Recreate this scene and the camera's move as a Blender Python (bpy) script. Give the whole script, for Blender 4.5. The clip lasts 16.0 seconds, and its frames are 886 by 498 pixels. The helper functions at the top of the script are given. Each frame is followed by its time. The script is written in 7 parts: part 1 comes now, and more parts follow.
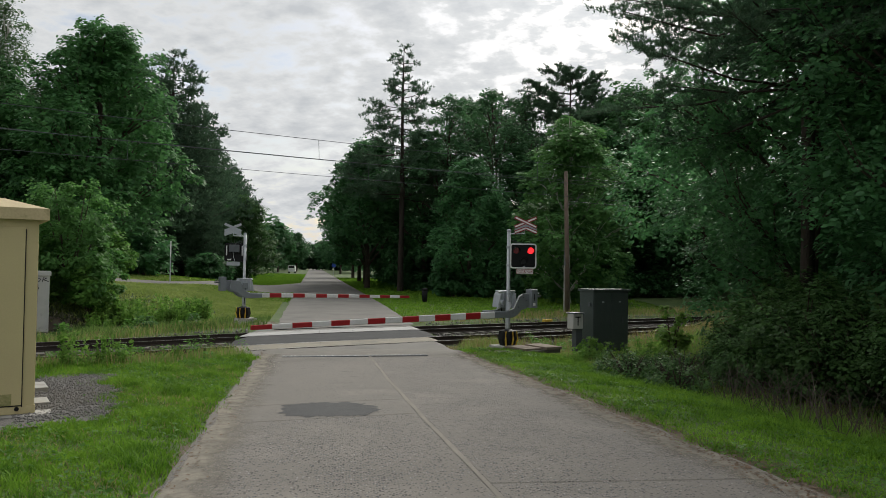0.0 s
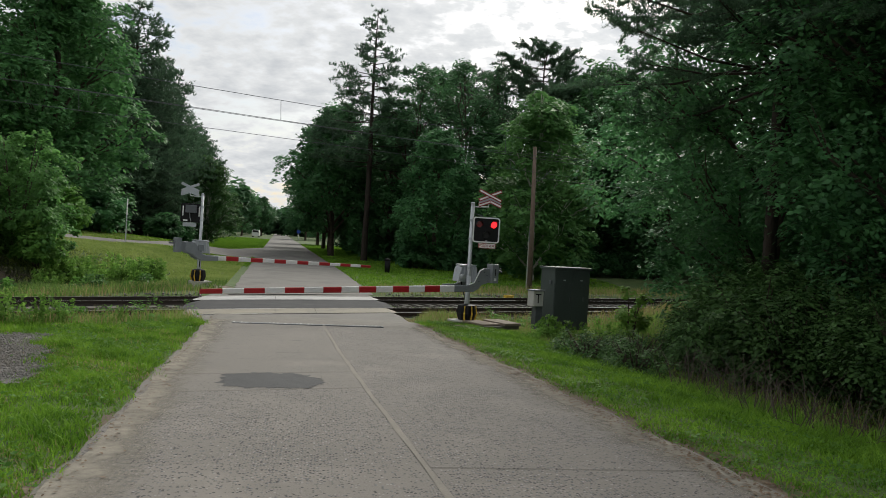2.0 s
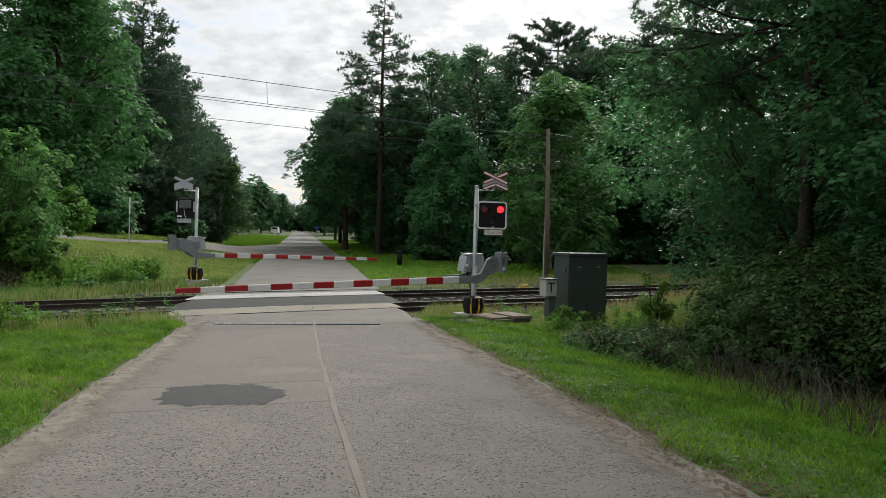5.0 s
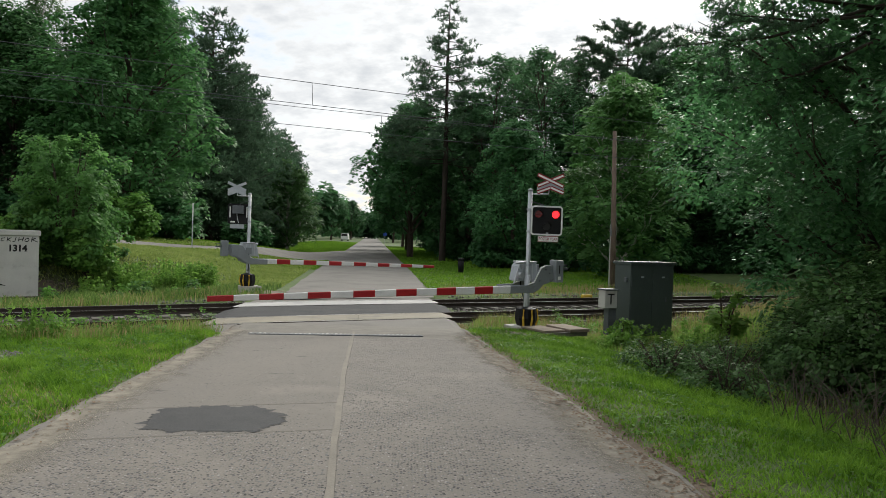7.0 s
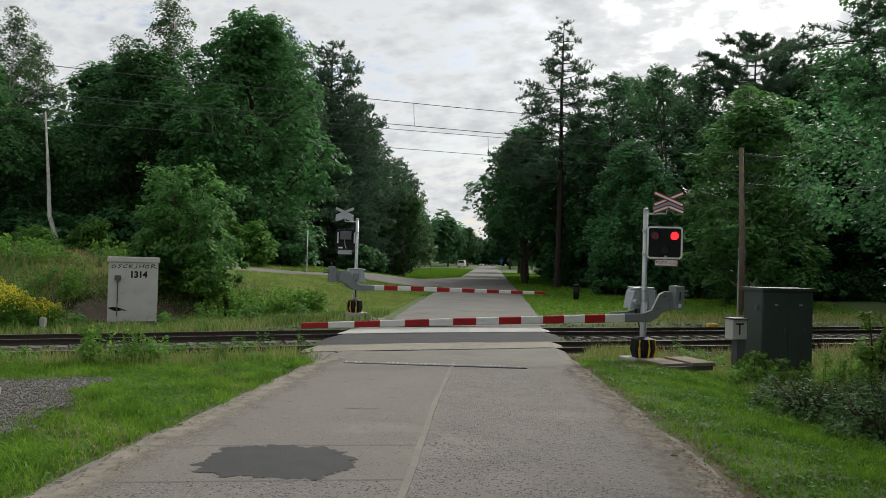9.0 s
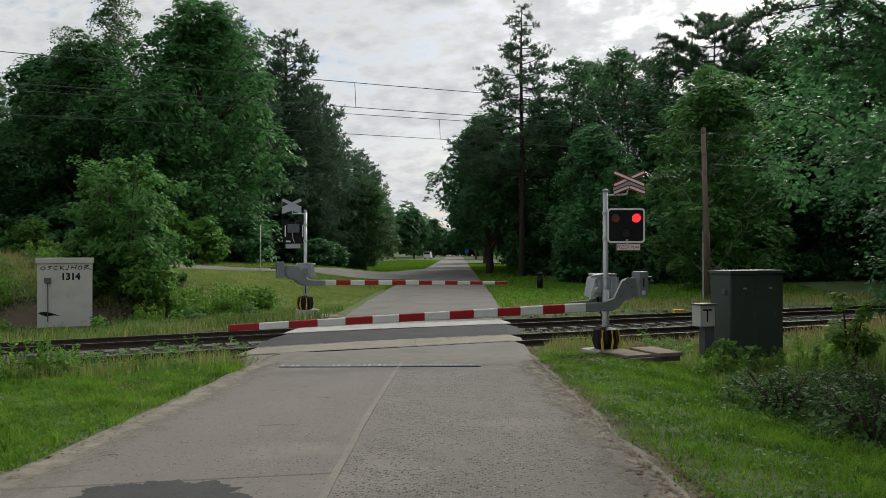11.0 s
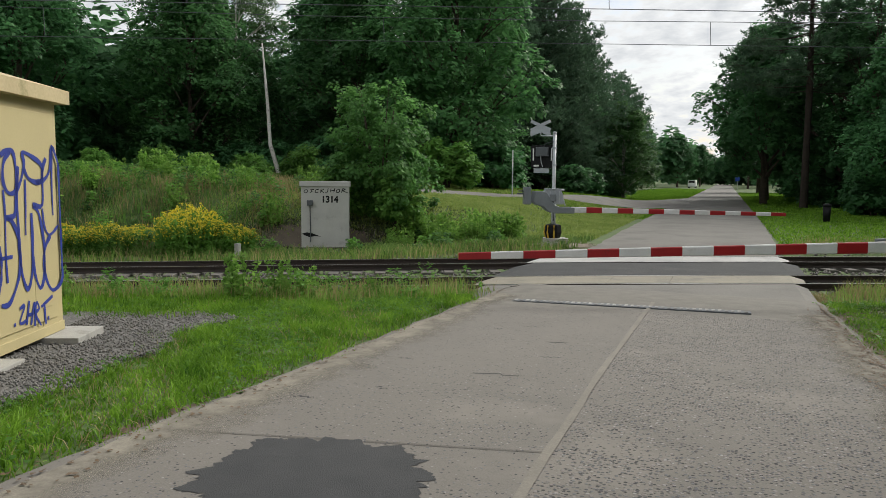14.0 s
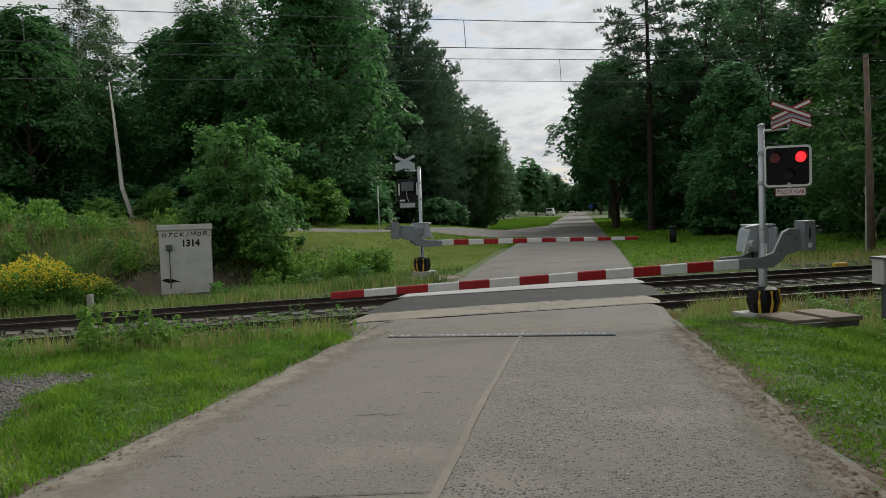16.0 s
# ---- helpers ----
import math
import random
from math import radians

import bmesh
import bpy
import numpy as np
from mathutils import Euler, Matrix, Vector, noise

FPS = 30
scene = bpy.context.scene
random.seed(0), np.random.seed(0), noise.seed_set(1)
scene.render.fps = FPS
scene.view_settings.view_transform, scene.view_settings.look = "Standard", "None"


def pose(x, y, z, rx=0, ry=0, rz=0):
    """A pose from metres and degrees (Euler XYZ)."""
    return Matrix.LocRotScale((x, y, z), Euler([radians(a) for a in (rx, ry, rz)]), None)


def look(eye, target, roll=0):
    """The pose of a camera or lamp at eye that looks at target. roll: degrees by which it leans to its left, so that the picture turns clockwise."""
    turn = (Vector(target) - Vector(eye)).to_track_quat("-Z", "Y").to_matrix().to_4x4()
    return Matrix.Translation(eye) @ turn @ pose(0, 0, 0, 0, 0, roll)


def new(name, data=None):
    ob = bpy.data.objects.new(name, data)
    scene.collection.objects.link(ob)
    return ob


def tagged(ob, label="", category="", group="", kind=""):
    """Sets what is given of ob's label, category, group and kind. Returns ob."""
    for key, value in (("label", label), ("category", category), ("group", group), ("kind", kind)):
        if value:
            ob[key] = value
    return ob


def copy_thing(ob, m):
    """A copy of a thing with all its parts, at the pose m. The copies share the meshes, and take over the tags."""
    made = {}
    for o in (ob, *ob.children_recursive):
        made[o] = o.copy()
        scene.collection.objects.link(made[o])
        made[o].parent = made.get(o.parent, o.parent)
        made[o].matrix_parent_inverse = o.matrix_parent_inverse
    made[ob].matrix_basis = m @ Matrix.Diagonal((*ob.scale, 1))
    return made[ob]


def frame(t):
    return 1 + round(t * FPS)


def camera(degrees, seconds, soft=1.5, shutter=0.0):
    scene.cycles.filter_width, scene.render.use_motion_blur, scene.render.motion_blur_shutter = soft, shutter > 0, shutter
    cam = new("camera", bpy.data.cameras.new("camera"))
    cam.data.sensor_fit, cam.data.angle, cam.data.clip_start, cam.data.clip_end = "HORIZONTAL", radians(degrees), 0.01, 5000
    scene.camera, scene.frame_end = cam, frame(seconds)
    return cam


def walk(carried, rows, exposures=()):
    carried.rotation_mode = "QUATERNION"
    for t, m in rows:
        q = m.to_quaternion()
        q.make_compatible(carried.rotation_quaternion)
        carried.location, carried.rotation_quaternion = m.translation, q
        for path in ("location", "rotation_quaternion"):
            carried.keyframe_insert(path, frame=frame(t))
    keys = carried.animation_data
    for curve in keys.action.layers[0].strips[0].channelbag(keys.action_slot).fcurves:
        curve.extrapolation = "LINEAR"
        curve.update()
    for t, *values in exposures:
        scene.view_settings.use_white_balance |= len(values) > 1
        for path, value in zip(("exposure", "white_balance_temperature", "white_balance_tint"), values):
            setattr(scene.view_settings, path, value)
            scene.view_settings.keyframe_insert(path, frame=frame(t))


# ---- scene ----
cam = camera(60.5, 16.0, soft=0.65)
PATH = [
    (0, (-0.407, -20.546, 2.446), (-0.179, -18.559, 2.492), 0.9),
    (0.5, (-0.458, -20.455, 2.442), (-0.302, -18.461, 2.395), 1.1),
    (1, (-0.5, -20.403, 2.394), (-0.313, -18.413, 2.306), 2.3),
    (1.5, (-0.382, -20.288, 2.413), (-0.114, -18.307, 2.354), 3.3),
    (2, (-0.166, -20.038, 2.431), (0.151, -18.063, 2.407), 3.5),
    (2.5, (-0.044, -19.76, 2.378), (0.34, -17.797, 2.348), 2.6),
    (3, (-0.003, -19.424, 2.383), (0.4, -17.467, 2.313), 2.7),
    (3.5, (0.109, -19.201, 2.386), (0.391, -17.223, 2.302), 2.3),
    (4, (0.245, -18.941, 2.367), (0.457, -16.953, 2.308), 1.3),
    (4.2, (0.321, -18.811, 2.332), (0.548, -16.825, 2.283), 1.4),
    (6.3, (1.129, -17.596, 2.329), (1.4, -15.615, 2.281), 1.8),
    (6.5, (1.178, -17.472, 2.323), (1.412, -15.486, 2.302), 1.9),
    (7, (1.354, -17.141, 2.324), (1.429, -15.142, 2.289), 1.9),
    (7.5, (1.434, -16.893, 2.305), (1.392, -14.893, 2.271), 0.4),
    (8, (1.474, -16.597, 2.314), (1.378, -14.599, 2.332), -0.1),
    (8.5, (1.559, -16.226, 2.309), (1.33, -14.24, 2.35), 1.1),
    (9, (1.675, -16.022, 2.271), (1.439, -14.037, 2.297), 1.6),
    (9.5, (1.674, -15.675, 2.258), (1.537, -13.68, 2.265), 0.7),
    (9.7, (1.711, -15.537, 2.247), (1.579, -13.541, 2.258), 0.2),
    (11.8, (2.055, -13.924, 2.231), (1.878, -11.932, 2.232), 0.1),
    (12, (2.004, -13.778, 2.201), (1.785, -11.79, 2.202), 0.8),
    (12.5, (1.953, -13.467, 2.188), (1.612, -11.496, 2.202), 0.7),
    (13, (1.841, -13.228, 2.199), (1.33, -11.294, 2.172), 0.4),
    (13.5, (1.889, -12.976, 2.166), (1.222, -11.096, 2.023), 0.5),
    (14, (1.893, -12.76, 2.137), (1.096, -10.934, 1.952), 0.3),
    (14.5, (1.805, -12.746, 2.159), (1.048, -10.901, 2.004), 0.3),
    (15, (1.813, -12.728, 2.154), (1.296, -10.797, 2.076), 2.0),
    (15.5, (1.823, -12.781, 2.169), (1.417, -10.823, 2.121), 2.5),
    (16, (1.816, -12.744, 2.171), (1.347, -10.802, 2.072), -1.9),
]
walk(cam, [(t, look(e, a, r)) for t, e, a, r in PATH],
     [(0, -0.05, 6400, 8), (0.8, 0.0, 6400, 8), (1.5, 0.15, 6400, 8), (2.0, 0.06, 6400, 8), (2.6, 0.02, 6400, 8), (3.5, 0.38, 6400, 8), (4.0, 0.1, 6400, 8), (6.5, 0.42, 6400, 8), (7.2, 0.25, 6400, 8), (8.0, -0.05, 6400, 8), (8.5, -0.18, 6400, 8), (9.0, 0.05, 6400, 8),
      (12.0, -0.09, 6400, 8), (12.5, 0.02, 6400, 8), (13.0, -0.2, 6400, 8), (13.5, 0.2, 6400, 8), (14.5, 0.25, 6400, 8), (15.3, 0.05, 6400, 8), (16, -0.1, 6400, 8)])

# ---- light ----
SUN_AZ, SUN_EL = radians(24), radians(38)      # azimuth to the right of +y
world = bpy.data.worlds.new("world")
scene.world = world
world.use_nodes = True
wn, wl = world.node_tree.nodes, world.node_tree.links
wn.clear()
w_out = wn.new("ShaderNodeOutputWorld")
w_bg = wn.new("ShaderNodeBackground")
w_sky = wn.new("ShaderNodeTexSky")
w_sky.sky_type, w_sky.sun_disc = "NISHITA", False
w_sky.sun_elevation, w_sky.sun_rotation = SUN_EL, SUN_AZ
w_sky.air_density, w_sky.dust_density = 1.0, 2.5
w_co = wn.new("ShaderNodeTexCoord")
w_sep = wn.new("ShaderNodeSeparateXYZ")
wl.new(w_co.outputs["Generated"], w_sep.inputs[0])
# cloud layer: the view direction laid on a flat ceiling of cloud
w_max = wn.new("ShaderNodeMath"); w_max.operation = "ADD"; w_max.inputs[1].default_value = 0.32
wl.new(w_sep.outputs["Z"], w_max.inputs[0])
w_div = wn.new("ShaderNodeVectorMath"); w_div.operation = "DIVIDE"
w_cmb = wn.new("ShaderNodeCombineXYZ")
for k in "XYZ":
    wl.new(w_max.outputs[0], w_cmb.inputs[k])
wl.new(w_co.outputs["Generated"], w_div.inputs[0])
wl.new(w_cmb.outputs[0], w_div.inputs[1])
w_n1 = wn.new("ShaderNodeTexNoise"); w_n1.inputs["Scale"].default_value = 2.6; w_n1.inputs["Detail"].default_value = 7; w_n1.inputs["Roughness"].default_value = 0.6
w_n2 = wn.new("ShaderNodeTexNoise"); w_n2.inputs["Scale"].default_value = 13.0; w_n2.inputs["Detail"].default_value = 5; w_n2.inputs["Roughness"].default_value = 0.55
w_map = wn.new("ShaderNodeMapping"); w_map.inputs["Scale"].default_value = (1.0, 1.2, 0.0); w_map.inputs["Rotation"].default_value = (0, 0, 0.5)
wl.new(w_div.outputs[0], w_map.inputs[0])
wl.new(w_map.outputs[0], w_n1.inputs["Vector"])
wl.new(w_map.outputs[0], w_n2.inputs["Vector"])
w_add = wn.new("ShaderNodeMix"); w_add.data_type = "FLOAT"; w_add.inputs[0].default_value = 0.42
wl.new(w_n1.outputs["Fac"], w_add.inputs[2]); wl.new(w_n2.outputs["Fac"], w_add.inputs[3])
w_cov = wn.new("ShaderNodeMapRange"); w_cov.inputs["From Min"].default_value = 0.37; w_cov.inputs["From Max"].default_value = 0.49
wl.new(w_add.outputs[0], w_cov.inputs["Value"])
w_tone = wn.new("ShaderNodeValToRGB")
w_tone.color_ramp.elements[0].position, w_tone.color_ramp.elements[0].color = 0.40, (8.9, 8.8, 8.7, 1)
w_tone.color_ramp.elements[1].position, w_tone.color_ramp.elements[1].color = 0.60, (5.9, 6.0, 6.2, 1)
wl.new(w_add.outputs[0], w_tone.inputs[0])
w_mix = wn.new("ShaderNodeMix"); w_mix.data_type = "RGBA"
wl.new(w_cov.outputs[0], w_mix.inputs[0])
wl.new(w_sky.outputs[0], w_mix.inputs[6]); wl.new(w_tone.outputs[0], w_mix.inputs[7])
# the cloud glows round the hidden sun
w_dot = wn.new("ShaderNodeVectorMath"); w_dot.operation = "DOT_PRODUCT"
w_dot.inputs[1].default_value = (math.sin(SUN_AZ) * math.cos(SUN_EL), math.cos(SUN_AZ) * math.cos(SUN_EL), math.sin(SUN_EL))
wl.new(w_co.outputs["Generated"], w_dot.inputs[0])
w_clip = wn.new("ShaderNodeMath"); w_clip.operation = "MAXIMUM"; w_clip.inputs[1].default_value = 0.0
wl.new(w_dot.outputs["Value"], w_clip.inputs[0])
w_pow = wn.new("ShaderNodeMath"); w_pow.operation = "POWER"; w_pow.inputs[1].default_value = 22.0
wl.new(w_clip.outputs[0], w_pow.inputs[0])
w_gain = wn.new("ShaderNodeMath"); w_gain.operation = "MULTIPLY_ADD"; w_gain.inputs[1].default_value = 0.75; w_gain.inputs[2].default_value = 1.0
wl.new(w_pow.outputs[0], w_gain.inputs[0])
w_glow = wn.new("ShaderNodeVectorMath"); w_glow.operation = "SCALE"
wl.new(w_mix.outputs[2], w_glow.inputs[0]); wl.new(w_gain.outputs[0], w_glow.inputs["Scale"])
wl.new(w_glow.outputs[0], w_bg.inputs["Color"])
w_bg.inputs["Strength"].default_value = 0.10
wl.new(w_bg.outputs[0], w_out.inputs["Surface"])

sun_data = bpy.data.lights.new("sun", "SUN")
sun_data.energy, sun_data.angle, sun_data.color = 2.9, radians(25), (1.0, 0.95, 0.86)
sun = new("sun", sun_data)
sun_dir = Vector((math.sin(SUN_AZ) * math.cos(SUN_EL), math.cos(SUN_AZ) * math.cos(SUN_EL), math.sin(SUN_EL)))
sun.matrix_world = look(sun_dir * 60, (0, 0, 0))

# ---- materials ----


def material(name, c1, c2, rough=0.8, size=1.0, fine=0.03, bump=0.3, metal=0.0, spec=0.4, stain=None, rand=0.0, fine_mix=0.5, contrast=(0.35, 0.65), bump_dist=0.01):
    """Two colours mixed by a coarse and a fine grain (metres), with relief, an optional stain colour and variation from piece to piece."""
    m = bpy.data.materials.new(name)
    m.use_nodes = True
    n, l = m.node_tree.nodes, m.node_tree.links
    p = n["Principled BSDF"]
    co = n.new("ShaderNodeTexCoord")
    big = n.new("ShaderNodeTexNoise"); big.inputs["Scale"].default_value = 1 / size; big.inputs["Detail"].default_value = 5
    small = n.new("ShaderNodeTexNoise"); small.inputs["Scale"].default_value = 1 / fine; small.inputs["Detail"].default_value = 4
    for q in (big, small):
        l.new(co.outputs["Object"], q.inputs["Vector"])
    f = n.new("ShaderNodeMix"); f.data_type = "FLOAT"; f.inputs[0].default_value = fine_mix
    l.new(big.outputs["Fac"], f.inputs[2]); l.new(small.outputs["Fac"], f.inputs[3])
    r = n.new("ShaderNodeMapRange"); r.inputs["From Min"].default_value, r.inputs["From Max"].default_value = contrast
    l.new(f.outputs[0], r.inputs["Value"])
    c = n.new("ShaderNodeMix"); c.data_type = "RGBA"
    c.inputs[6].default_value, c.inputs[7].default_value = (*c1, 1), (*c2, 1)
    l.new(r.outputs[0], c.inputs[0])
    out = c.outputs[2]
    if stain:
        sn = n.new("ShaderNodeTexNoise"); sn.inputs["Scale"].default_value = 1 / stain[1]; sn.inputs["Detail"].default_value = 6; sn.inputs["Roughness"].default_value = 0.65
        l.new(co.outputs["Object"], sn.inputs["Vector"])
        sr = n.new("ShaderNodeMapRange"); sr.inputs["From Min"].default_value, sr.inputs["From Max"].default_value = stain[2], stain[2] + 0.12
        sr.inputs["To Max"].default_value = stain[3]
        l.new(sn.outputs["Fac"], sr.inputs["Value"])
        c2m = n.new("ShaderNodeMix"); c2m.data_type = "RGBA"; c2m.inputs[7].default_value = (*stain[0], 1)
        l.new(sr.outputs[0], c2m.inputs[0]); l.new(out, c2m.inputs[6])
        out = c2m.outputs[2]
    if rand:
        oi = n.new("ShaderNodeObjectInfo")
        rr = n.new("ShaderNodeMapRange"); rr.inputs["To Min"].default_value, rr.inputs["To Max"].default_value = 1 - rand, 1 + rand
        l.new(oi.outputs["Random"], rr.inputs["Value"])
        vm = n.new("ShaderNodeVectorMath"); vm.operation = "SCALE"
        l.new(out, vm.inputs[0]); l.new(rr.outputs[0], vm.inputs["Scale"])
        out = vm.outputs[0]
    l.new(out, p.inputs["Base Color"])
    p.inputs["Roughness"].default_value, p.inputs["Metallic"].default_value = rough, metal
    p.inputs["Specular IOR Level"].default_value = spec
    if bump:
        b = n.new("ShaderNodeBump"); b.inputs["Strength"].default_value = bump; b.inputs["Distance"].default_value = bump_dist
        l.new(small.outputs["Fac"], b.inputs["Height"]); l.new(b.outputs[0], p.inputs["Normal"])
    return m


def leaf_material(name, dark, light, thin=0.35, rough=0.5, twig=0.7, gloss=0.14):
    """Leaves: each island its own tone, each plant too; some light passes through."""
    m = bpy.data.materials.new(name)
    m.use_nodes = True
    n, l = m.node_tree.nodes, m.node_tree.links
    p, out = n["Principled BSDF"], n["Material Output"]
    geo, oi = n.new("ShaderNodeNewGeometry"), n.new("ShaderNodeObjectInfo")
    ramp = n.new("ShaderNodeMix"); ramp.data_type = "RGBA"
    ramp.inputs[6].default_value, ramp.inputs[7].default_value = (*dark, 1), (*light, 1)
    # tone from leaf to leaf and, more slowly, from twig to twig
    tw_c = n.new("ShaderNodeTexCoord")
    tw = n.new("ShaderNodeTexNoise"); tw.inputs["Scale"].default_value = twig; tw.inputs["Detail"].default_value = 2
    l.new(tw_c.outputs["Object"], tw.inputs["Vector"])
    tm = n.new("ShaderNodeMapRange"); tm.inputs["From Min"].default_value, tm.inputs["From Max"].default_value = 0.32, 0.68
    l.new(tw.outputs["Fac"], tm.inputs["Value"])
    mixf = n.new("ShaderNodeMix"); mixf.data_type = "FLOAT"; mixf.inputs[0].default_value = 0.55
    l.new(geo.outputs["Random Per Island"], mixf.inputs[2]); l.new(tm.outputs[0], mixf.inputs[3])
    l.new(mixf.outputs[0], ramp.inputs[0])
    rr = n.new("ShaderNodeMapRange"); rr.inputs["To Min"].default_value, rr.inputs["To Max"].default_value = 0.78, 1.2
    l.new(oi.outputs["Random"], rr.inputs["Value"])
    vm = n.new("ShaderNodeVectorMath"); vm.operation = "SCALE"
    l.new(ramp.outputs[2], vm.inputs[0]); l.new(rr.outputs[0], vm.inputs["Scale"])
    l.new(vm.outputs[0], p.inputs["Base Color"])
    p.inputs["Roughness"].default_value = rough
    p.inputs["Specular IOR Level"].default_value = gloss
    t = n.new("ShaderNodeBsdfTranslucent")
    l.new(vm.outputs[0], t.inputs["Color"])
    mx = n.new("ShaderNodeMixShader"); mx.inputs[0].default_value = thin
    l.new(p.outputs[0], mx.inputs[1]); l.new(t.outputs[0], mx.inputs[2])
    l.new(mx.outputs[0], out.inputs["Surface"])
    return m


M_GROUND = material("soil_and_turf", (0.045, 0.088, 0.020), (0.096, 0.126, 0.042), 0.95, 0.9, 0.05, 0.6, stain=((0.12, 0.10, 0.06), 2.3, 0.58, 0.3))
M_DIRT = material("sandy_dirt", (0.165, 0.128, 0.088), (0.078, 0.060, 0.043), 0.95, 0.5, 0.02, 0.6)
M_GRAVEL = material("grey_gravel", (0.20, 0.192, 0.18), (0.055, 0.052, 0.05), 0.9, 0.3, 0.03, 1.0, fine_mix=0.8, bump_dist=0.03)
M_STONE = material("grey_stones", (0.25, 0.24, 0.225), (0.10, 0.096, 0.09), 0.9, 0.03, 0.01, 0.3)
M_BALLAST = material("track_ballast", (0.23, 0.215, 0.2), (0.065, 0.058, 0.053), 0.9, 0.4, 0.05, 0.8, rand=0.3)
M_SMOOTH = material("worn_concrete_asphalt", (0.174, 0.164, 0.148), (0.130, 0.122, 0.110), 0.85, 1.7, 0.008, 0.35, stain=((0.10, 0.095, 0.086), 2.0, 0.5, 0.6), rand=0.04, fine_mix=0.45)
M_PATCH = material("fresh_asphalt_patch", (0.028, 0.029, 0.031), (0.047, 0.047, 0.048), 0.8, 0.3, 0.008, 0.5)
M_SEAL = material("joint_filler", (0.180, 0.165, 0.143), (0.112, 0.105, 0.090), 0.85, 0.3, 0.02, 0.3)
M_CONC = material("cast_concrete", (0.42, 0.41, 0.38), (0.31, 0.30, 0.28), 0.85, 0.6, 0.012, 0.3, stain=((0.15, 0.14, 0.12), 0.5, 0.55, 0.6))
M_PANEL_Y = material("buff_crossing_panel", (0.240, 0.216, 0.166), (0.178, 0.160, 0.124), 0.8, 0.8, 0.012, 0.3, stain=((0.12, 0.115, 0.10), 0.7, 0.52, 0.6), rand=0.08)
M_PANEL_W = material("pale_crossing_panel", (0.403, 0.396, 0.382), (0.302, 0.295, 0.288), 0.8, 0.8, 0.012, 0.3, stain=((0.2, 0.2, 0.2), 0.7, 0.52, 0.5), rand=0.06)
M_RUBBER = material("dark_crossing_asphalt", (0.046, 0.046, 0.048), (0.070, 0.070, 0.070), 0.9, 0.8, 0.01, 0.3, spec=0.2, stain=((0.105, 0.102, 0.096), 1.1, 0.6, 0.5))
M_RAIL = material("rusted_rail", (0.05, 0.035, 0.028), (0.025, 0.02, 0.018), 0.75, 0.4, 0.02, 0.2)
M_RAILTOP = material("polished_rail_head", (0.55, 0.54, 0.52), (0.42, 0.41, 0.40), 0.28, 0.6, 0.02, 0.05, metal=0.9)
M_SLEEPER = material("concrete_sleeper", (0.13, 0.12, 0.105), (0.085, 0.078, 0.07), 0.9, 0.5, 0.02, 0.3)
M_GALV = material("galvanised_steel", (0.52, 0.54, 0.56), (0.40, 0.42, 0.44), 0.5, 0.25, 0.01, 0.05, metal=0.45)
M_GREYP = material("grey_painted_steel", (0.40, 0.43, 0.46), (0.32, 0.345, 0.37), 0.5, 0.4, 0.02, 0.05, stain=((0.2, 0.2, 0.19), 0.25, 0.6, 0.5))
M_MGREY = material("mid_grey_steel", (0.215, 0.235, 0.25), (0.165, 0.18, 0.195), 0.5, 0.3, 0.02, 0.05, stain=((0.10, 0.10, 0.10), 0.2, 0.6, 0.5))
M_DGREY = material("dark_grey_steel", (0.10, 0.11, 0.12), (0.07, 0.075, 0.085), 0.5, 0.3, 0.02, 0.05)
M_BLACK = material("black_plastic", (0.006, 0.006, 0.007), (0.011, 0.011, 0.012), 0.6, 0.3, 0.02, 0.05, spec=0.2)
M_RED = material("red_paint", (0.36, 0.016, 0.020), (0.28, 0.012, 0.016), 0.5, 0.3, 0.02, 0.05, stain=((0.16, 0.02, 0.02), 0.15, 0.6, 0.7))
M_WHITE = material("white_paint", (0.74, 0.74, 0.73), (0.62, 0.62, 0.61), 0.5, 0.3, 0.02, 0.05, stain=((0.4, 0.39, 0.36), 0.2, 0.6, 0.5))
M_YELLOW = material("yellow_paint", (0.62, 0.42, 0.04), (0.5, 0.33, 0.03), 0.55, 0.3, 0.02, 0.05)
M_BARK = material("brown_bark", (0.10, 0.075, 0.055), (0.045, 0.035, 0.028), 0.95, 0.25, 0.04, 0.9, bump_dist=0.03)
M_PINEBARK = material("reddish_pine_bark", (0.055, 0.040, 0.031), (0.030, 0.024, 0.020), 0.95, 0.3, 0.05, 0.9, bump_dist=0.03)
M_BIRCH = material("birch_bark", (0.52, 0.50, 0.46), (0.16, 0.15, 0.14), 0.85, 0.3, 0.09, 0.4, contrast=(0.5, 0.68))
M_POLE = material("weathered_timber", (0.20, 0.145, 0.115), (0.10, 0.072, 0.058), 0.9, 0.5, 0.015, 0.5)
L_OAK = leaf_material("oak_leaves", (0.033, 0.102, 0.037), (0.138, 0.315, 0.105), 0.52)
L_NEAR = leaf_material("near_oak_leaves", (0.036, 0.112, 0.046), (0.145, 0.350, 0.130), 0.52, rough=0.42, twig=1.2, gloss=0.28)
L_SHRUB = leaf_material("shrub_leaves", (0.022, 0.058, 0.018), (0.130, 0.255, 0.074), 0.45, twig=2.5)
L_BUSH = leaf_material("bush_leaves", (0.066, 0.180, 0.048), (0.200, 0.410, 0.115), 0.55)
L_DARK = leaf_material("shaded_leaves", (0.038, 0.112, 0.046), (0.116, 0.280, 0.102), 0.52)
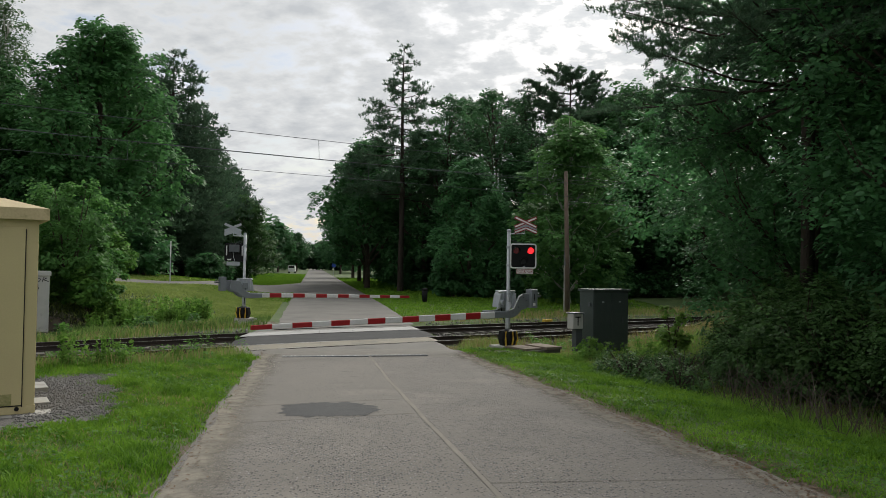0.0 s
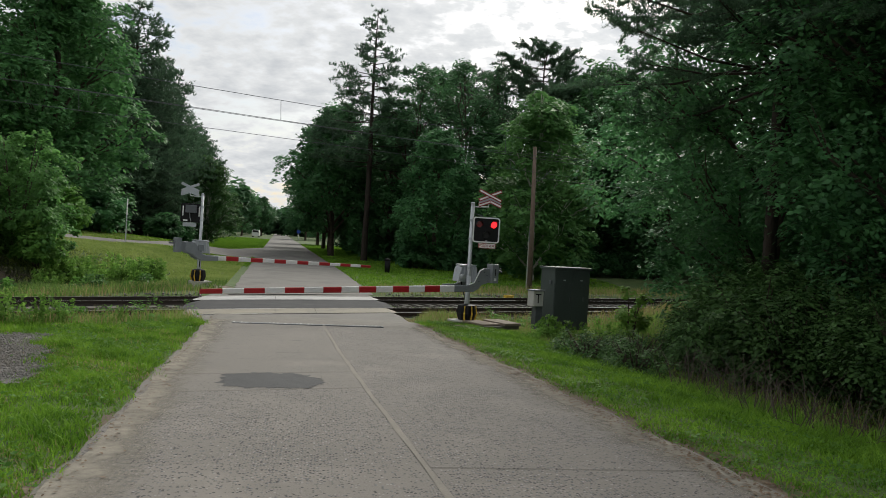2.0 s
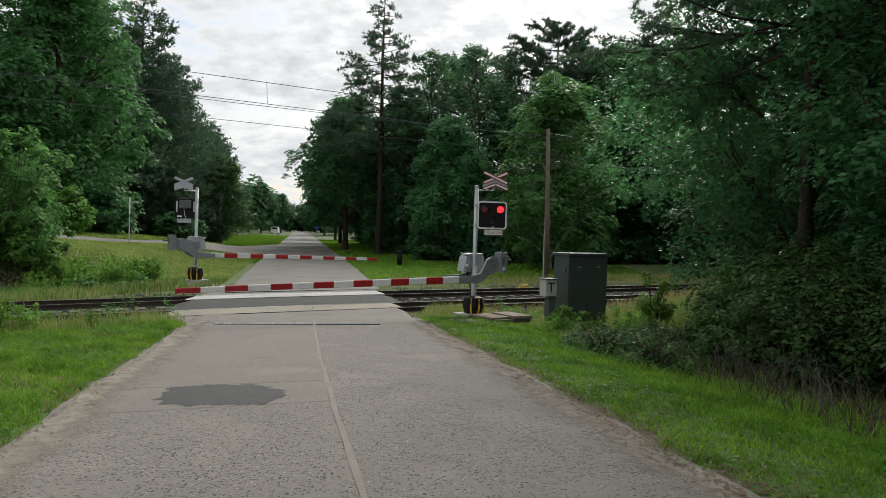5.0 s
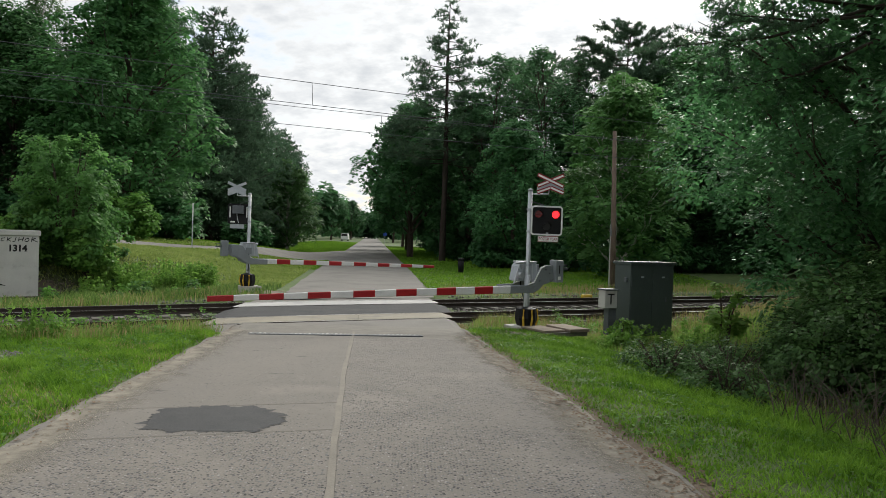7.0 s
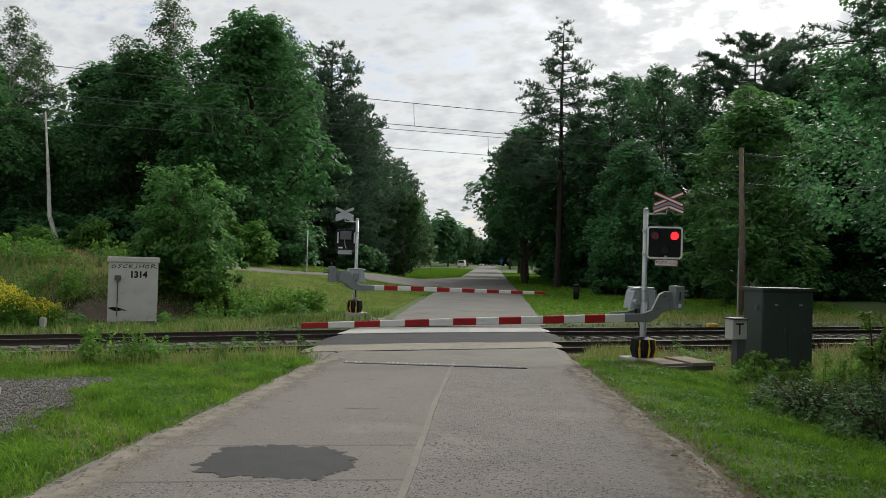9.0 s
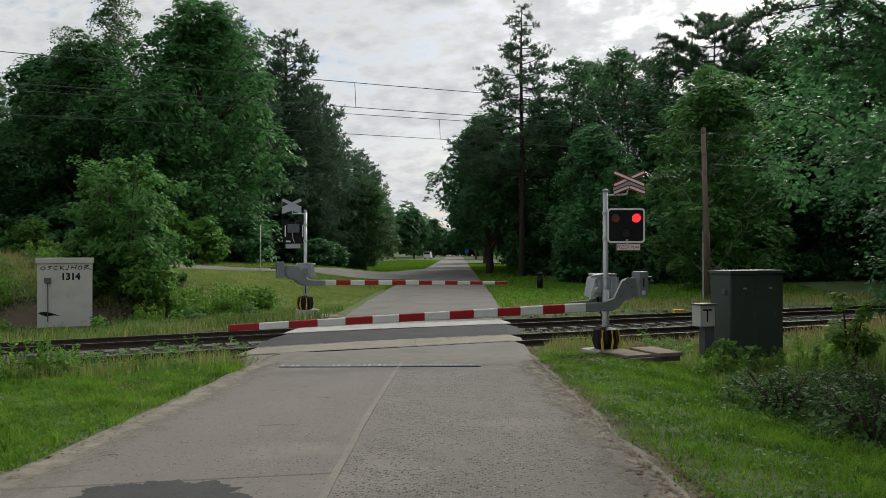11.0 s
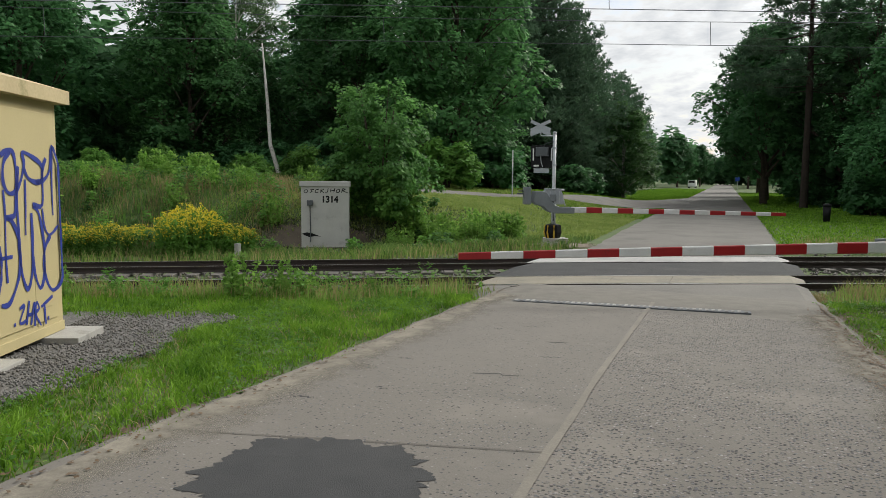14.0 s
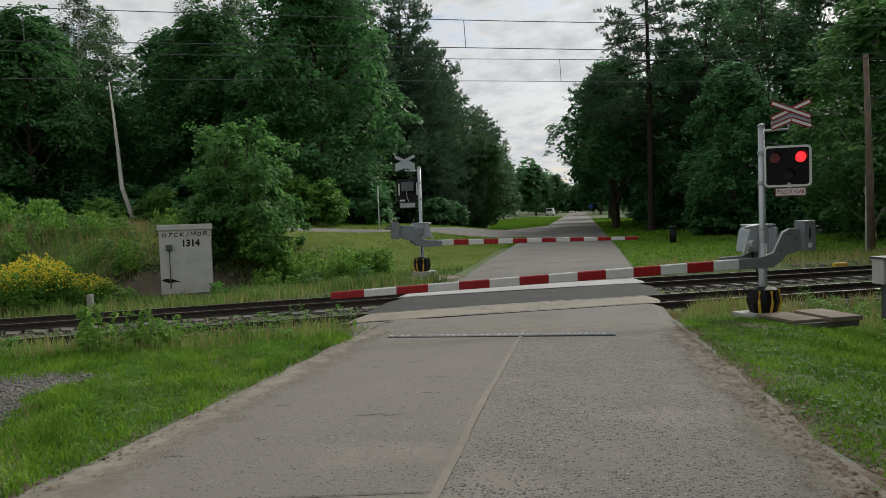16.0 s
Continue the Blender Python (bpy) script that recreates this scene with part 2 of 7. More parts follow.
L_LIGHT = leaf_material("light_leaves", (0.058, 0.148, 0.046), (0.145, 0.295, 0.090), 0.5)
L_PINE = leaf_material("pine_needles", (0.052, 0.108, 0.064), (0.128, 0.218, 0.122), 0.35)
L_FAR = leaf_material("far_leaves", (0.042, 0.110, 0.050), (0.115, 0.245, 0.102), 0.52)
L_BIRCH = leaf_material("birch_leaves", (0.06, 0.125, 0.052), (0.15, 0.245, 0.105), 0.5)
L_GRASS = leaf_material("lawn_grass", (0.042, 0.118, 0.011), (0.235, 0.415, 0.044), 0.42, twig=1.6, gloss=0.1)
L_BANK = leaf_material("bank_grass_blades", (0.046, 0.115, 0.024), (0.215, 0.300, 0.085), 0.45, twig=0.8, gloss=0.1)
L_DRY = leaf_material("dry_grass", (0.17, 0.155, 0.065), (0.42, 0.34, 0.17), 0.4)
L_TALL = leaf_material("tall_grass", (0.095, 0.205, 0.036), (0.285, 0.385, 0.1), 0.45, twig=1.2, gloss=0.1)
L_WEED = leaf_material("weed_leaves", (0.06, 0.16, 0.026), (0.17, 0.335, 0.068), 0.48, twig=1.5, gloss=0.1)
L_MEADOW = leaf_material("pale_meadow_grass", (0.18, 0.27, 0.06), (0.36, 0.42, 0.13), 0.45, gloss=0.1)
L_WEEDL = leaf_material("light_weed_leaves", (0.120, 0.250, 0.040), (0.260, 0.430, 0.095), 0.6, twig=2.0)
L_GOLD = leaf_material("goldenrod_flowers", (0.50, 0.42, 0.03), (0.80, 0.68, 0.07), 0.3)



def fading(m, scale, at=0.5, soft=0.25):
    """Lets a thin film break up towards its edge: the mesh's 'cover' value and a grain decide where it lies."""
    n, l = m.node_tree.nodes, m.node_tree.links
    out, p = n["Material Output"], n["Principled BSDF"]
    at_ = n.new("ShaderNodeAttribute"); at_.attribute_name = "cover"
    co = n.new("ShaderNodeTexCoord")
    nz = n.new("ShaderNodeTexNoise"); nz.inputs["Scale"].default_value = scale; nz.inputs["Detail"].default_value = 8; nz.inputs["Roughness"].default_value = 0.7
    l.new(co.outputs["Object"], nz.inputs["Vector"])
    ad = n.new("ShaderNodeMath"); ad.operation = "ADD"
    l.new(at_.outputs["Fac"], ad.inputs[0]); l.new(nz.outputs["Fac"], ad.inputs[1])
    mr = n.new("ShaderNodeMapRange"); mr.inputs["From Min"].default_value, mr.inputs["From Max"].default_value = 0.5 + at - soft, 0.5 + at + soft
    l.new(ad.outputs[0], mr.inputs["Value"])
    tr = n.new("ShaderNodeBsdfTransparent")
    mx = n.new("ShaderNodeMixShader")
    l.new(mr.outputs[0], mx.inputs[0]); l.new(tr.outputs[0], mx.inputs[1]); l.new(p.outputs[0], mx.inputs[2])
    l.new(mx.outputs[0], out.inputs["Surface"])
    return m


def cover(me, values):
    a = me.attributes.new("cover", "FLOAT", "POINT")
    a.data.foreach_set("value", np.asarray(values, dtype=np.float32))
    return me


# ---- building helpers ----


def mesh_of(name, verts, faces, mats, smooth=False, slots=None):
    me = bpy.data.meshes.new(name)
    v = np.asarray(verts, dtype=np.float32)
    if isinstance(faces, np.ndarray):
        k = faces.shape[1]
        me.vertices.add(len(v)); me.vertices.foreach_set("co", v.ravel())
        me.loops.add(faces.size); me.loops.foreach_set("vertex_index", faces.ravel().astype(np.int32))
        me.polygons.add(len(faces))
        me.polygons.foreach_set("loop_start", np.arange(0, faces.size, k, dtype=np.int32))
        me.update(calc_edges=True)
    else:
        me.from_pydata([tuple(map(float, q)) for q in v], [], faces)
    for m in (mats if isinstance(mats, (list, tuple)) else [mats]):
        me.materials.append(m)
    if slots is not None:
        me.polygons.foreach_set("material_index", np.asarray(slots, dtype=np.int32))
    if smooth:
        me.polygons.foreach_set("use_smooth", np.ones(len(me.polygons), dtype=bool))
    me.update()
    return me


def part(name, bm, material_, parent=None, label="", smooth=False):
    """Links a bmesh (or a mesh) as one mesh object under a thing or a part."""
    if isinstance(bm, bmesh.types.BMesh):
        me = bpy.data.meshes.new(name)
        bm.to_mesh(me)
        bm.free()
        if smooth:
            me.polygons.foreach_set("use_smooth", [True] * len(me.polygons))
    else:
        me = bm
    if material_ is not None and not me.materials:
        me.materials.append(material_)
    ob = new(name, me)
    if parent is not None:
        ob.parent = parent
    if label:
        ob["label"] = label
    return ob


def thing(name, m, label, category, group="", kind=""):
    e = new(name)
    e.empty_display_size = 0.2
    e.matrix_world = m
    return tagged(e, label, category, group, kind)


def box(bm, x0, x1, y0, y1, z0, z1, bevel=0.0, m=None):
    """A box with bevelled edges added to bm."""
    r = bmesh.ops.create_cube(bm, size=1.0)
    bmesh.ops.scale(bm, vec=(x1 - x0, y1 - y0, z1 - z0), verts=r["verts"])
    bmesh.ops.translate(bm, vec=((x0 + x1) / 2, (y0 + y1) / 2, (z0 + z1) / 2), verts=r["verts"])
    vs = r["verts"]
    if bevel:
        es = list({e for v in vs for e in v.link_edges})
        g = bmesh.ops.bevel(bm, geom=es, offset=bevel, segments=2, affect="EDGES", profile=0.6)
        vs = list({v for f in g["faces"] for v in f.verts})
    if m is not None:
        # bevel keeps only the new faces: gather the whole island
        seen, todo = set(vs), list(vs)
        while todo:
            for e in todo.pop().link_edges:
                for v in e.verts:
                    if v not in seen:
                        seen.add(v); todo.append(v)
        bmesh.ops.transform(bm, matrix=m, verts=list(seen))
    return bm


def bbox(*a, **k):
    return box(bmesh.new(), *a, **k)


def tube(bm, pts, radii, seg=10, cap=True):
    """A tapered tube through points."""
    rings = []
    for i, (p, r) in enumerate(zip(pts, radii)):
        p = Vector(p)
        a = Vector(pts[max(i - 1, 0)]); b = Vector(pts[min(i + 1, len(pts) - 1)])
        q = (b - a).to_track_quat("Z", "Y")
        rings.append([bm.verts.new(p + q @ Vector((r * math.cos(2 * math.pi * k / seg), r * math.sin(2 * math.pi * k / seg), 0))) for k in range(seg)])
    for a, b in zip(rings, rings[1:]):
        for k in range(seg):
            bm.faces.new((a[k], a[(k + 1) % seg], b[(k + 1) % seg], b[k]))
    if cap:
        bm.faces.new(rings[0][::-1]); bm.faces.new(rings[-1])
    return bm


def prism(bm, outline, y0, y1):
    """An outline of (x, z) pulled from y0 to y1."""
    a = [bm.verts.new((x, y0, z)) for x, z in outline]
    b = [bm.verts.new((x, y1, z)) for x, z in outline]
    n = len(outline)
    bm.faces.new(a); bm.faces.new(b[::-1])
    for i in range(n):
        bm.faces.new((a[(i + 1) % n], a[i], b[i], b[(i + 1) % n]))
    bmesh.ops.recalc_face_normals(bm, faces=bm.faces)
    return bm


def lettering(name, text, size, m, mat_, parent, depth=0.003, bold=0.0):
    cu = bpy.data.curves.new(name, "FONT")
    cu.body, cu.size, cu.extrude, cu.offset = text, size, depth, bold
    cu.align_x, cu.align_y = "CENTER", "CENTER"
    tmp = bpy.data.objects.new(name, cu)
    scene.collection.objects.link(tmp)
    me = bpy.data.meshes.new_from_object(tmp.evaluated_get(bpy.context.evaluated_depsgraph_get()))
    bpy.data.objects.remove(tmp)
    me.materials.clear()
    ob = part(name, me, mat_, parent)
    ob.matrix_basis = m
    return ob


def smooth01(a, b, v):
    t = np.clip((v - a) / (b - a), 0, 1)
    return t * t * (3 - 2 * t)


# ---- the lie of the land ----
TRK = math.atan(0.49)                      # heading of the tracks against x
TD = Vector((math.cos(TRK), math.sin(TRK), 0))
TN = Vector((-math.sin(TRK), math.cos(TRK), 0))
RAILS = (-1.435, 0.0, 2.95, 4.385)         # offsets of the four rails from the line through (0, 6.1)


def q_of(x, y):
    return (y - 6.1 - 0.49 * x) * math.cos(TRK)


def road_left(y):
    return -2.9 - 0.056 * y


def road_right(y):
    return 2.85 - np.where(np.asarray(y) < 0, 0.08, 0.056) * y


def road_z(y):
    return np.interp(y, [-60, -3.0, 2.0, 3.2, 4.5, 14, 30, 400], [1.55, 0.08, -0.06, -0.132, -0.14, -0.14, -0.05, 0.0])


def rail_z(x):
    return -0.14 - 0.012 * np.clip(-np.asarray(x) - 2, 0, 60)


def ground_z(x, y):
    x, y = np.asarray(x, float), np.asarray(y, float)
    q = q_of(x, y) - 1.475
    xl, xr = road_left(y), road_right(y)
    z = road_z(y)
    dl, dr = xl - x, x - xr
    # near side: lawn and verge, hollow under the shrubs
    near = smooth01(-3.4, -4.6, q)
    z = z + near * (-0.10 * smooth01(0.0, 3.0, dl) - 0.25 * smooth01(8, 16, dl))
    z = z + near * (-0.45 * smooth01(1.2, 4.2, dr) + 0.9 * smooth01(6.0, 14.0, dr))
    # far side: the bank on the left, flat verge on the right
    far = smooth01(9.2, 13.8, q)
    bank = np.interp(x, [-90, -45, -25, -15, -10, -6], [2.7, 2.6, 2.15, 1.4, 0.95, 0.25])
    z = z + far * bank * smooth01(0.5, 6.0, dl) * (1 - 0.92 * smooth01(38, 72, y))
    z = z + far * 0.5 * smooth01(10, 30, dr)
    z = z - 0.36 * smooth01(-5, -12, x) * smooth01(3.0, 4.5, q) * smooth01(11.5, 9.0, q)
    # the track bed outside the road
    bed = smooth01(4.0, 3.3, np.abs(q)) * np.maximum(smooth01(0.2, 0.9, dl), smooth01(0.2, 0.9, dr))
    zb = rail_z(x) - 0.25
    z = z * (1 - bed) + zb * bed
    low = smooth01(6.5, 4.0, np.abs(q)) * np.clip(-0.14 - rail_z(x), 0, 0.6)
    z = z - low * (1 - bed)
    # the ground lies below the road slab
    under = smooth01(0.25, 0.0, dl) * smooth01(0.25, 0.0, dr)
    deck_ = smooth01(5.6, 5.0, np.abs(q)) * smooth01(0.8, 0.4, dl) * smooth01(0.8, 0.4, dr)
    return z - 0.05 * under - 0.22 * deck_


def grow(lo, hi, step, far, k=1.25):
    a = list(np.arange(lo, hi + 1e-6, step))
    s = step
    while a[-1] < far:
        s *= k; a.append(a[-1] + s)
    s = step
    while a[0] > -far:
        s *= k; a.insert(0, a[0] - s)
    return np.array(a)


gx, gy = grow(-34, 22, 0.3, 2500), grow(-26, 40, 0.3, 2500)
GX, GY = np.meshgrid(gx, gy)
GZ = ground_z(GX, GY)
rng = np.random.default_rng(5)
inside = (smooth01(0.1, 0.8, road_left(GY) - GX) + smooth01(0.1, 0.8, GX - road_right(GY)))
GZ = GZ + inside * 0.007 * rng.standard_normal(GZ.shape)
nx_, ny_ = len(gx), len(gy)
idx = np.arange(nx_ * ny_).reshape(ny_, nx_)
gf = np.stack([idx[:-1, :-1], idx[:-1, 1:], idx[1:, 1:], idx[1:, :-1]], -1).reshape(-1, 4)
ground = new("ground", mesh_of("ground", np.stack([GX, GY, GZ], -1).reshape(-1, 3), gf, M_GROUND, True))
tagged(ground, "grassy ground with bare soil along the road", "ground", kind="structure")


def sheet(name, u, fn, mat_, label, kind="structure", category="ground"):
    """A strip laid on the land: rows of points from fn(u)."""
    rows_ = [fn(k) for k in u]
    w = len(rows_[0])
    v = np.array([p for r in rows_ for p in r])
    i = np.arange(len(rows_) * w).reshape(len(rows_), w)
    f_ = np.stack([i[:-1, :-1], i[:-1, 1:], i[1:, 1:], i[1:, :-1]], -1).reshape(-1, 4)
    ob = new(name, mesh_of(name, v, f_, mat_, True))
    return tagged(ob, label, category, kind=kind)

# ---- road ----


def noise1(v, s, k=0.0):
    return noise.noise(Vector((v * s, k, 0.3)))


def road_rows(y, inset=0.0, lift=0.0, n=9, x0=None, x1=None):
    a = float(road_left(y)) - 0.06 + 0.10 * noise1(y, 0.9) + 0.05 * noise1(y, 4.0) if x0 is None else x0
    b = float(road_right(y)) + 0.06 + 0.12 * noise1(y, 0.8, 7) + 0.05 * noise1(y, 4.1, 9) if x1 is None else x1
    z = float(road_z(y)) + lift
    return [(a + (b - a) * k / (n - 1), y, z) for k in range(n)]


def seam_x(y):
    return float(np.interp(y, [-60, -13.6, -9.3, -7.4, -4.7, 0.0, 3.0], [4.5, 0.94, 0.60, 0.47, 0.28, 0.03, -0.13]))


def slab(name, y0, y1, fa, fb, mat_, lift, parent, n=8, skew=0.0):
    """A road slab between two lines, with a bevelled lip down to the joint; its joints may run askew."""
    ys = [y0, y0 + 0.02] + list(np.linspace(y0 + 0.02, y1 - 0.02, n))[1:-1] + [y1 - 0.02, y1]
    v, f = [], []
    for i, y in enumerate(ys):
        a, b = fa(y), fb(y)
        edge = i in (0, len(ys) - 1)
        for k, x in enumerate((a, a + 0.02, (a + b) / 2, b - 0.02, b)):
            ya = y + skew * (x - seam_x(y))
            v.append((x, ya, float(road_z(ya)) + lift - (0.007 if edge or k in (0, 4) else 0)))
    for i in range(len(ys) - 1):
        for k in range(4):
            f.append((i * 5 + k, i * 5 + k + 1, i * 5 + k + 6, i * 5 + k + 5))
    return part(name, mesh_of(name, v, f, mat_, False), None, parent)


def pebble_material(name="exposed_aggregate_concrete", scale=34, cover_=1.05, k=1.0, bump=0.65):
    """Exposed-aggregate concrete: grey, bluish and pinkish stones and dark pits in worn sandy mortar, barer in some places."""
    m = material(name, (0.190 * k, 0.173 * k, 0.152 * k), (0.136 * k, 0.125 * k, 0.111 * k), 0.88, 1.9, 0.012, 0.0, stain=((0.212 * k, 0.193 * k, 0.168 * k), 2.0, 0.52, 0.75), rand=0.05, fine_mix=0.6)
    n, l = m.node_tree.nodes, m.node_tree.links
    p = n["Principled BSDF"]
    src = p.inputs["Base Color"].links[0].from_socket
    co = n.new("ShaderNodeTexCoord")
    vo = n.new("ShaderNodeTexVoronoi"); vo.inputs["Scale"].default_value = scale
    l.new(co.outputs["Object"], vo.inputs["Vector"])
    sep = n.new("ShaderNodeSeparateColor"); l.new(vo.outputs["Color"], sep.inputs[0])
    # how far the mortar has worn away
    wr = n.new("ShaderNodeTexNoise"); wr.inputs["Scale"].default_value = 0.9; wr.inputs["Detail"].default_value = 6; wr.inputs["Roughness"].default_value = 0.7
    l.new(co.outputs["Object"], wr.inputs["Vector"])
    wm = n.new("ShaderNodeMapRange"); wm.inputs["From Min"].default_value, wm.inputs["From Max"].default_value = 0.38, 0.62
    wm.inputs["To Min"].default_value, wm.inputs["To Max"].default_value = cover_ * 0.28, cover_ * 1.2
    l.new(wr.outputs["Fac"], wm.inputs["Value"])
    has = n.new("ShaderNodeMath"); has.operation = "LESS_THAN"
    l.new(sep.outputs[1], has.inputs[0]); l.new(wm.outputs[0], has.inputs[1])
    rim = n.new("ShaderNodeMapRange"); rim.inputs["From Min"].default_value, rim.inputs["From Max"].default_value = 0.5, 0.34
    l.new(vo.outputs["Distance"], rim.inputs["Value"])
    mask = n.new("ShaderNodeMath"); mask.operation = "MULTIPLY"
    l.new(has.outputs[0], mask.inputs[0]); l.new(rim.outputs[0], mask.inputs[1])
    tone = n.new("ShaderNodeValToRGB")
    els = tone.color_ramp.elements
    els[0].position, els[0].color = 0.0, (0.028, 0.027, 0.027, 1)
    els[1].position, els[1].color = 1.0, (0.270 * k, 0.256 * k, 0.242 * k, 1)
    for pos, col in ((0.3, (0.072, 0.070, 0.070)), (0.55, (0.120, 0.120, 0.126)), (0.8, (0.180, 0.158, 0.145))):
        e = els.new(pos); e.color = (*col, 1)
    l.new(sep.outputs[0], tone.inputs[0])
    mx = n.new("ShaderNodeMix"); mx.data_type = "RGBA"
    l.new(mask.outputs[0], mx.inputs[0]); l.new(src, mx.inputs[6]); l.new(tone.outputs[0], mx.inputs[7])
    l.new(mx.outputs[2], p.inputs["Base Color"])
    b = n.new("ShaderNodeBump"); b.inputs["Strength"].default_value = bump; b.inputs["Distance"].default_value = 0.012
    l.new(mask.outputs[0], b.inputs["Height"]); l.new(b.outputs[0], p.inputs["Normal"])
    return m


M_ROAD = pebble_material()
M_FINE = pebble_material("smooth_worn_concrete", 44, 0.36, 1.0, 0.35)
M_SAND = material("sand_film", (0.262, 0.236, 0.190), (0.190, 0.172, 0.142), 0.95, 0.35, 0.012, 0.3)

road_ys = list(np.arange(-30, 3.0, 0.35))
road = sheet("road", [-60] + road_ys + [3.05], lambda y: road_rows(y, lift=-0.012), M_SEAL, "worn grey concrete road with sandy edges", category="road")
def far_row(y):
    x1 = (y - 11.75) / 0.49
    r_ = float(road_right(y))
    return road_rows(y, lift=0.012 + 0.023 * min(1, max(0, (y - 12) / 6)), x0=None if x1 > r_ else float(road_left(y)) - 0.1, x1=None if x1 > r_ else max(x1, float(road_left(y)) - 0.09))


far_ys = list(np.arange(9.9, 14, 0.25)) + list(np.arange(14.2, 60, 0.8)) + list(np.arange(60, 420, 8.0))
road_far = sheet("road_far", far_ys, far_row, M_SMOOTH, "grey asphalt road running away between woods", category="road")
edge_l = lambda y: float(road_left(y)) + 0.10 * noise1(y, 0.9) + 0.05 * noise1(y, 4.0)
edge_r = lambda y: float(road_right(y)) + 0.12 * noise1(y, 0.8, 7) + 0.05 * noise1(y, 4.1, 9)
# lane slabs, smooth near the crossing on one lane, coarse elsewhere
LEFT_J = (-52, -40, -34, -28, -22, -15.7, -9.1, -7.65, -0.1)
RIGHT_J = (-52, -40, -33, -26, -19.5, -13.2, -0.1)
for a, b in zip(LEFT_J, LEFT_J[1:]):
    slab("road_slab", a + 0.005, b - 0.005, edge_l, lambda y: seam_x(y) - 0.022, M_FINE if a > -9.7 else M_ROAD, 0.0, road, n=14, skew=0.28)
for a, b in zip(RIGHT_J, RIGHT_J[1:]):
    slab("road_slab", a + 0.005, b - 0.005, lambda y: seam_x(y) + 0.022, edge_r, M_ROAD, 0.0, road, n=14)

# pale filler along the seam between the lanes
M_FILL = material("pale_seam_filler", (0.225, 0.205, 0.172), (0.160, 0.147, 0.126), 0.9, 0.4, 0.02, 0.3)
v, f = [], []
for i, y in enumerate(np.arange(-40, 1.2, 0.25)):
    w = 0.034 + 0.014 * noise1(y, 2.3, 2)
    x = seam_x(y) + 0.012 * noise1(y, 1.1, 5)
    v += [(x - w, y, float(road_z(y)) + 0.003), (x + w, y, float(road_z(y)) + 0.003)]
    if i:
        f.append((2 * i - 2, 2 * i - 1, 2 * i + 1, 2 * i))
part("seam_filler", mesh_of("seam_filler", v, f, M_FILL), None, road)

# sandy shoulders on both sides of the road
for sgn, e in ((-1, edge_l), (1, edge_r)):
    def shoulder(y, sgn=sgn, e=e):
        w = (0.16 if sgn > 0 else 0.08) + 0.2 * noise1(y, 1.3, 3 + sgn) + 0.12 * noise1(y, 5.0, 5)
        w = max(w, 0.06)
        a, b = e(y) - sgn * 0.045, e(y) + sgn * w
        xs = [a, a + (b - a) * 0.5, b]
        zr = float(road_z(y))
        return [(xs[0], y, zr - 0.001), (xs[1], y, max(zr - 0.022, float(ground_z(xs[1], y)) + 0.012)), (xs[2], y, float(ground_z(xs[2], y)) + 0.006)]
    sheet("road_shoulder", list(np.arange(-24, 2.6, 0.22)), shoulder, M_DIRT, "strip of bare sandy dirt along the road edge")

# thin drifts of sand lying on the road's margins
fading(M_SAND, 4.0, 0.60, 0.30)
for sgn, e in ((1, edge_l), (-1, edge_r)):
    v, f, cv_ = [], [], []
    for i, y in enumerate(np.arange(-24, 0.9, 0.25)):
        w = 0.95 + 0.35 * noise1(y, 0.7, 11 + sgn)
        for c_, x in ((0.85, e(y) + sgn * 0.012), (0.78, e(y) + sgn * 0.2), (0.42, e(y) + sgn * w * 0.5), (0.0, e(y) + sgn * w)):
            v.append((x, y, float(road_z(y)) + 0.0035)); cv_.append(c_)
        if i:
            for k_ in range(3):
                a = 4 * i - 4 + k_
                f.append((a, a + 1, a + 5, a + 4))
    part("sand_drift", cover(mesh_of("sand_drift", v, f, M_SAND), cv_), None, road)

# asphalt patch with an uneven outline, let into the left lane
bm = bmesh.new()
c = bm.verts.new((-0.80, -8.72, float(road_z(-8.72)) + 0.005))
ring = []
for k in range(240):
    a = 2 * math.pi * k / 240
    r = 1 + 0.20 * noise.noise(Vector((math.cos(a) * 1.5, math.sin(a) * 1.5, 4))) + 0.22 * noise.noise(Vector((math.cos(a) * 5, math.sin(a) * 5, 8))) + 0.10 * noise.noise(Vector((math.cos(a) * 17, math.sin(a) * 17, 3))) + 0.08 * noise.noise(Vector((math.cos(a) * 50, math.sin(a) * 50, 3)))
    x = -0.80 + 0.70 * r * math.copysign(abs(math.cos(a)) ** 0.8, math.cos(a)); y = -8.72 + 0.70 * r * math.copysign(abs(math.sin(a)) ** 0.8, math.sin(a))
    ring.append(bm.verts.new((x, y, float(road_z(y)) + 0.004)))
for k in range(240):
    bm.faces.new((c, ring[k], ring[(k + 1) % 240]))
part("asphalt_patch", bm, M_PATCH, road)

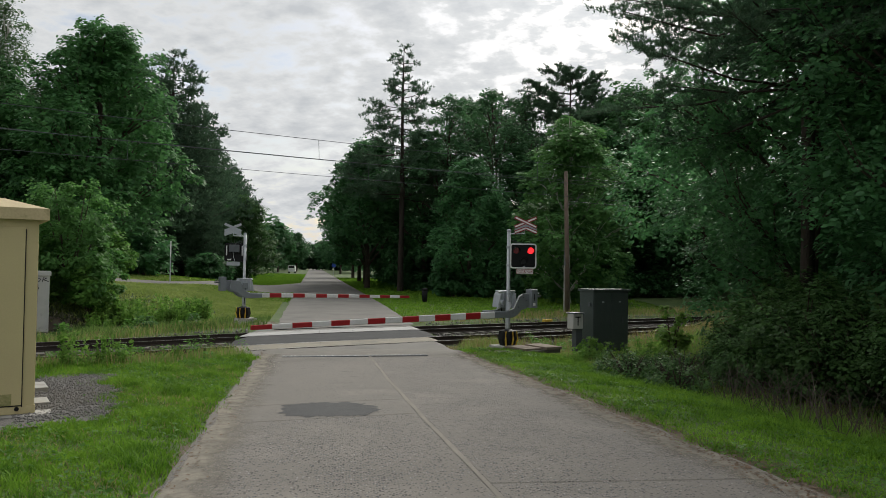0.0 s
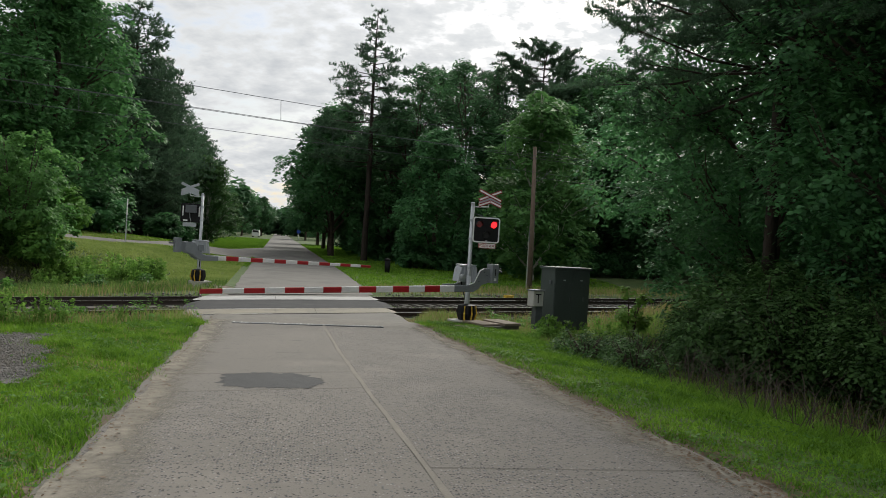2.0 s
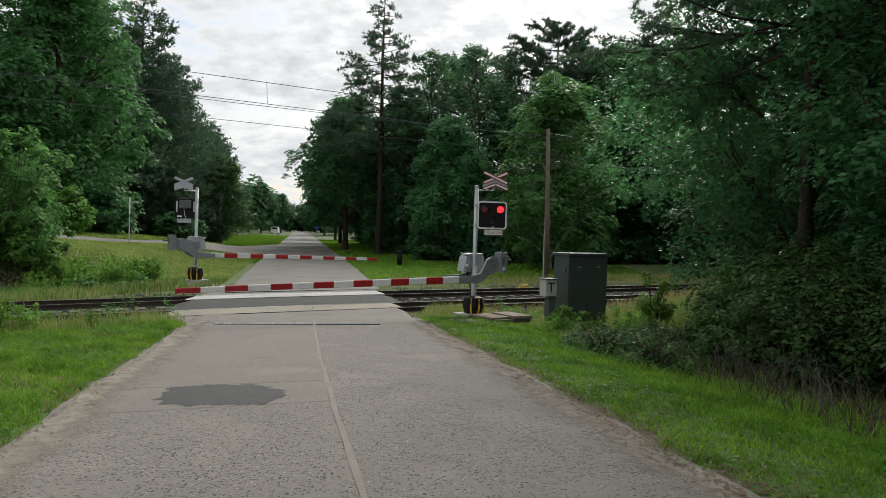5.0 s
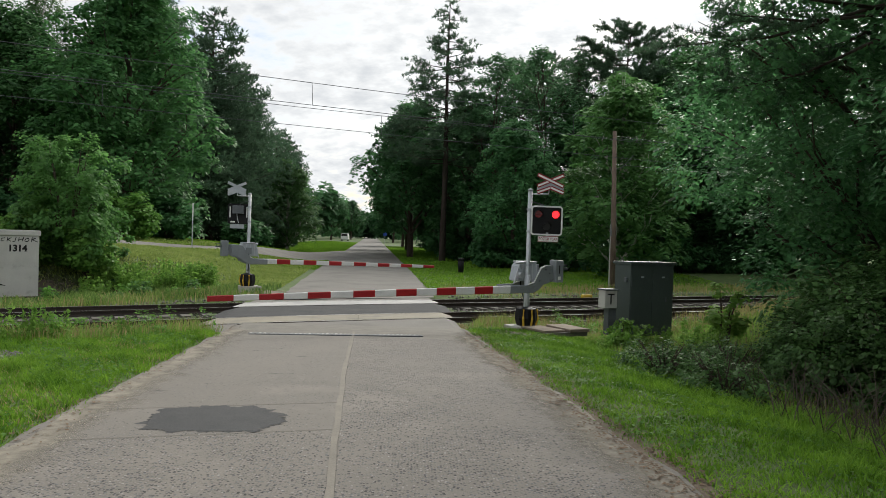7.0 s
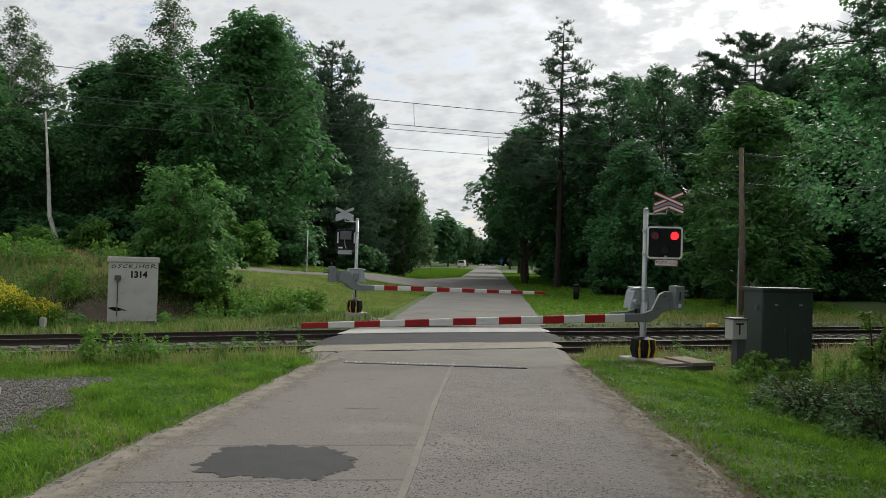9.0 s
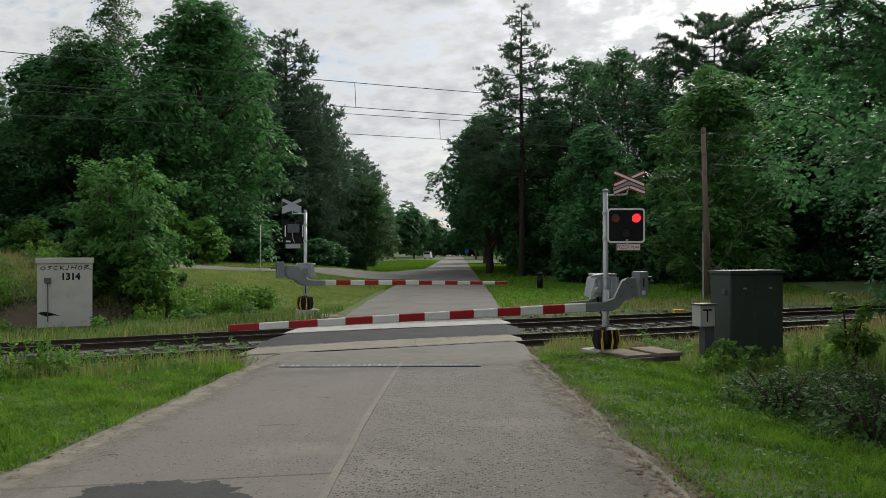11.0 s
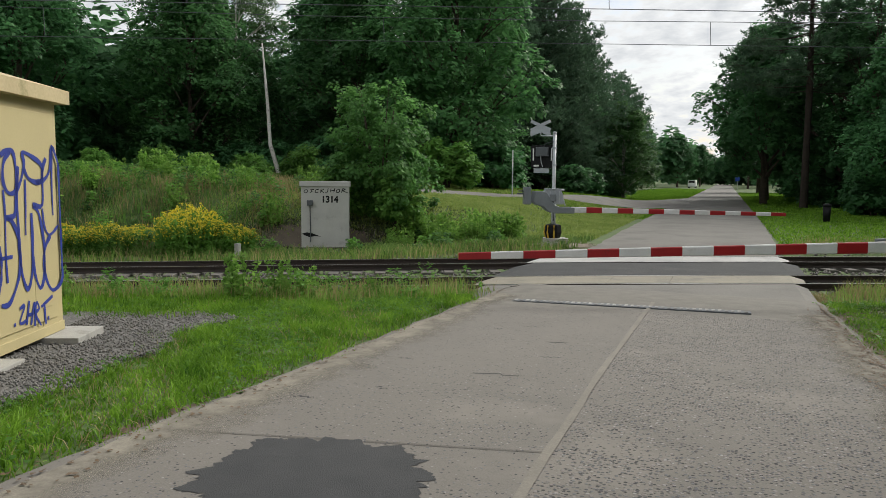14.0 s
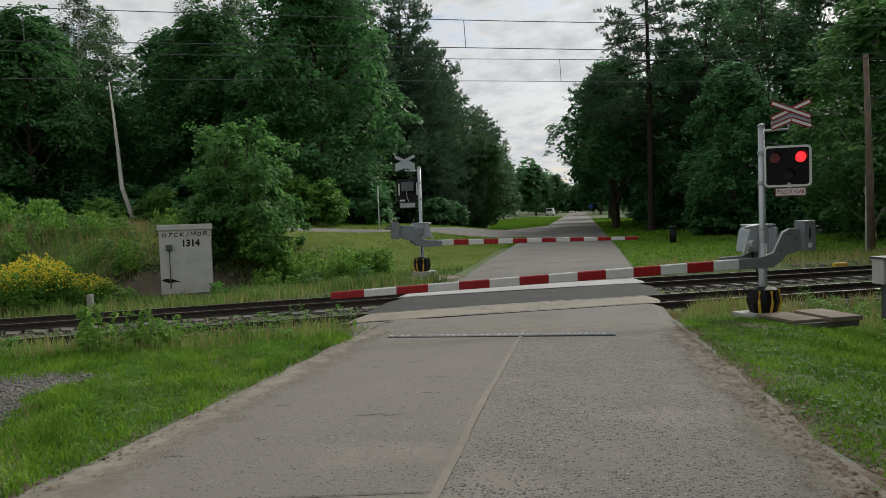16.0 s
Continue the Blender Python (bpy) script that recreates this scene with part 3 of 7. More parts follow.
# shallow scars and cracks in the smooth lane
rs = random.Random(8)
for x0, y0, ln in ((-1.25, -2.6, 0.34), (-0.7, -3.6, 0.5), (-1.6, -3.0, 0.2), (-0.5, -4.5, 0.42), (-1.9, -5.3, 0.3), (-0.9, -5.6, 0.9), (-1.5, -6.6, 0.25), (0.9, -3.4, 0.3), (1.6, -5.0, 0.25), (-2.0, -7.2, 0.35)):
    bm = bmesh.new()
    up, dn_ = [], []
    for k in range(9):
        u = k / 8
        x = x0 + 0.6 * ln * u; y = y0 + 0.05 * rs.uniform(-1, 1) + 0.1 * ln * u
        w = (0.007 + 0.012 * rs.random()) * math.sin(math.pi * (0.08 + 0.84 * u))
        z = float(road_z(y)) + 0.0025
        up.append(bm.verts.new((x, y + w, z))); dn_.append(bm.verts.new((x, y - w, z)))
    for k in range(8):
        bm.faces.new((dn_[k], dn_[k + 1], up[k + 1], up[k]))
    part("road_scar", bm, M_PATCH, road)

M_GRAVEL_BAR = material("worn_steel_grate", (0.40, 0.395, 0.38), (0.12, 0.115, 0.11), 0.7, 0.3, 0.02, 0.1, rand=0.45)
# slotted drain across the road
d0, d1 = Vector((-2.3, 0.0, 0.0)), Vector((1.6, 0.42, 0.0))
drain = thing("road_drain", Matrix.Translation((0, 0, 0)), "narrow slotted metal drain set across the road", "drain")
dd = (d1 - d0).normalized(); dn = Vector((-dd.y, dd.x, 0))
dl_ = (d1 - d0).length
dm = Matrix.Translation(d0) @ Matrix.Rotation(math.atan2(dd.y, dd.x), 4, "Z")
dz = float(road_z(0.1)) + 0.006
part("channel", bbox(0, dl_, -0.12, 0.12, dz - 0.03, dz, m=dm), M_DGREY, drain)
me = bpy.data.meshes.new("grate_bar"); bm = bbox(-0.026, 0.026, -0.085, 0.085, 0, 0.006); bm.to_mesh(me); bm.free(); me.materials.append(M_GRAVEL_BAR)
for k in range(int(dl_ / 0.1)):
    o = part("grate_bar", me, None, drain)
    o.matrix_basis = dm @ Matrix.Translation((0.05 + 0.1 * k, 0, dz + 0.001))

# ---- tracks ----


def rail_point(x_along, off, dz_=0.0):
    """A point on the line beside the track: metres along from (0, 6.1), offset across."""
    p = Vector((0, 6.1, 0)) + TD * x_along + TN * off
    return Vector((p.x, p.y, float(rail_z(p.x)) + dz_))


def rail_profile():
    # half outline of a flat-bottomed rail, head at z = 0
    h = [(0.075, -0.159), (0.075, -0.148), (0.02, -0.128), (0.010, -0.115), (0.010, -0.055), (0.034, -0.042), (0.036, -0.012), (0.028, 0.0)]
    return h + [(-a, b) for a, b in h[::-1]]


ss = [-140, -90, -60, -40] + list(np.arange(-30, 31, 3.0)) + [45, 70, 110, 150]
prof = rail_profile()
for t_, (o0, o1) in enumerate(((RAILS[0], RAILS[1]), (RAILS[2], RAILS[3]))):
    track = thing("railway_track", Matrix.Identity(4), "railway track of rusty rails with shiny tops on ballast", "railway", kind="structure")
    for off in (o0, o1):
        v, f, sl = [], [], []
        for s in ss:
            for a, b in prof:
                p = rail_point(s, off + a)
                v.append((p.x, p.y, p.z + b))
        w = len(prof)
        for i in range(len(ss) - 1):
            for k in range(w - 1):
                f.append((i * w + k, i * w + k + 1, (i + 1) * w + k + 1, (i + 1) * w + k))
                sl.append(1 if prof[k][1] >= -0.001 and prof[k + 1][1] >= -0.001 else 0)
        part("rail", mesh_of("rail", v, f, [M_RAIL, M_RAILTOP], False, sl), None, track)
    # sleepers
    bm = bbox(-0.13, 0.13, -1.3, 1.3, -0.1, 0.0, bevel=0.015); me = bpy.data.meshes.new("sleeper"); bm.to_mesh(me); bm.free(); me.materials.append(M_SLEEPER)
    mid = (o0 + o1) / 2
    for s in np.arange(-26, 27, 0.62):
        p = rail_point(s, mid)
        if road_left(p.y) - 0.5 < p.x < road_right(p.y) + 0.5:
            continue
        o = part("sleeper", me, None, track)
        o.matrix_basis = Matrix.Translation((p.x, p.y, p.z - 0.165)) @ Matrix.Rotation(TRK, 4, "Z")

# crossing decks: pale panels between the rails, dark surfacing between the tracks
def deck(name, off0, off1, s0, s1, skew, mat_, parent, lift=0.0, taper=0.0):
    """A panel between two offsets; its ends follow the road's line (skew), with a sloped end."""
    v, f = [], []
    for s, z in ((s0 - taper, -0.1), (s0, 0.0), (s1, 0.0), (s1 + taper, -0.1)):
        for off in (off0, off1):
            p = rail_point(s + (off - 1.475) * skew, off)
            v.append((p.x, p.y, p.z + z + lift))
    for i in range(3):
        f.append((i * 2, i * 2 + 1, i * 2 + 3, i * 2 + 2))
    n0 = len(v)
    v += [(x, y, z - 0.14) for x, y, z in v]
    f += [tuple(k + n0 for k in g[::-1]) for g in f]
    for i in range(3):
        f.append((i * 2, i * 2 + 2, i * 2 + 2 + n0, i * 2 + n0)); f.append((i * 2 + 1, i * 2 + 1 + n0, i * 2 + 3 + n0, i * 2 + 3))
    return part(name, mesh_of(name, v, f, mat_), None, parent)


crossing = thing("level_crossing_deck", Matrix.Identity(4), "road deck of pale concrete panels between the rails", "crossing", kind="structure")
SK = math.tan(TRK - 0.056)
L0, L1 = -3.9, 3.15
# five panels in each track
for (o0, o1), mt, n_ in (((RAILS[0] + 0.07, RAILS[1] - 0.07), M_PANEL_Y, 5), ((RAILS[2] + 0.07, RAILS[3] - 0.07), M_PANEL_W, 5)):
    for k in range(n_):
        a, b = L0 + (L1 - L0) * k / n_, L0 + (L1 - L0) * (k + 1) / n_
        deck("deck_panel", o0, o1, a + 0.004, b - 0.004, SK, mt, crossing, 0.0, 0.35 if k in (0, n_ - 1) else 0.0)
deck("middle_surfacing", RAILS[1] + 0.05, RAILS[2] - 0.05, L0 + 0.1, L1, SK, M_RUBBER, crossing, -0.004, 0.5)
deck("near_surfacing", RAILS[0] - 2.7, RAILS[0] - 0.05, L0 + 0.2, L1, SK, M_SMOOTH, crossing, -0.006, 0.3)
deck("far_surfacing", RAILS[3] + 0.05, RAILS[3] + 1.2, L0 + 0.2, L1, SK, M_SMOOTH, crossing, -0.002, 0.3)

# ---- trees ----


def tube_np(pts, radii, seg=7):
    v, f = [], []
    for i, (p, r) in enumerate(zip(pts, radii)):
        a = Vector(pts[max(i - 1, 0)]); b = Vector(pts[min(i + 1, len(pts) - 1)])
        q = (b - a).to_track_quat("Z", "Y")
        for k in range(seg):
            w = Vector(p) + q @ Vector((r * math.cos(2 * math.pi * k / seg), r * math.sin(2 * math.pi * k / seg), 0))
            v.append(tuple(w))
    for i in range(len(pts) - 1):
        for k in range(seg):
            f.append((i * seg + k, i * seg + (k + 1) % seg, (i + 1) * seg + (k + 1) % seg, (i + 1) * seg + k))
    return v, f


def join_np(parts_):
    v, f = [], []
    for a, b in parts_:
        n = len(v)
        v += a
        f += [tuple(k + n for k in g) for g in b]
    return v, f


def leaves_np(rg, centres, size, out=None, long=1.6, spread=0.5, droop=0.0, tri=False):
    """Pointed leaves (four corners, folded along the midrib) at the centres."""
    n = len(centres)
    nrm = rg.standard_normal((n, 3))
    nrm[:, 2] = np.abs(nrm[:, 2]) + 0.4
    if out is not None:
        nrm = nrm * spread + out
    nrm /= np.linalg.norm(nrm, axis=1)[:, None] + 1e-9
    t = rg.standard_normal((n, 3)); t[:, 2] -= droop
    t -= nrm * np.sum(t * nrm, axis=1)[:, None]
    t /= np.linalg.norm(t, axis=1)[:, None] + 1e-9
    b = np.cross(nrm, t)
    s = size * (0.6 + 0.8 * rg.random(n))[:, None]
    l = s * long * 0.5
    w = s * 0.5
    if tri:
        v = np.stack([centres - t * l * 0.6 + b * w, centres + t * l, centres - t * l * 0.6 - b * w], 1).reshape(-1, 3)
        return v, np.arange(3 * n).reshape(n, 3)
    v = np.stack([centres - t * l, centres + b * w + nrm * w * 0.15 - t * l * 0.1, centres + t * l, centres - b * w + nrm * w * 0.15 - t * l * 0.1], 1).reshape(-1, 3)
    f = np.arange(4 * n).reshape(n, 4)
    return v, f


def crown_np(rg, blobs, clumps, per, clump_r, size, flat=0.75, low=-0.55, long=1.6, tri=False):
    """Leaf clumps spread over the shells of the blobs (x, y, z, r), so that the outline is uneven and has gaps."""
    bl = np.array(blobs, float)
    wgt = bl[:, 3] ** 2; wgt /= wgt.sum()
    which = rg.choice(len(bl), clumps, p=wgt)
    d = rg.standard_normal((clumps, 3)); d /= np.linalg.norm(d, axis=1)[:, None]
    d[:, 2] = np.maximum(d[:, 2], low)
    rad = bl[which, 3] * (0.45 + 0.62 * rg.random(clumps) ** 0.5)
    cc = bl[which, :3] + d * rad[:, None] * np.array([1, 1, 0.9])
    cr = clump_r * (0.6 + 0.8 * rg.random(clumps))
    ball = rg.standard_normal((clumps * per, 3)); ball /= np.linalg.norm(ball, axis=1)[:, None]
    ball *= (rg.random(clumps * per) ** 0.45)[:, None]
    p = np.repeat(cc, per, axis=0) + ball * np.repeat(cr, per)[:, None] * np.array([1.05, 1.05, 0.95 * flat])
    o = np.repeat(d, per, axis=0) * 0.5 + ball * 0.6 + np.array([0, 0, 0.55])
    return leaves_np(rg, p, size, o, long=long, spread=0.38, tri=tri)


def sprays_np(rg, blobs, sprays, per, spray_r, size, long=1.5, low=-0.5, fill=0.25, thick=0.3, droop=0.45):
    """A crown of leafy sprays: flattened fans of leaves at the twig ends, stacked round the blobs with dark gaps between, over a thinner inner filling."""
    bl = np.array(blobs, float)
    wgt = bl[:, 3] ** 2; wgt /= wgt.sum()
    which = rg.choice(len(bl), sprays, p=wgt)
    d = rg.standard_normal((sprays, 3)); d[:, 2] += 0.25
    d /= np.linalg.norm(d, axis=1)[:, None]
    d[:, 2] = np.maximum(d[:, 2], low)
    rad = bl[which, 3] * (0.72 + 0.36 * rg.random(sprays))
    cc = bl[which, :3] + d * rad[:, None] * np.array([1, 1, 0.92])
    cr = spray_r * (0.55 + 0.9 * rg.random(sprays))
    nrm = d * 0.55 + np.array([0, 0, 0.75]) + 0.18 * rg.standard_normal((sprays, 3))
    nrm /= np.linalg.norm(nrm, axis=1)[:, None]
    side_ = np.cross(nrm, rg.standard_normal((sprays, 3))); side_ /= np.linalg.norm(side_, axis=1)[:, None] + 1e-9
    fore = np.cross(nrm, side_)
    n = sprays * per
    ang, rr = rg.random(n) * 2 * np.pi, rg.random(n) ** 0.6
    R = np.repeat(cr, per)
    u = (np.cos(ang) * rr * R)[:, None] * np.repeat(side_, per, axis=0) + (np.sin(ang) * rr * R)[:, None] * np.repeat(fore, per, axis=0)
    h = R * (thick * rg.standard_normal(n) * 0.6 - droop * rr ** 2)
    N = np.repeat(nrm, per, axis=0)
    p = np.repeat(cc, per, axis=0) + u + N * h[:, None]
    o = N * 1.1 + u / R[:, None] * 0.55
    v, f = leaves_np(rg, p, size, o, long=long, spread=0.42, droop=0.5)
    m_ = int(n * fill)
    if m_:
        w2 = rg.choice(len(bl), m_, p=wgt)
        e = rg.standard_normal((m_, 3)); e /= np.linalg.norm(e, axis=1)[:, None]
        q = bl[w2, :3] + e * (bl[w2, 3] * 0.78 * rg.random(m_) ** 0.4)[:, None]
        v2, f2 = leaves_np(rg, q, size * 1.35, None, long=1.3)
        f = np.concatenate([f, f2 + len(v)]); v = np.concatenate([v, v2])
    return v, f


def broadleaf(name, seed, h, r, leaf_mat, label, base=0.25, sprays=330, per=38, size=0.34, spray_r=0.9, trunk_r=None, bark=None, bushy=1.0, lobes=11, fill=0.25, lobe=1.0, long=1.5):
    """A broadleaved tree of height h and crown radius r: tapered trunk with limbs, and a crown of leafy sprays."""
    rg = np.random.default_rng(seed)
    tr = trunk_r or h * 0.018
    e = thing(name, Matrix.Identity(4), label, "tree")
    blobs = []
    for k in range(lobes):
        a = 2.4 * k + rg.random() * 0.6
        u = (k + 0.5) / lobes
        zz = h * (base + (0.93 - base) * u)
        rr = r * (0.46 - 0.16 * abs(u - 0.4)) * (0.75 + 0.5 * rg.random()) * lobe
        off = r * 0.64 * math.sin(math.pi * min(1, u * 0.8 + 0.22)) * bushy
        zz = min(zz, h - rr * 0.9)
        blobs.append((off * math.cos(a), off * math.sin(a), zz, rr))
    blobs.append((0, 0, h - r * 0.4 * lobe, r * 0.42 * lobe))
    pts = [(0, 0, -0.4), (0.02 * h * (rg.random() - .5), 0.02 * h * (rg.random() - .5), h * 0.25), (0.05 * h * (rg.random() - .5), 0.05 * h * (rg.random() - .5), h * 0.55), (0, 0, h * 0.9)]
    v, f = tube_np(pts, [tr * 1.25, tr * 0.85, tr * 0.5, tr * 0.08], 9)
    part("trunk", mesh_of("trunk", v, f, bark or M_BARK, True), None, e)
    for bx, by, bz, br in blobs[:-1]:
        z0 = max(h * base * 0.6, bz - br * 1.4)
        f0 = min(1, z0 / (h * 0.9))
        tubes = [tube_np([(0, 0, z0), (bx * 0.45, by * 0.45, z0 + (bz - z0) * 0.55), (bx * 1.1, by * 1.1, bz + br * 0.4)], [tr * 0.5 * (1 - f0 * 0.6), tr * 0.26, tr * 0.06], 5)]
        for k in range(4):
            g = rg.standard_normal(3); g /= np.linalg.norm(g); g[2] = abs(g[2])
            tubes.append(tube_np([(bx * 0.55, by * 0.55, z0 + (bz - z0) * 0.62), (bx + g[0] * br * 0.45, by + g[1] * br * 0.45, bz + g[2] * br * 0.3), (bx + g[0] * br * 0.95, by + g[1] * br * 0.95, bz + g[2] * br * 0.85)], [tr * 0.2, tr * 0.11, tr * 0.03], 4))
        v, f = join_np(tubes)
        part("limb", mesh_of("limb", v, f, bark or M_BARK, True), None, e)
    cv, cf = sprays_np(rg, blobs, sprays, per, spray_r, size, fill=fill, long=long)
    part("crown", mesh_of("crown", cv, cf, leaf_mat), None, e)
    return e


def pine(name, seed, h, r, label, bare=0.45, needle=0.3, layers=13, tufts=20, taper=0.85, rake=0.1, thin=0.16, whorl=6, inner=0.3, puff=1.0, per=7, twigs=False):
    """A conifer: straight trunk, whorls of limbs and tufts of needles gathered towards their ends."""
    rg = np.random.default_rng(seed)
    e = thing(name, Matrix.Identity(4), label, "tree")
    tr = h * 0.011
    v, f = tube_np([(0, 0, -0.4), (0.1, 0.05, h * 0.4), (0, 0.1, h * 0.75), (0, 0, h)], [tr * 1.3, tr, tr * 0.55, 0.02], 9)
    part("trunk", mesh_of("trunk", v, f, M_PINEBARK, True), None, e)
    parts_, cents, dirs = [], [], []
    for i in range(layers):
        u = (i + 0.5) / layers
        z = h * (bare + (0.985 - bare) * u)
        rr = r * ((1 - u) ** taper * 0.95 + 0.09) * (0.75 + 0.5 * rg.random())
        n = whorl if u < 0.8 else max(3, whorl - 2)
        for k in range(n):
            a = 2 * math.pi * (k + rg.random() * 0.8) / n + i
            q = rr * (0.55 + 0.6 * rg.random())
            z1 = z + rg.uniform(-0.4, 0.4) * h / layers * 0.6
            tip = np.array([q * math.cos(a), q * math.sin(a), q * (rake + 0.22 * u + 0.1 * rg.standard_normal())])
            root = np.array([0, 0, z1])
            parts_.append(tube_np([tuple(root), tuple(root + tip * 0.5 - np.array([0, 0, 0.05 * q])), tuple(root + tip)], [0.05, 0.035, 0.012], 4))
            along = tip / (np.linalg.norm(tip) + 1e-6)
            for j in range(int(2.4 * q) + 4):
                s = inner + (1.0 - inner) * rg.random() ** 0.7
                g = along * 0.8 + rg.standard_normal(3) * np.array([0.75, 0.75, 0.28]); g /= np.linalg.norm(g)
                ln = puff * (0.35 + 0.32 * q) * (0.6 + 0.8 * rg.random())
                at = root + tip * s - np.array([0, 0, 0.05 * q * math.sin(math.pi * s)])
                if twigs:
                    parts_.append(tube_np([tuple(at), tuple(at + g * ln)], [0.009, 0.004], 3))
                m_ = max(3, int(tufts * ln))
                w = (0.25 + 0.8 * rg.random(m_))[:, None]
                cents.append(at + g * ln * w + rg.standard_normal((m_, 3)) * (0.35 * needle))
                dirs.append(np.tile(g * 0.6 + np.array([0, 0, 0.6]), (m_, 1)))
    v, f = join_np(parts_)
    part("branch", mesh_of("branch", v, f, M_PINEBARK, True), None, e)["kind"] = "stuff"
    p, dr = np.repeat(np.concatenate(cents), per, axis=0), np.repeat(np.concatenate(dirs), per, axis=0)
    # each tuft: needles fanning out along the shoot
    t = dr + 0.62 * rg.standard_normal(p.shape); t /= np.linalg.norm(t, axis=1)[:, None]
    b = np.cross(t, rg.standard_normal(p.shape)); b /= np.linalg.norm(b, axis=1)[:, None] + 1e-9
    l = (needle * (0.7 + 0.6 * rg.random(len(p))))[:, None]
    cv = np.stack([p - b * l * thin, p + t * l, p + b * l * thin], 1).reshape(-1, 3)
    part("crown", mesh_of("crown", cv, np.arange(len(cv)).reshape(-1, 3), L_PINE), None, e)
    return e


def shrub(name, seed, h, r, leaf_mat, label, clumps=90, per=40, size=0.12, flat=1.0, clump_r=0.35, stems=7, group="", skirt=True):
    rg = np.random.default_rng(seed)
    e = thing(name, Matrix.Identity(4), label, "shrub", group)
    parts_, blobs = [], []
    for k in range(stems):
        a = 2 * math.pi * k / stems + rg.random()
        q = r * (0.35 + 0.4 * rg.random())
        hh = h * (0.55 + 0.45 * rg.random())
        tip = (q * math.cos(a), q * math.sin(a), hh)
        parts_.append(tube_np([(0.1 * math.cos(a), 0.1 * math.sin(a), -0.2), (tip[0] * 0.5, tip[1] * 0.5, hh * 0.55), tip], [0.03 + 0.008 * h, 0.018 + 0.004 * h, 0.006], 5))
        br = r * (0.38 + 0.2 * rg.random())
        blobs.append((tip[0], tip[1], max(hh - br * 0.7, br * 0.6), br))
        if skirt:
            blobs.append((tip[0] * 1.2, tip[1] * 1.2, max(hh * 0.45, br * 0.5), br))
    v, f = join_np(parts_)
    part("stem", mesh_of("stem", v, f, M_BARK, True), None, e)["kind"] = "stuff"
    cv, cf = crown_np(rg, blobs, clumps, per, clump_r, size, low=-0.8)
    part("foliage", mesh_of("foliage", cv, cf, leaf_mat), None, e)
    return e


def plant_at(e, x, y, rz=0.0, s=1.0, lift=0.0, sz=None):
    e.matrix_world = Matrix.Translation((x, y, float(ground_z(x, y)) + lift)) @ Matrix.Rotation(rz, 4, "Z") @ Matrix.Diagonal((s, s, sz or s, 1))
    return e


def stand(e, spots, group=""):
    """The first tree goes to the first spot, copies to the others (x, y, turn, scale[, height scale])."""
    if group:
        e["group"] = group
    for i, (x, y, rz, s, *zz) in enumerate(spots):
        o = e if i == 0 else copy_thing(e, Matrix.Identity(4))
        plant_at(o, x, y, rz, s, 0.0, zz[0] if zz else None)


# far side, to the left of the road
oak_a = broadleaf("oak_tree", 11, 19.5, 7.6, L_OAK, "tall dense dark green oak at the wood's edge", 0.07, 620, 46, 0.24, 0.85, lobes=17)
stand(oak_a, [(-19.8, 39, 0.3, 0.9, 0.98), (-29, 41, 2.0, 0.85), (-39, 33, 4.0, 0.78), (-26, 50, 1.1, 0.9), (25, 47, 0.5, 1.0), (-46, 43, 3.0, 0.88)], "trees of the wood edge")
oak_b = broadleaf("broadleaf_tree", 12, 17, 6.2, L_DARK, "dense broadleaved tree at the wood's edge", 0.06, 430, 44, 0.24, 0.8, lobes=14)
stand(oak_b, [(-35, 45, 0.0, 0.95), (-46, 24, 1.0, 0.95), (-54, 31, 2.5, 0.95), (-57, 15, 4.4, 1.0), (-64, 22, 0.7, 1.0), (20.5, -1, 1.0, 1.1), (21, 6.5, 3.3, 1.0), (9.0, 42, 0.2, 0.68), (19, 41, 5.2, 0.85), (27, 37, 2.2, 1.0), (6.5, 57, 0.9, 0.9), (14.5, 47, 2.0, 0.75), (-20.5, 71, 1.9, 0.95)], "trees of the wood edge")
lining = broadleaf("roadside_tree", 16, 16.2, 6.2, L_DARK, "broadleaved tree leaning its crown over the road", 0.24, 400, 44, 0.24, 0.8, lobes=13)
stand(lining, [(0.9, 62, 3.1, 1.02), (0.9, 77, 2.9, 1.0), (0.2, 96, 4.0, 0.95), (-0.9, 127, 5.0, 0.95), (-22, 196, 1.0, 0.85), (-19.5, 232, 2.3, 0.8), (-4.5, 190, 0.4, 0.9)], "trees lining the far road")
robinia = broadleaf("robinia_tree", 15, 20, 5.0, L_FAR, "tall airy robinia with dark limbs against the sky", 0.38, 260, 34, 0.17, 0.75, trunk_r=0.2, lobes=15, fill=0.04, lobe=0.72, long=1.9)
stand(robinia, [(8.4, 52, 0.4, 1.0, 0.97), (12.2, 50, 2.4, 0.95, 0.98), (16.2, 53, 4.1, 1.0, 1.0), (23.4, 49, 1.3, 0.95, 0.92), (10.6, 58, 5.3, 1.0, 1.02)], "robinias above the wood edge")
light = broadleaf("young_broadleaf_tree", 13, 13.2, 4.2, L_LIGHT, "slender light green broadleaved tree before the dark wood", 0.08, 430, 40, 0.17, 0.55, bark=M_BIRCH, lobes=15, bushy=0.85)
stand(light, [(14.3, 31, 0.4, 1.15, 1.0), (-13.0, 69, 2.0, 0.9, 0.78), (-51, 20, 1.0, 0.9)])
birch = broadleaf("birch_tree", 14, 23, 4.4, L_BIRCH, "tall feathery birch with pale trunk", 0.35, 330, 40, 0.14, 0.7, bark=M_BIRCH, trunk_r=0.2, lobes=15, fill=0.05, lobe=0.75)
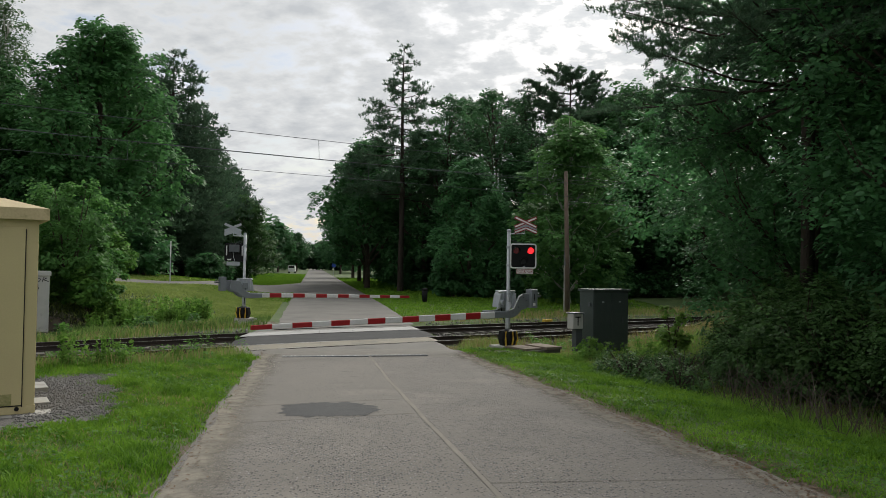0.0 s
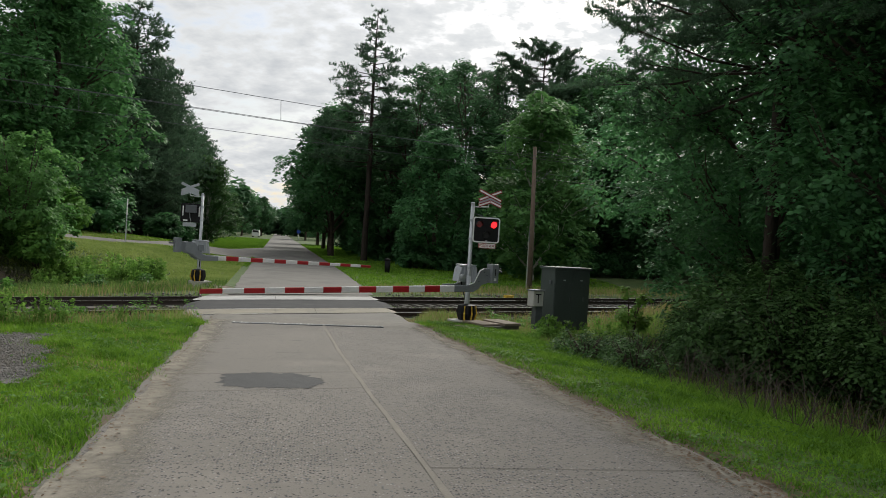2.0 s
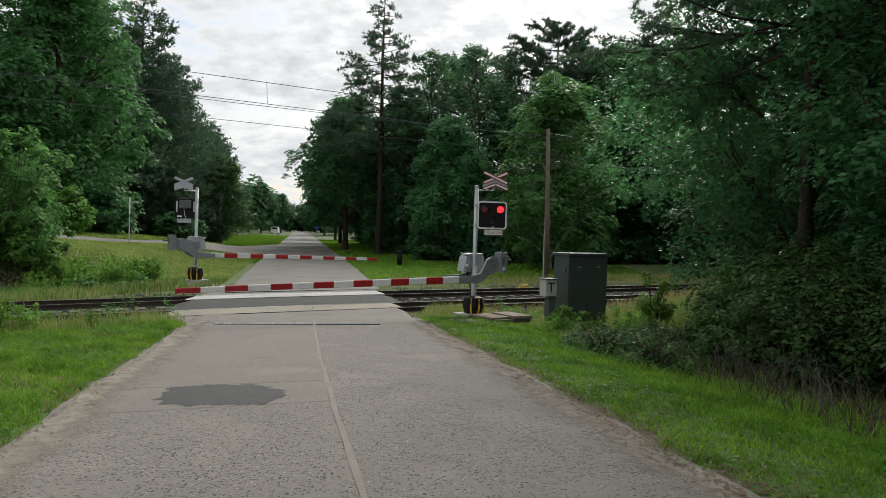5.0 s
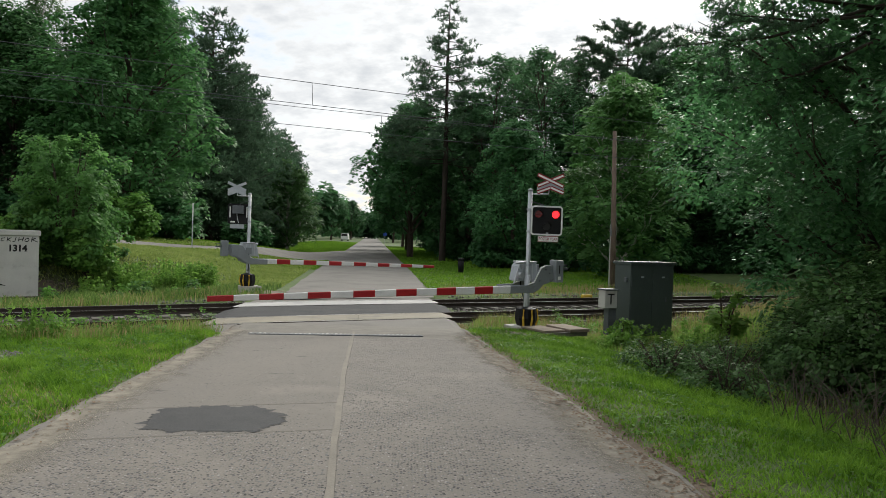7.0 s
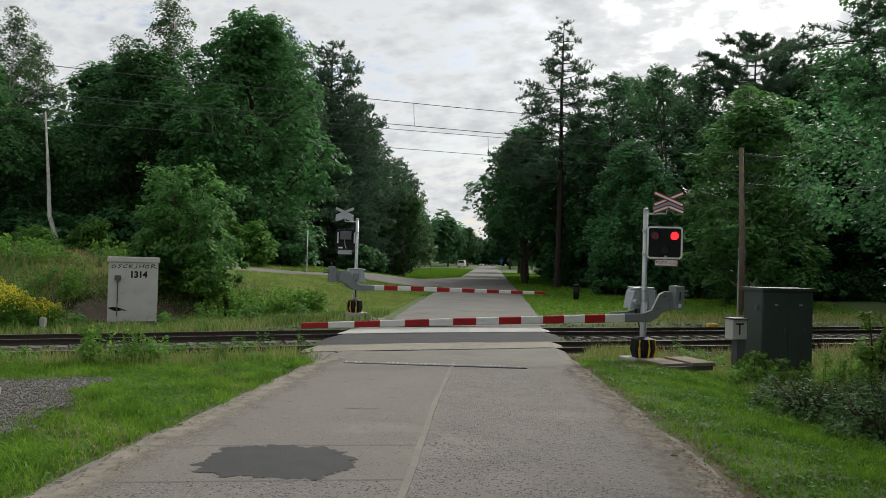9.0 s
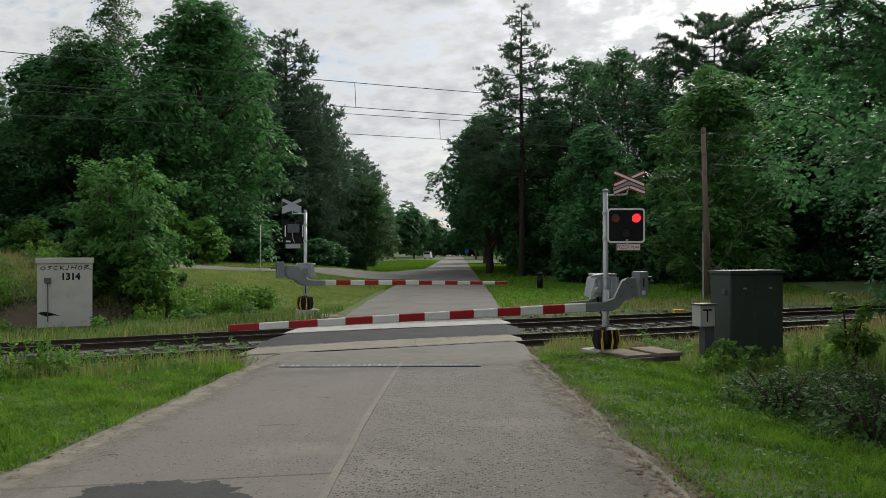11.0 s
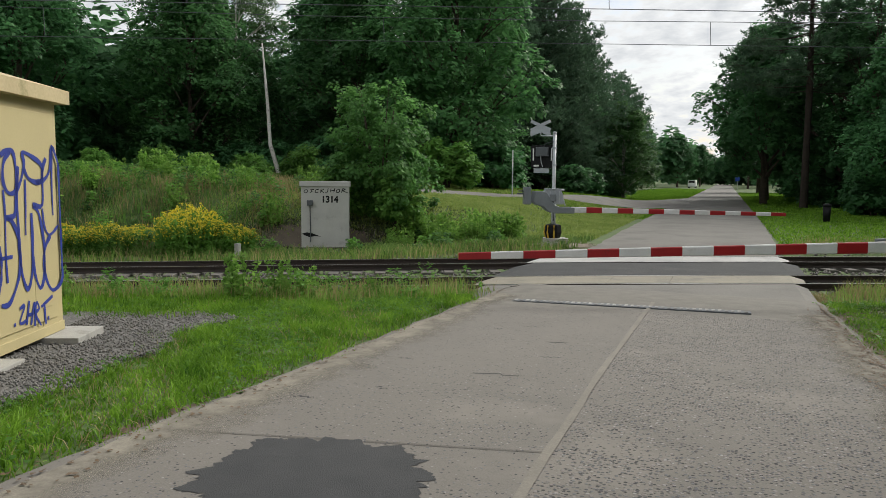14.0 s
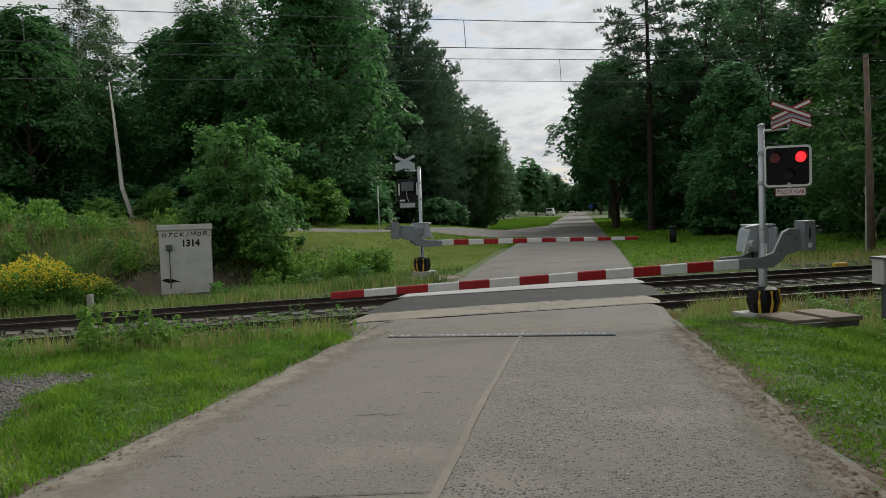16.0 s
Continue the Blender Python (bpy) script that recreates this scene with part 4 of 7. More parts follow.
stand(birch, [(-29.8, 46, 0.0, 1.0), (-36.5, 50, 1.5, 0.9), (-43, 47, 3.0, 0.85), (-24.5, 60, 4.0, 0.9), (-40, 40, 2.2, 0.84)], "birches in the wood")
pine_a = pine("scots_pine", 21, 24.0, 5.4, "tall dark pine with spiky crown", 0.08, 0.34, 28, 6, 0.6, rake=0.12, thin=0.15, inner=0.3, puff=1.0, per=5)
stand(pine_a, [(-19.4, 60, 0.0, 0.99), (-18.6, 58, 1.0, 0.72, 0.7), (-18.4, 67, 1.4, 0.85), (-19.2, 78, 2.0, 0.72, 0.8), (-22.5, 53, 4.1, 0.95), (-25, 62, 2.1, 1.0), (-23, 88, 3.0, 0.9), (-19.8, 98, 4.0, 0.78, 0.72), (-21.5, 112, 5.0, 0.8), (-23, 128, 0.5, 0.8), (-25, 146, 1.5, 0.8), (-23, 70, 2.5, 0.98)], "pines along the road")
spruce = pine("tall_spruce", 22, 23.9, 4.6, "tall lone spruce with layered sparse crown", 0.36, 0.26, 17, 11, 0.72, rake=-0.04, thin=0.11, whorl=5, inner=0.35, puff=0.8, twigs=True)
stand(spruce, [(3.9, 52.7, 0.7, 1.0)])
pine_c = pine("umbrella_pine", 23, 22.0, 4.2, "pine with a bushy dark top above the wood", 0.70, 0.24, 9, 24, 0.3, rake=0.2, thin=0.11, whorl=5, inner=0.45, puff=0.8, twigs=True)
stand(pine_c, [(19.9, 50.5, 0.2, 0.92, 0.97), (24.5, 52, 2.2, 0.85), (15, 60, 1.2, 0.93)], "pines above the wood")

# near side, to the right of the road
near_oak = broadleaf("near_oak", 31, 15.5, 6.2, L_NEAR, "large overhanging dark oak beside the road", 0.10, 1350, 46, 0.09, 0.50, lobes=19, fill=0.45, long=2.0)
stand(near_oak, [(15.1, 3.7, 2.6, 1.0, 1.03), (14.8, -5.5, 2.0, 1.0), (13.5, -12.5, 4.0, 0.95)], "oaks beside the road")
near_pine = pine("near_pine", 32, 17, 6.0, "old pine reaching out over the road verge", 0.42, 0.12, 14, 30, 0.5, rake=0.05, thin=0.085, whorl=7, inner=0.25, puff=0.62, per=9, twigs=True)
stand(near_pine, [(12.2, -0.5, 0.4, 1.0), (14.8, -5.2, 2.1, 1.1)], "pines reaching over the verge")

# far woods as one mass behind the edge trees
rgw = np.random.default_rng(77)
def wood_mass(name, boxes_, n, size, label):
    pts_, outs = [], []
    for (x0, x1, y0, y1, hh) in boxes_:
        k = int(n * (x1 - x0) * (y1 - y0))
        tx, ty = rgw.uniform(x0, x1, k), rgw.uniform(y0, y1, k)
        th = hh * (0.72 + 0.3 * rgw.random(k))
        per = 230
        d = rgw.standard_normal((k, per, 3)); d /= np.linalg.norm(d, axis=2)[:, :, None]
        rr = 3.6 * rgw.random((k, per)) ** 0.4
        p = d * rr[:, :, None] * np.array([1, 1, 1.0])
        p[:, :, 2] = p[:, :, 2] * (th / 7.5)[:, None] + (th * 0.52)[:, None]
        p[:, :, 0] += tx[:, None]; p[:, :, 1] += ty[:, None]
        pts_.append(p.reshape(-1, 3)); outs.append((d * 0.7 + np.array([0, 0, 0.5])).reshape(-1, 3))
    p, o = np.concatenate(pts_), np.concatenate(outs)
    p[:, 2] += ground_z(p[:, 0], p[:, 1])
    v, f = leaves_np(rgw, p, size, o, 1.4, 0.6)
    ob = new(name, mesh_of(name, v, f, L_FAR))
    return tagged(ob, label, "woods", kind="stuff")


wood_mass("woods_beyond_left", [(-78, -22, 50, 82, 19), (-90, -56, 8, 50, 19), (-58, -44, 34, 52, 17)], 0.055, 0.85, "dense dark green mixed woods behind the edge trees")
wood_mass("woods_beyond_right", [(3, 60, 66, 95, 12.5), (26, 62, 24, 62, 16), (7, 24, 54, 62, 10)], 0.055, 0.85, "dense dark green mixed woods beyond the tracks")
wood_mass("woods_along_road", [(-50, -23, 90, 260, 17), (5, 42, 95, 260, 15), (-5, 5, 200, 270, 15)], 0.012, 1.3, "distant woods lining the straight road")
wood_mass("woods_roadside", [(17, 45, -30, 10, 15), (24, 50, 6, 16, 12)], 0.05, 0.8, "deep shady woods beside the road")
wood_mass("woods_horizon", [(-40, 14, 300, 330, 13)], 0.05, 1.6, "hazy far woods closing the end of the road")

# ---- the two barriers with their warning signals ----
M_LAMP_ON = bpy.data.materials.new("lit_red_lamp"); M_LAMP_ON.use_nodes = True
_p = M_LAMP_ON.node_tree.nodes["Principled BSDF"]
_p.inputs["Base Color"].default_value = (0.6, 0.01, 0.01, 1)
_p.inputs["Emission Color"].default_value = (1.0, 0.015, 0.02, 1); _p.inputs["Emission Strength"].default_value = 2.6
M_LAMP_OFF = material("dark_red_lens", (0.24, 0.008, 0.012), (0.16, 0.006, 0.008), 0.2, 0.1, 0.02, 0.0)
M_LENS = material("dark_clear_lens", (0.007, 0.007, 0.008), (0.010, 0.010, 0.010), 0.4, 0.1, 0.02, 0.0)
M_SIGNRED = material("dark_red_lettering", (0.30, 0.02, 0.03), (0.24, 0.015, 0.025), 0.6, 0.1, 0.01, 0.0)


def round_rect(x0, x1, z0, z1, r, n=5):
    pts = []
    for cx, cz, a0 in ((x1 - r, z1 - r, 0), (x0 + r, z1 - r, 90), (x0 + r, z0 + r, 180), (x1 - r, z0 + r, 270)):
        for k in range(n + 1):
            a = radians(a0 + 90 * k / n)
            pts.append((cx + r * math.cos(a), cz + r * math.sin(a)))
    return pts


def bar2(bm, x0, z0, x1, z1, w, ya, yb):
    """A flat bar from (x0, z0) to (x1, z1)."""
    d = Vector((x1 - x0, z1 - z0)).normalized(); n = Vector((-d.y, d.x)) * w / 2
    return prism(bm, [(x0 + n.x, z0 + n.y), (x0 - n.x, z0 - n.y), (x1 - n.x, z1 - n.y), (x1 + n.x, z1 + n.y)], ya, yb)


def disc(x, z, r, ya, yb, seg=24):
    return prism(bmesh.new(), [(x + r * math.cos(2 * math.pi * k / seg), z + r * math.sin(2 * math.pi * k / seg)) for k in range(seg)], ya, yb)


def warning_signal(m):
    e = thing("warning_signal", m, "galvanised mast with red flashing lights and a double crossbuck", "railway signal", "crossing signals")
    part("mast", tube(bmesh.new(), [(0, 0, 0.45), (0, 0, 1.4), (0, 0, 3.70)], [0.068, 0.062, 0.06], 16), M_GALV, e, smooth=True)
    part("mast_cap", tube(bmesh.new(), [(0, 0, 3.70), (0, 0, 3.735), (0, 0, 3.76)], [0.072, 0.068, 0.03], 16), M_GREYP, e, smooth=True)
    for z in (2.62, 3.2, 1.72):
        part("clamp", tube(bmesh.new(), [(0, 0, z - 0.03), (0, 0, z + 0.03)], [0.078, 0.078], 14), M_GREYP, e)
    # light board
    board = part("light_board", prism(bmesh.new(), round_rect(0.022, 0.868, 2.522, 3.308, 0.08), -0.112, -0.09), M_BLACK, e, "black board with three lamps")
    bm = bmesh.new()
    o_, i_ = round_rect(0.02, 0.87, 2.52, 3.31, 0.085), round_rect(0.062, 0.828, 2.562, 3.268, 0.05)
    A = [[bm.verts.new((x, y, z)) for x, z in pp] for y, pp in ((-0.125, o_), (-0.125, i_), (-0.1125, i_), (-0.1125, o_))]
    n = len(o_)
    for a, b in ((0, 1), (1, 2), (2, 3), (3, 0)):
        for k in range(n):
            bm.faces.new((A[a][k], A[a][(k + 1) % n], A[b][(k + 1) % n], A[b][k]))
    bmesh.ops.recalc_face_normals(bm, faces=bm.faces)
    part("board_rim", bm, M_WHITE, board, "white reflective rim")
    for nm, x, z, mt, lb in (("lamp", 0.215, 3.085, M_LAMP_OFF, "unlit dark red lamp"), ("lamp", 0.675, 3.085, M_LAMP_ON, "lit red lamp"), ("lamp", 0.445, 2.76, M_LENS, "unlit white lamp")):
        part(nm, disc(x, z, 0.098, -0.128, -0.11), mt, board, lb)
        bm = bmesh.new()
        rings = []
        for yy in (-0.115, -0.27):
            rings.append([bm.verts.new((x + 0.108 * math.cos(a), yy + (0.05 if abs(math.cos(a)) > 0.9 and yy < -0.2 else 0), z + 0.108 * math.sin(a))) for a in np.linspace(-0.3, math.pi + 0.3, 18)])
        for k in range(17):
            bm.faces.new((rings[0][k], rings[0][k + 1], rings[1][k + 1], rings[1][k]))
        part("visor", bm, M_BLACK, board)
    # back of the lamp housing
    part("lamp_case", bbox(0.22, 0.66, -0.09, 0.06, 2.92, 3.24, 0.02), M_DGREY, e)
    for x in (0.12, 0.775):
        part("back_stiffener", bbox(x - 0.022, x + 0.022, -0.088, -0.07, 2.78, 3.2), M_WHITE, e)
    part("back_label", bbox(0.58, 0.76, -0.088, -0.08, 2.57, 2.63), M_WHITE, e)
    part("cable", tube(bmesh.new(), [(0.5, -0.04, 2.95), (0.47, -0.02, 2.7), (0.42, -0.03, 2.56)], [0.014] * 3, 6), M_GALV, e)
    part("cable", tube(bmesh.new(), [(0.02, 0.07, 3.42), (0.2, 0.06, 3.38), (0.36, -0.02, 3.33), (0.4, -0.03, 3.2)], [0.013] * 4, 6), M_DGREY, e)
    # name board
    sb = part("warning_plate", bbox(0.22, 0.77, -0.125, -0.115, 2.345, 2.505, 0.004), M_GREYP, e, "white plate with red border and lettering")
    part("plate_border", bbox(0.222, 0.768, -0.1275, -0.1245, 2.347, 2.503), M_SIGNRED, sb)
    part("plate_field", bbox(0.235, 0.755, -0.130, -0.127, 2.36, 2.49), M_WHITE, sb)
    lettering("lettering", "POZOR VLAK", 0.098, Matrix.Translation((0.495, -0.1305, 2.425)) @ Matrix.Rotation(radians(90), 4, "X") @ Matrix.Diagonal((0.84, 1.15, 1, 1)), M_SIGNRED, sb)
    part("plate_bracket", bbox(0.44, 0.50, -0.114, -0.098, 2.44, 2.6), M_GREYP, e)
    # double crossbuck on its bracket
    part("bracket", tube(bmesh.new(), [(0.0, 0, 3.62), (0.25, 0, 3.62), (0.49, 0, 3.63), (0.5, -0.02, 3.75)], [0.022] * 4, 8), M_GALV, e, smooth=True)
    cb = part("crossbuck_plate", prism(bmesh.new(), [(0.17, 3.63), (0.17, 3.80), (0.42, 3.92), (0.63, 3.92), (0.88, 3.80), (0.88, 3.63), (0.525, 3.74)], -0.045, -0.03), M_GREYP, e, "grey backing plate")
    k = 0
    for x0, z0, x1, z1 in ((0.17, 3.83, 0.88, 4.14), (0.17, 4.14, 0.88, 3.83), (0.17, 3.66, 0.53, 3.80), (0.525, 3.80, 0.88, 3.66)):
        y = -0.052 - 0.012 * k
        part("crossbuck_arm", bar2(bmesh.new(), x0, z0, x1, z1, 0.105, y - 0.01, y), M_SIGNRED, e, "red-edged white arm")
        part("arm_back", bar2(bmesh.new(), x0, z0, x1, z1, 0.107, y, y + 0.004), M_GREYP, e)
        dx, dz = (x1 - x0) * 0.03, (z1 - z0) * 0.03
        part("arm_stripe", bar2(bmesh.new(), x0 + dx, z0 + dz, x1 - dx, z1 - dz, 0.05, y - 0.0125, y - 0.0085), M_WHITE, e)
        k += 1
    return e


def barrier(m):
    e = thing("level_crossing_barrier", m, "lowered red and white boom on a grey drive unit", "barrier", "crossing barriers")
    R = Matrix.Rotation(TRK + radians(1.2), 4, "Z")
    part("footing", bbox(-0.47, 0.30, -0.32, 0.36, -0.25, 0.10, 0.02, R), M_CONC, e, "weathered concrete footing")
    sk = part("skirt", tube(bmesh.new(), [(0, 0, 0.08), (0, 0, 0.30), (0, 0, 0.55), (0, 0, 0.60)], [0.24, 0.31, 0.27, 0.10], 8), M_BLACK, e, "black faceted skirt with yellow bars")
    for a in (-22, 22, 158, 202, 90):
        q = Matrix.Rotation(radians(a - 90), 4, "Z")
        part("yellow_bar", tube(bmesh.new(), [q @ Vector((0.262, 0, 0.10)), q @ Vector((0.322, 0, 0.30)), q @ Vector((0.285, 0, 0.54))], [0.026, 0.03, 0.026], 6), M_YELLOW, sk)
    part("post", tube(bmesh.new(), [(0, 0, 0.1), (0, 0, 1.45)], [0.082, 0.078], 14), M_GALV, e, smooth=True)
    # drive housing
    bm = prism(bmesh.new(), [(-0.28, 1.28), (-0.2, 1.70), (-0.12, 1.78), (0.34, 1.78), (0.42, 1.70), (0.42, 1.26)], 0.10, 0.48)
    bmesh.ops.bevel(bm, geom=list(bm.edges), offset=0.02, segments=2, affect="EDGES"); bm.transform(R)
    part("drive_housing", bm, M_GREYP, e, "pale grey drive housing")
    part("housing_lid", bbox(-0.14, 0.36, 0.07, 0.51, 1.778, 1.81, 0.012, R), M_GREYP, e)
    for x in (-0.10, 0.06, 0.22, 0.36):
        for y in (0.094, 0.486):
            part("housing_rib", bbox(x - 0.014, x + 0.014, y - 0.012, y + 0.012, 1.32, 1.74, 0.005, R), M_GALV, e)
    part("terminal_box", bbox(0.02, 0.24, 0.498, 0.56, 1.38, 1.62, 0.012, R), M_MGREY, e)
    part("cable_gland", tube(bmesh.new(), [R @ Vector((0.13, 0.53, 1.38)), R @ Vector((0.10, 0.42, 1.05)), R @ Vector((0.02, 0.1, 0.7))], [0.02, 0.018, 0.018], 7), M_BLACK, e)
    part("hinge_rod", tube(bmesh.new(), [R @ Vector((-0.36, 0.04, 1.76)), R @ Vector((-0.12, 0.04, 1.78))], [0.035, 0.035], 10), M_GALV, e)
    part("strut", tube(bmesh.new(), [R @ Vector((-0.40, 0.05, 1.22)), R @ Vector((-0.24, 0.05, 1.72))], [0.022, 0.022], 8), M_GALV, e)
    part("axle", tube(bmesh.new(), [R @ Vector((-0.18, 0.12, 1.44)), R @ Vector((-0.18, -0.02, 1.44))], [0.075, 0.075], 14), M_GALV, e)
    # swan-necked boom holders on both sides
    for y0, y1 in ((-0.14, -0.085), (0.50, 0.545)):
        bm = prism(bmesh.new(), [(-0.62, 0.97), (-0.62, 1.17), (-0.12, 1.18), (0.06, 1.24), (0.2, 1.45), (0.34, 1.66), (0.5, 1.72), (0.74, 1.72), (0.78, 1.34), (0.62, 1.24), (0.44, 1.2), (0.3, 1.06), (0.1, 0.97)], y0, y1)
        bmesh.ops.bevel(bm, geom=list(bm.edges), offset=0.012, segments=1, affect="EDGES"); bm.transform(R)
        h_ = part("boom_holder", bm, M_MGREY, e, "grey swan-necked holder")
        # highlight on the holder's upper edge, put in as a thin white bead
        part("edge_highlight", tube(bmesh.new(), [R @ Vector((-0.08, y0 - 0.004, 1.2)), R @ Vector((0.12, y0 - 0.004, 1.26)), R @ Vector((0.34, y0 - 0.004, 1.64)), R @ Vector((0.46, y0 - 0.004, 1.69))], [0.018] * 4, 6), M_WHITE, h_)
        for bx, bz in ((0.5, 1.6), (0.62, 1.5), (0.3, 1.3), (0.5, 1.12)):
            part("bolt", tube(bmesh.new(), [R @ Vector((bx, y0 - 0.018, bz)), R @ Vector((bx, y0, bz))], [0.022, 0.022], 6), M_DGREY, h_)
    # counterweight box and its tail
    cw = part("counterweight", bbox(0.80, 1.05, -0.20, 0.10, 1.26, 1.86, 0.012, R), M_MGREY, e, "grey counterweight box with a label")
    part("label_plate", bbox(0.87, 0.96, -0.206, -0.199, 1.33, 1.42, 0.0, R), M_WHITE, cw)
    part("slot", bbox(0.90, 0.93, -0.206, -0.199, 1.5, 1.72, 0.0, R), M_BLACK, cw)
    part("tail_bar", bbox(1.05, 1.26, -0.12, -0.04, 1.60, 1.66, 0.006, R), M_DGREY, e)
    part("tail_bar", bbox(1.05, 1.22, -0.12, -0.04, 1.70, 1.74, 0.006, R), M_DGREY, e)
    # boom: alternating sleeves, tapering and drooping towards the tip
    L, ST = 8.4, 0.555
    cuts = [0.30, 0.64, 1.185] + [1.185 + ST * (k + 1) for k in range(13)]
    def sec(d):
        u = (d - 0.3) / (L - 0.3)
        z = 1.075 - 0.135 * u - 0.02 * u * u
        return z, 0.105 - 0.045 * u, 0.042 - 0.014 * u
    for k in range(len(cuts) - 1):
        a, b = cuts[k], cuts[k + 1]
        bm = bmesh.new()
        ends = []
        for d in (a + 0.001, b - 0.001):
            z, hh, tt = sec(d)
            ends.append([bm.verts.new(R @ Vector((-d, -0.115 + sy * tt, z + sz * hh))) for sy, sz in ((-1, -0.8), (-1, 0.8), (-0.6, 1), (0.6, 1), (1, 0.8), (1, -0.8), (0.6, -1), (-0.6, -1))])
        for i in range(8):
            bm.faces.new((ends[0][i], ends[0][(i + 1) % 8], ends[1][(i + 1) % 8], ends[1][i]))
        bm.faces.new(ends[0][::-1]); bm.faces.new(ends[1])
        bmesh.ops.recalc_face_normals(bm, faces=bm.faces)
        nm, mt = ("boom_clamp", M_MGREY) if k == 0 else ("boom_sleeve", M_WHITE if k % 2 else M_RED)
        part(nm, bm, mt, e, "grey clamp" if k == 0 else ("white sleeve" if k % 2 else "red sleeve"))
    return e


barrier_a = barrier(pose(4.40, 3.09, -0.10))
signal_a = warning_signal(pose(4.40, 3.09, -0.10))
copy_thing(barrier_a, pose(-5.16, 12.96, 0.0, 0, 0, 180))
copy_thing(signal_a, pose(-5.16, 12.96, 0.0, 0, 0, 180))["label"] = "galvanised mast with signal board and crossbuck seen from behind"

# bare soil showing through the grass
M_SOIL = fading(material("dark_bank_soil", (0.13, 0.105, 0.075), (0.065, 0.052, 0.038), 0.95, 0.5, 0.03, 0.7), 2.2, 0.4, 0.2)
M_FOOT = fading(material("pale_trodden_soil", (0.24, 0.20, 0.15), (0.15, 0.125, 0.095), 0.95, 0.4, 0.03, 0.6), 2.5, 0.4, 0.2)


def soil_patch(cx, cy, rx, ry, turn, mat_, label):
    v, cv_, f = [], [], []
    for j_, u in enumerate((0.02, 0.35, 0.7, 1.0)):
        for k in range(40):
            a = 2 * math.pi * k / 40
            dx, dy = rx * u * math.cos(a), ry * u * math.sin(a)
            x, y = cx + dx * math.cos(turn) - dy * math.sin(turn), cy + dx * math.sin(turn) + dy * math.cos(turn)
            v.append((x, y, float(ground_z(x, y)) + 0.025)); cv_.append(1 - u)
            if j_:
                p0 = 40 * (j_ - 1)
                f.append((p0 + k, p0 + (k + 1) % 40, p0 + 40 + (k + 1) % 40, p0 + 40 + k))
    tagged(part("bare_soil", cover(mesh_of("bare_soil", v, f, mat_), cv_), None, None), label, "soil", kind="structure")


soil_patch(-4.9, 12.7, 2.2, 1.6, TRK, M_FOOT, "patch of bare soil round the far barrier's footing")
soil_patch(-14.2, 12.0, 4.2, 1.9, TRK, M_SOIL, "dark bare soil on the slope round the concrete cabinet")
soil_patch(5.0, 2.0, 2.4, 1.5, TRK, M_FOOT, "trodden soil beside the near barrier and pit cover")
soil_patch(7.6, -6.5, 1.6, 4.5, 0.1, M_SOIL, "dark leaf-strewn soil in the hollow under the shrubs")

# ---- overhead line ----
def wire(name, off, zf, r, label, s0=-120, s1=130):
    bm = bmesh.new()
    pts = []
    for s in np.linspace(s0, s1, 60):
        p = Vector((0, 6.1, 0)) + TD * float(s) + TN * off
        pts.append((p.x, p.y, zf(float(s))))
    ob = part(name, tube(bm, pts, [r] * len(pts), 6), M_DGREY, None)
    return tagged(ob, label, "wire", "overhead wires")


mess = lambda s: 6.50 + 0.0007 * (s + 3) ** 2 if abs(s + 3) < 32 else 6.50 + 0.0007 * 32 ** 2
for off, drops in ((-0.75, (-20.5, -11.4, -2.2, 7.0, 16.0)), (3.55, (-16.4, -7.3, 1.8, 10.9, 20.0))):
    wire("messenger_wire", off, mess, 0.009, "thin stranded wire carrying the contact wire")
    wire("contact_wire", off, lambda s: 5.88, 0.009, "thin dark contact wire over the track")
    for s in drops:
        p = Vector((0, 6.1, 0)) + TD * s + TN * off
        ob = part("dropper_wire", tube(bmesh.new(), [(p.x, p.y, 5.88), (p.x - 0.03, p.y, mess(s))], [0.008, 0.008], 5), M_DGREY, None)
        tagged(ob, "thin vertical wire between the two overhead wires", "wire", "dropper wires")

# ---- relay hut beside the road ----
M_HUT = material("cream_painted_sheet", (0.52, 0.44, 0.235), (0.475, 0.40, 0.215), 0.55, 0.8, 0.02, 0.04, stain=((0.34, 0.30, 0.17), 0.9, 0.62, 0.35))
M_HUTROOF = material("cream_roof_sheet", (0.56, 0.46, 0.27), (0.46, 0.37, 0.21), 0.6, 0.5, 0.03, 0.05, stain=((0.20, 0.19, 0.07), 0.35, 0.56, 0.6))
M_MOSS = material("green_algae_stain", (0.20, 0.20, 0.07), (0.38, 0.34, 0.17), 0.9, 0.25, 0.03, 0.1)
M_BLUE = material("blue_spray_paint", (0.02, 0.035, 0.22), (0.035, 0.055, 0.32), 0.5, 0.2, 0.01, 0.0)
HW, HB = 2.7, 3.05
hut = thing("relay_hut", Matrix.Translation((-5.11, -8.60, 0.18)) @ Matrix.Rotation(TRK, 4, "Z"), "cream sheet-metal relay hut with blue graffiti on concrete beams", "hut")
part("wall", bbox(-HW, 0, 0, HB, 0.04, 2.88, 0.012), M_HUT, hut)
part("base_rail", bbox(-HW - 0.012, 0.012, -0.012, HB + 0.012, 0.0, 0.12, 0.006), M_HUT, hut)
bm = bmesh.new()
ov, zt = 0.13, 2.86
ring0 = [bm.verts.new(p) for p in ((-HW - ov, -ov, zt), (ov, -ov, zt), (ov, HB + ov, zt), (-HW - ov, HB + ov, zt))]
ring1 = [bm.verts.new((v.co.x, v.co.y, zt + 0.17)) for v in ring0]
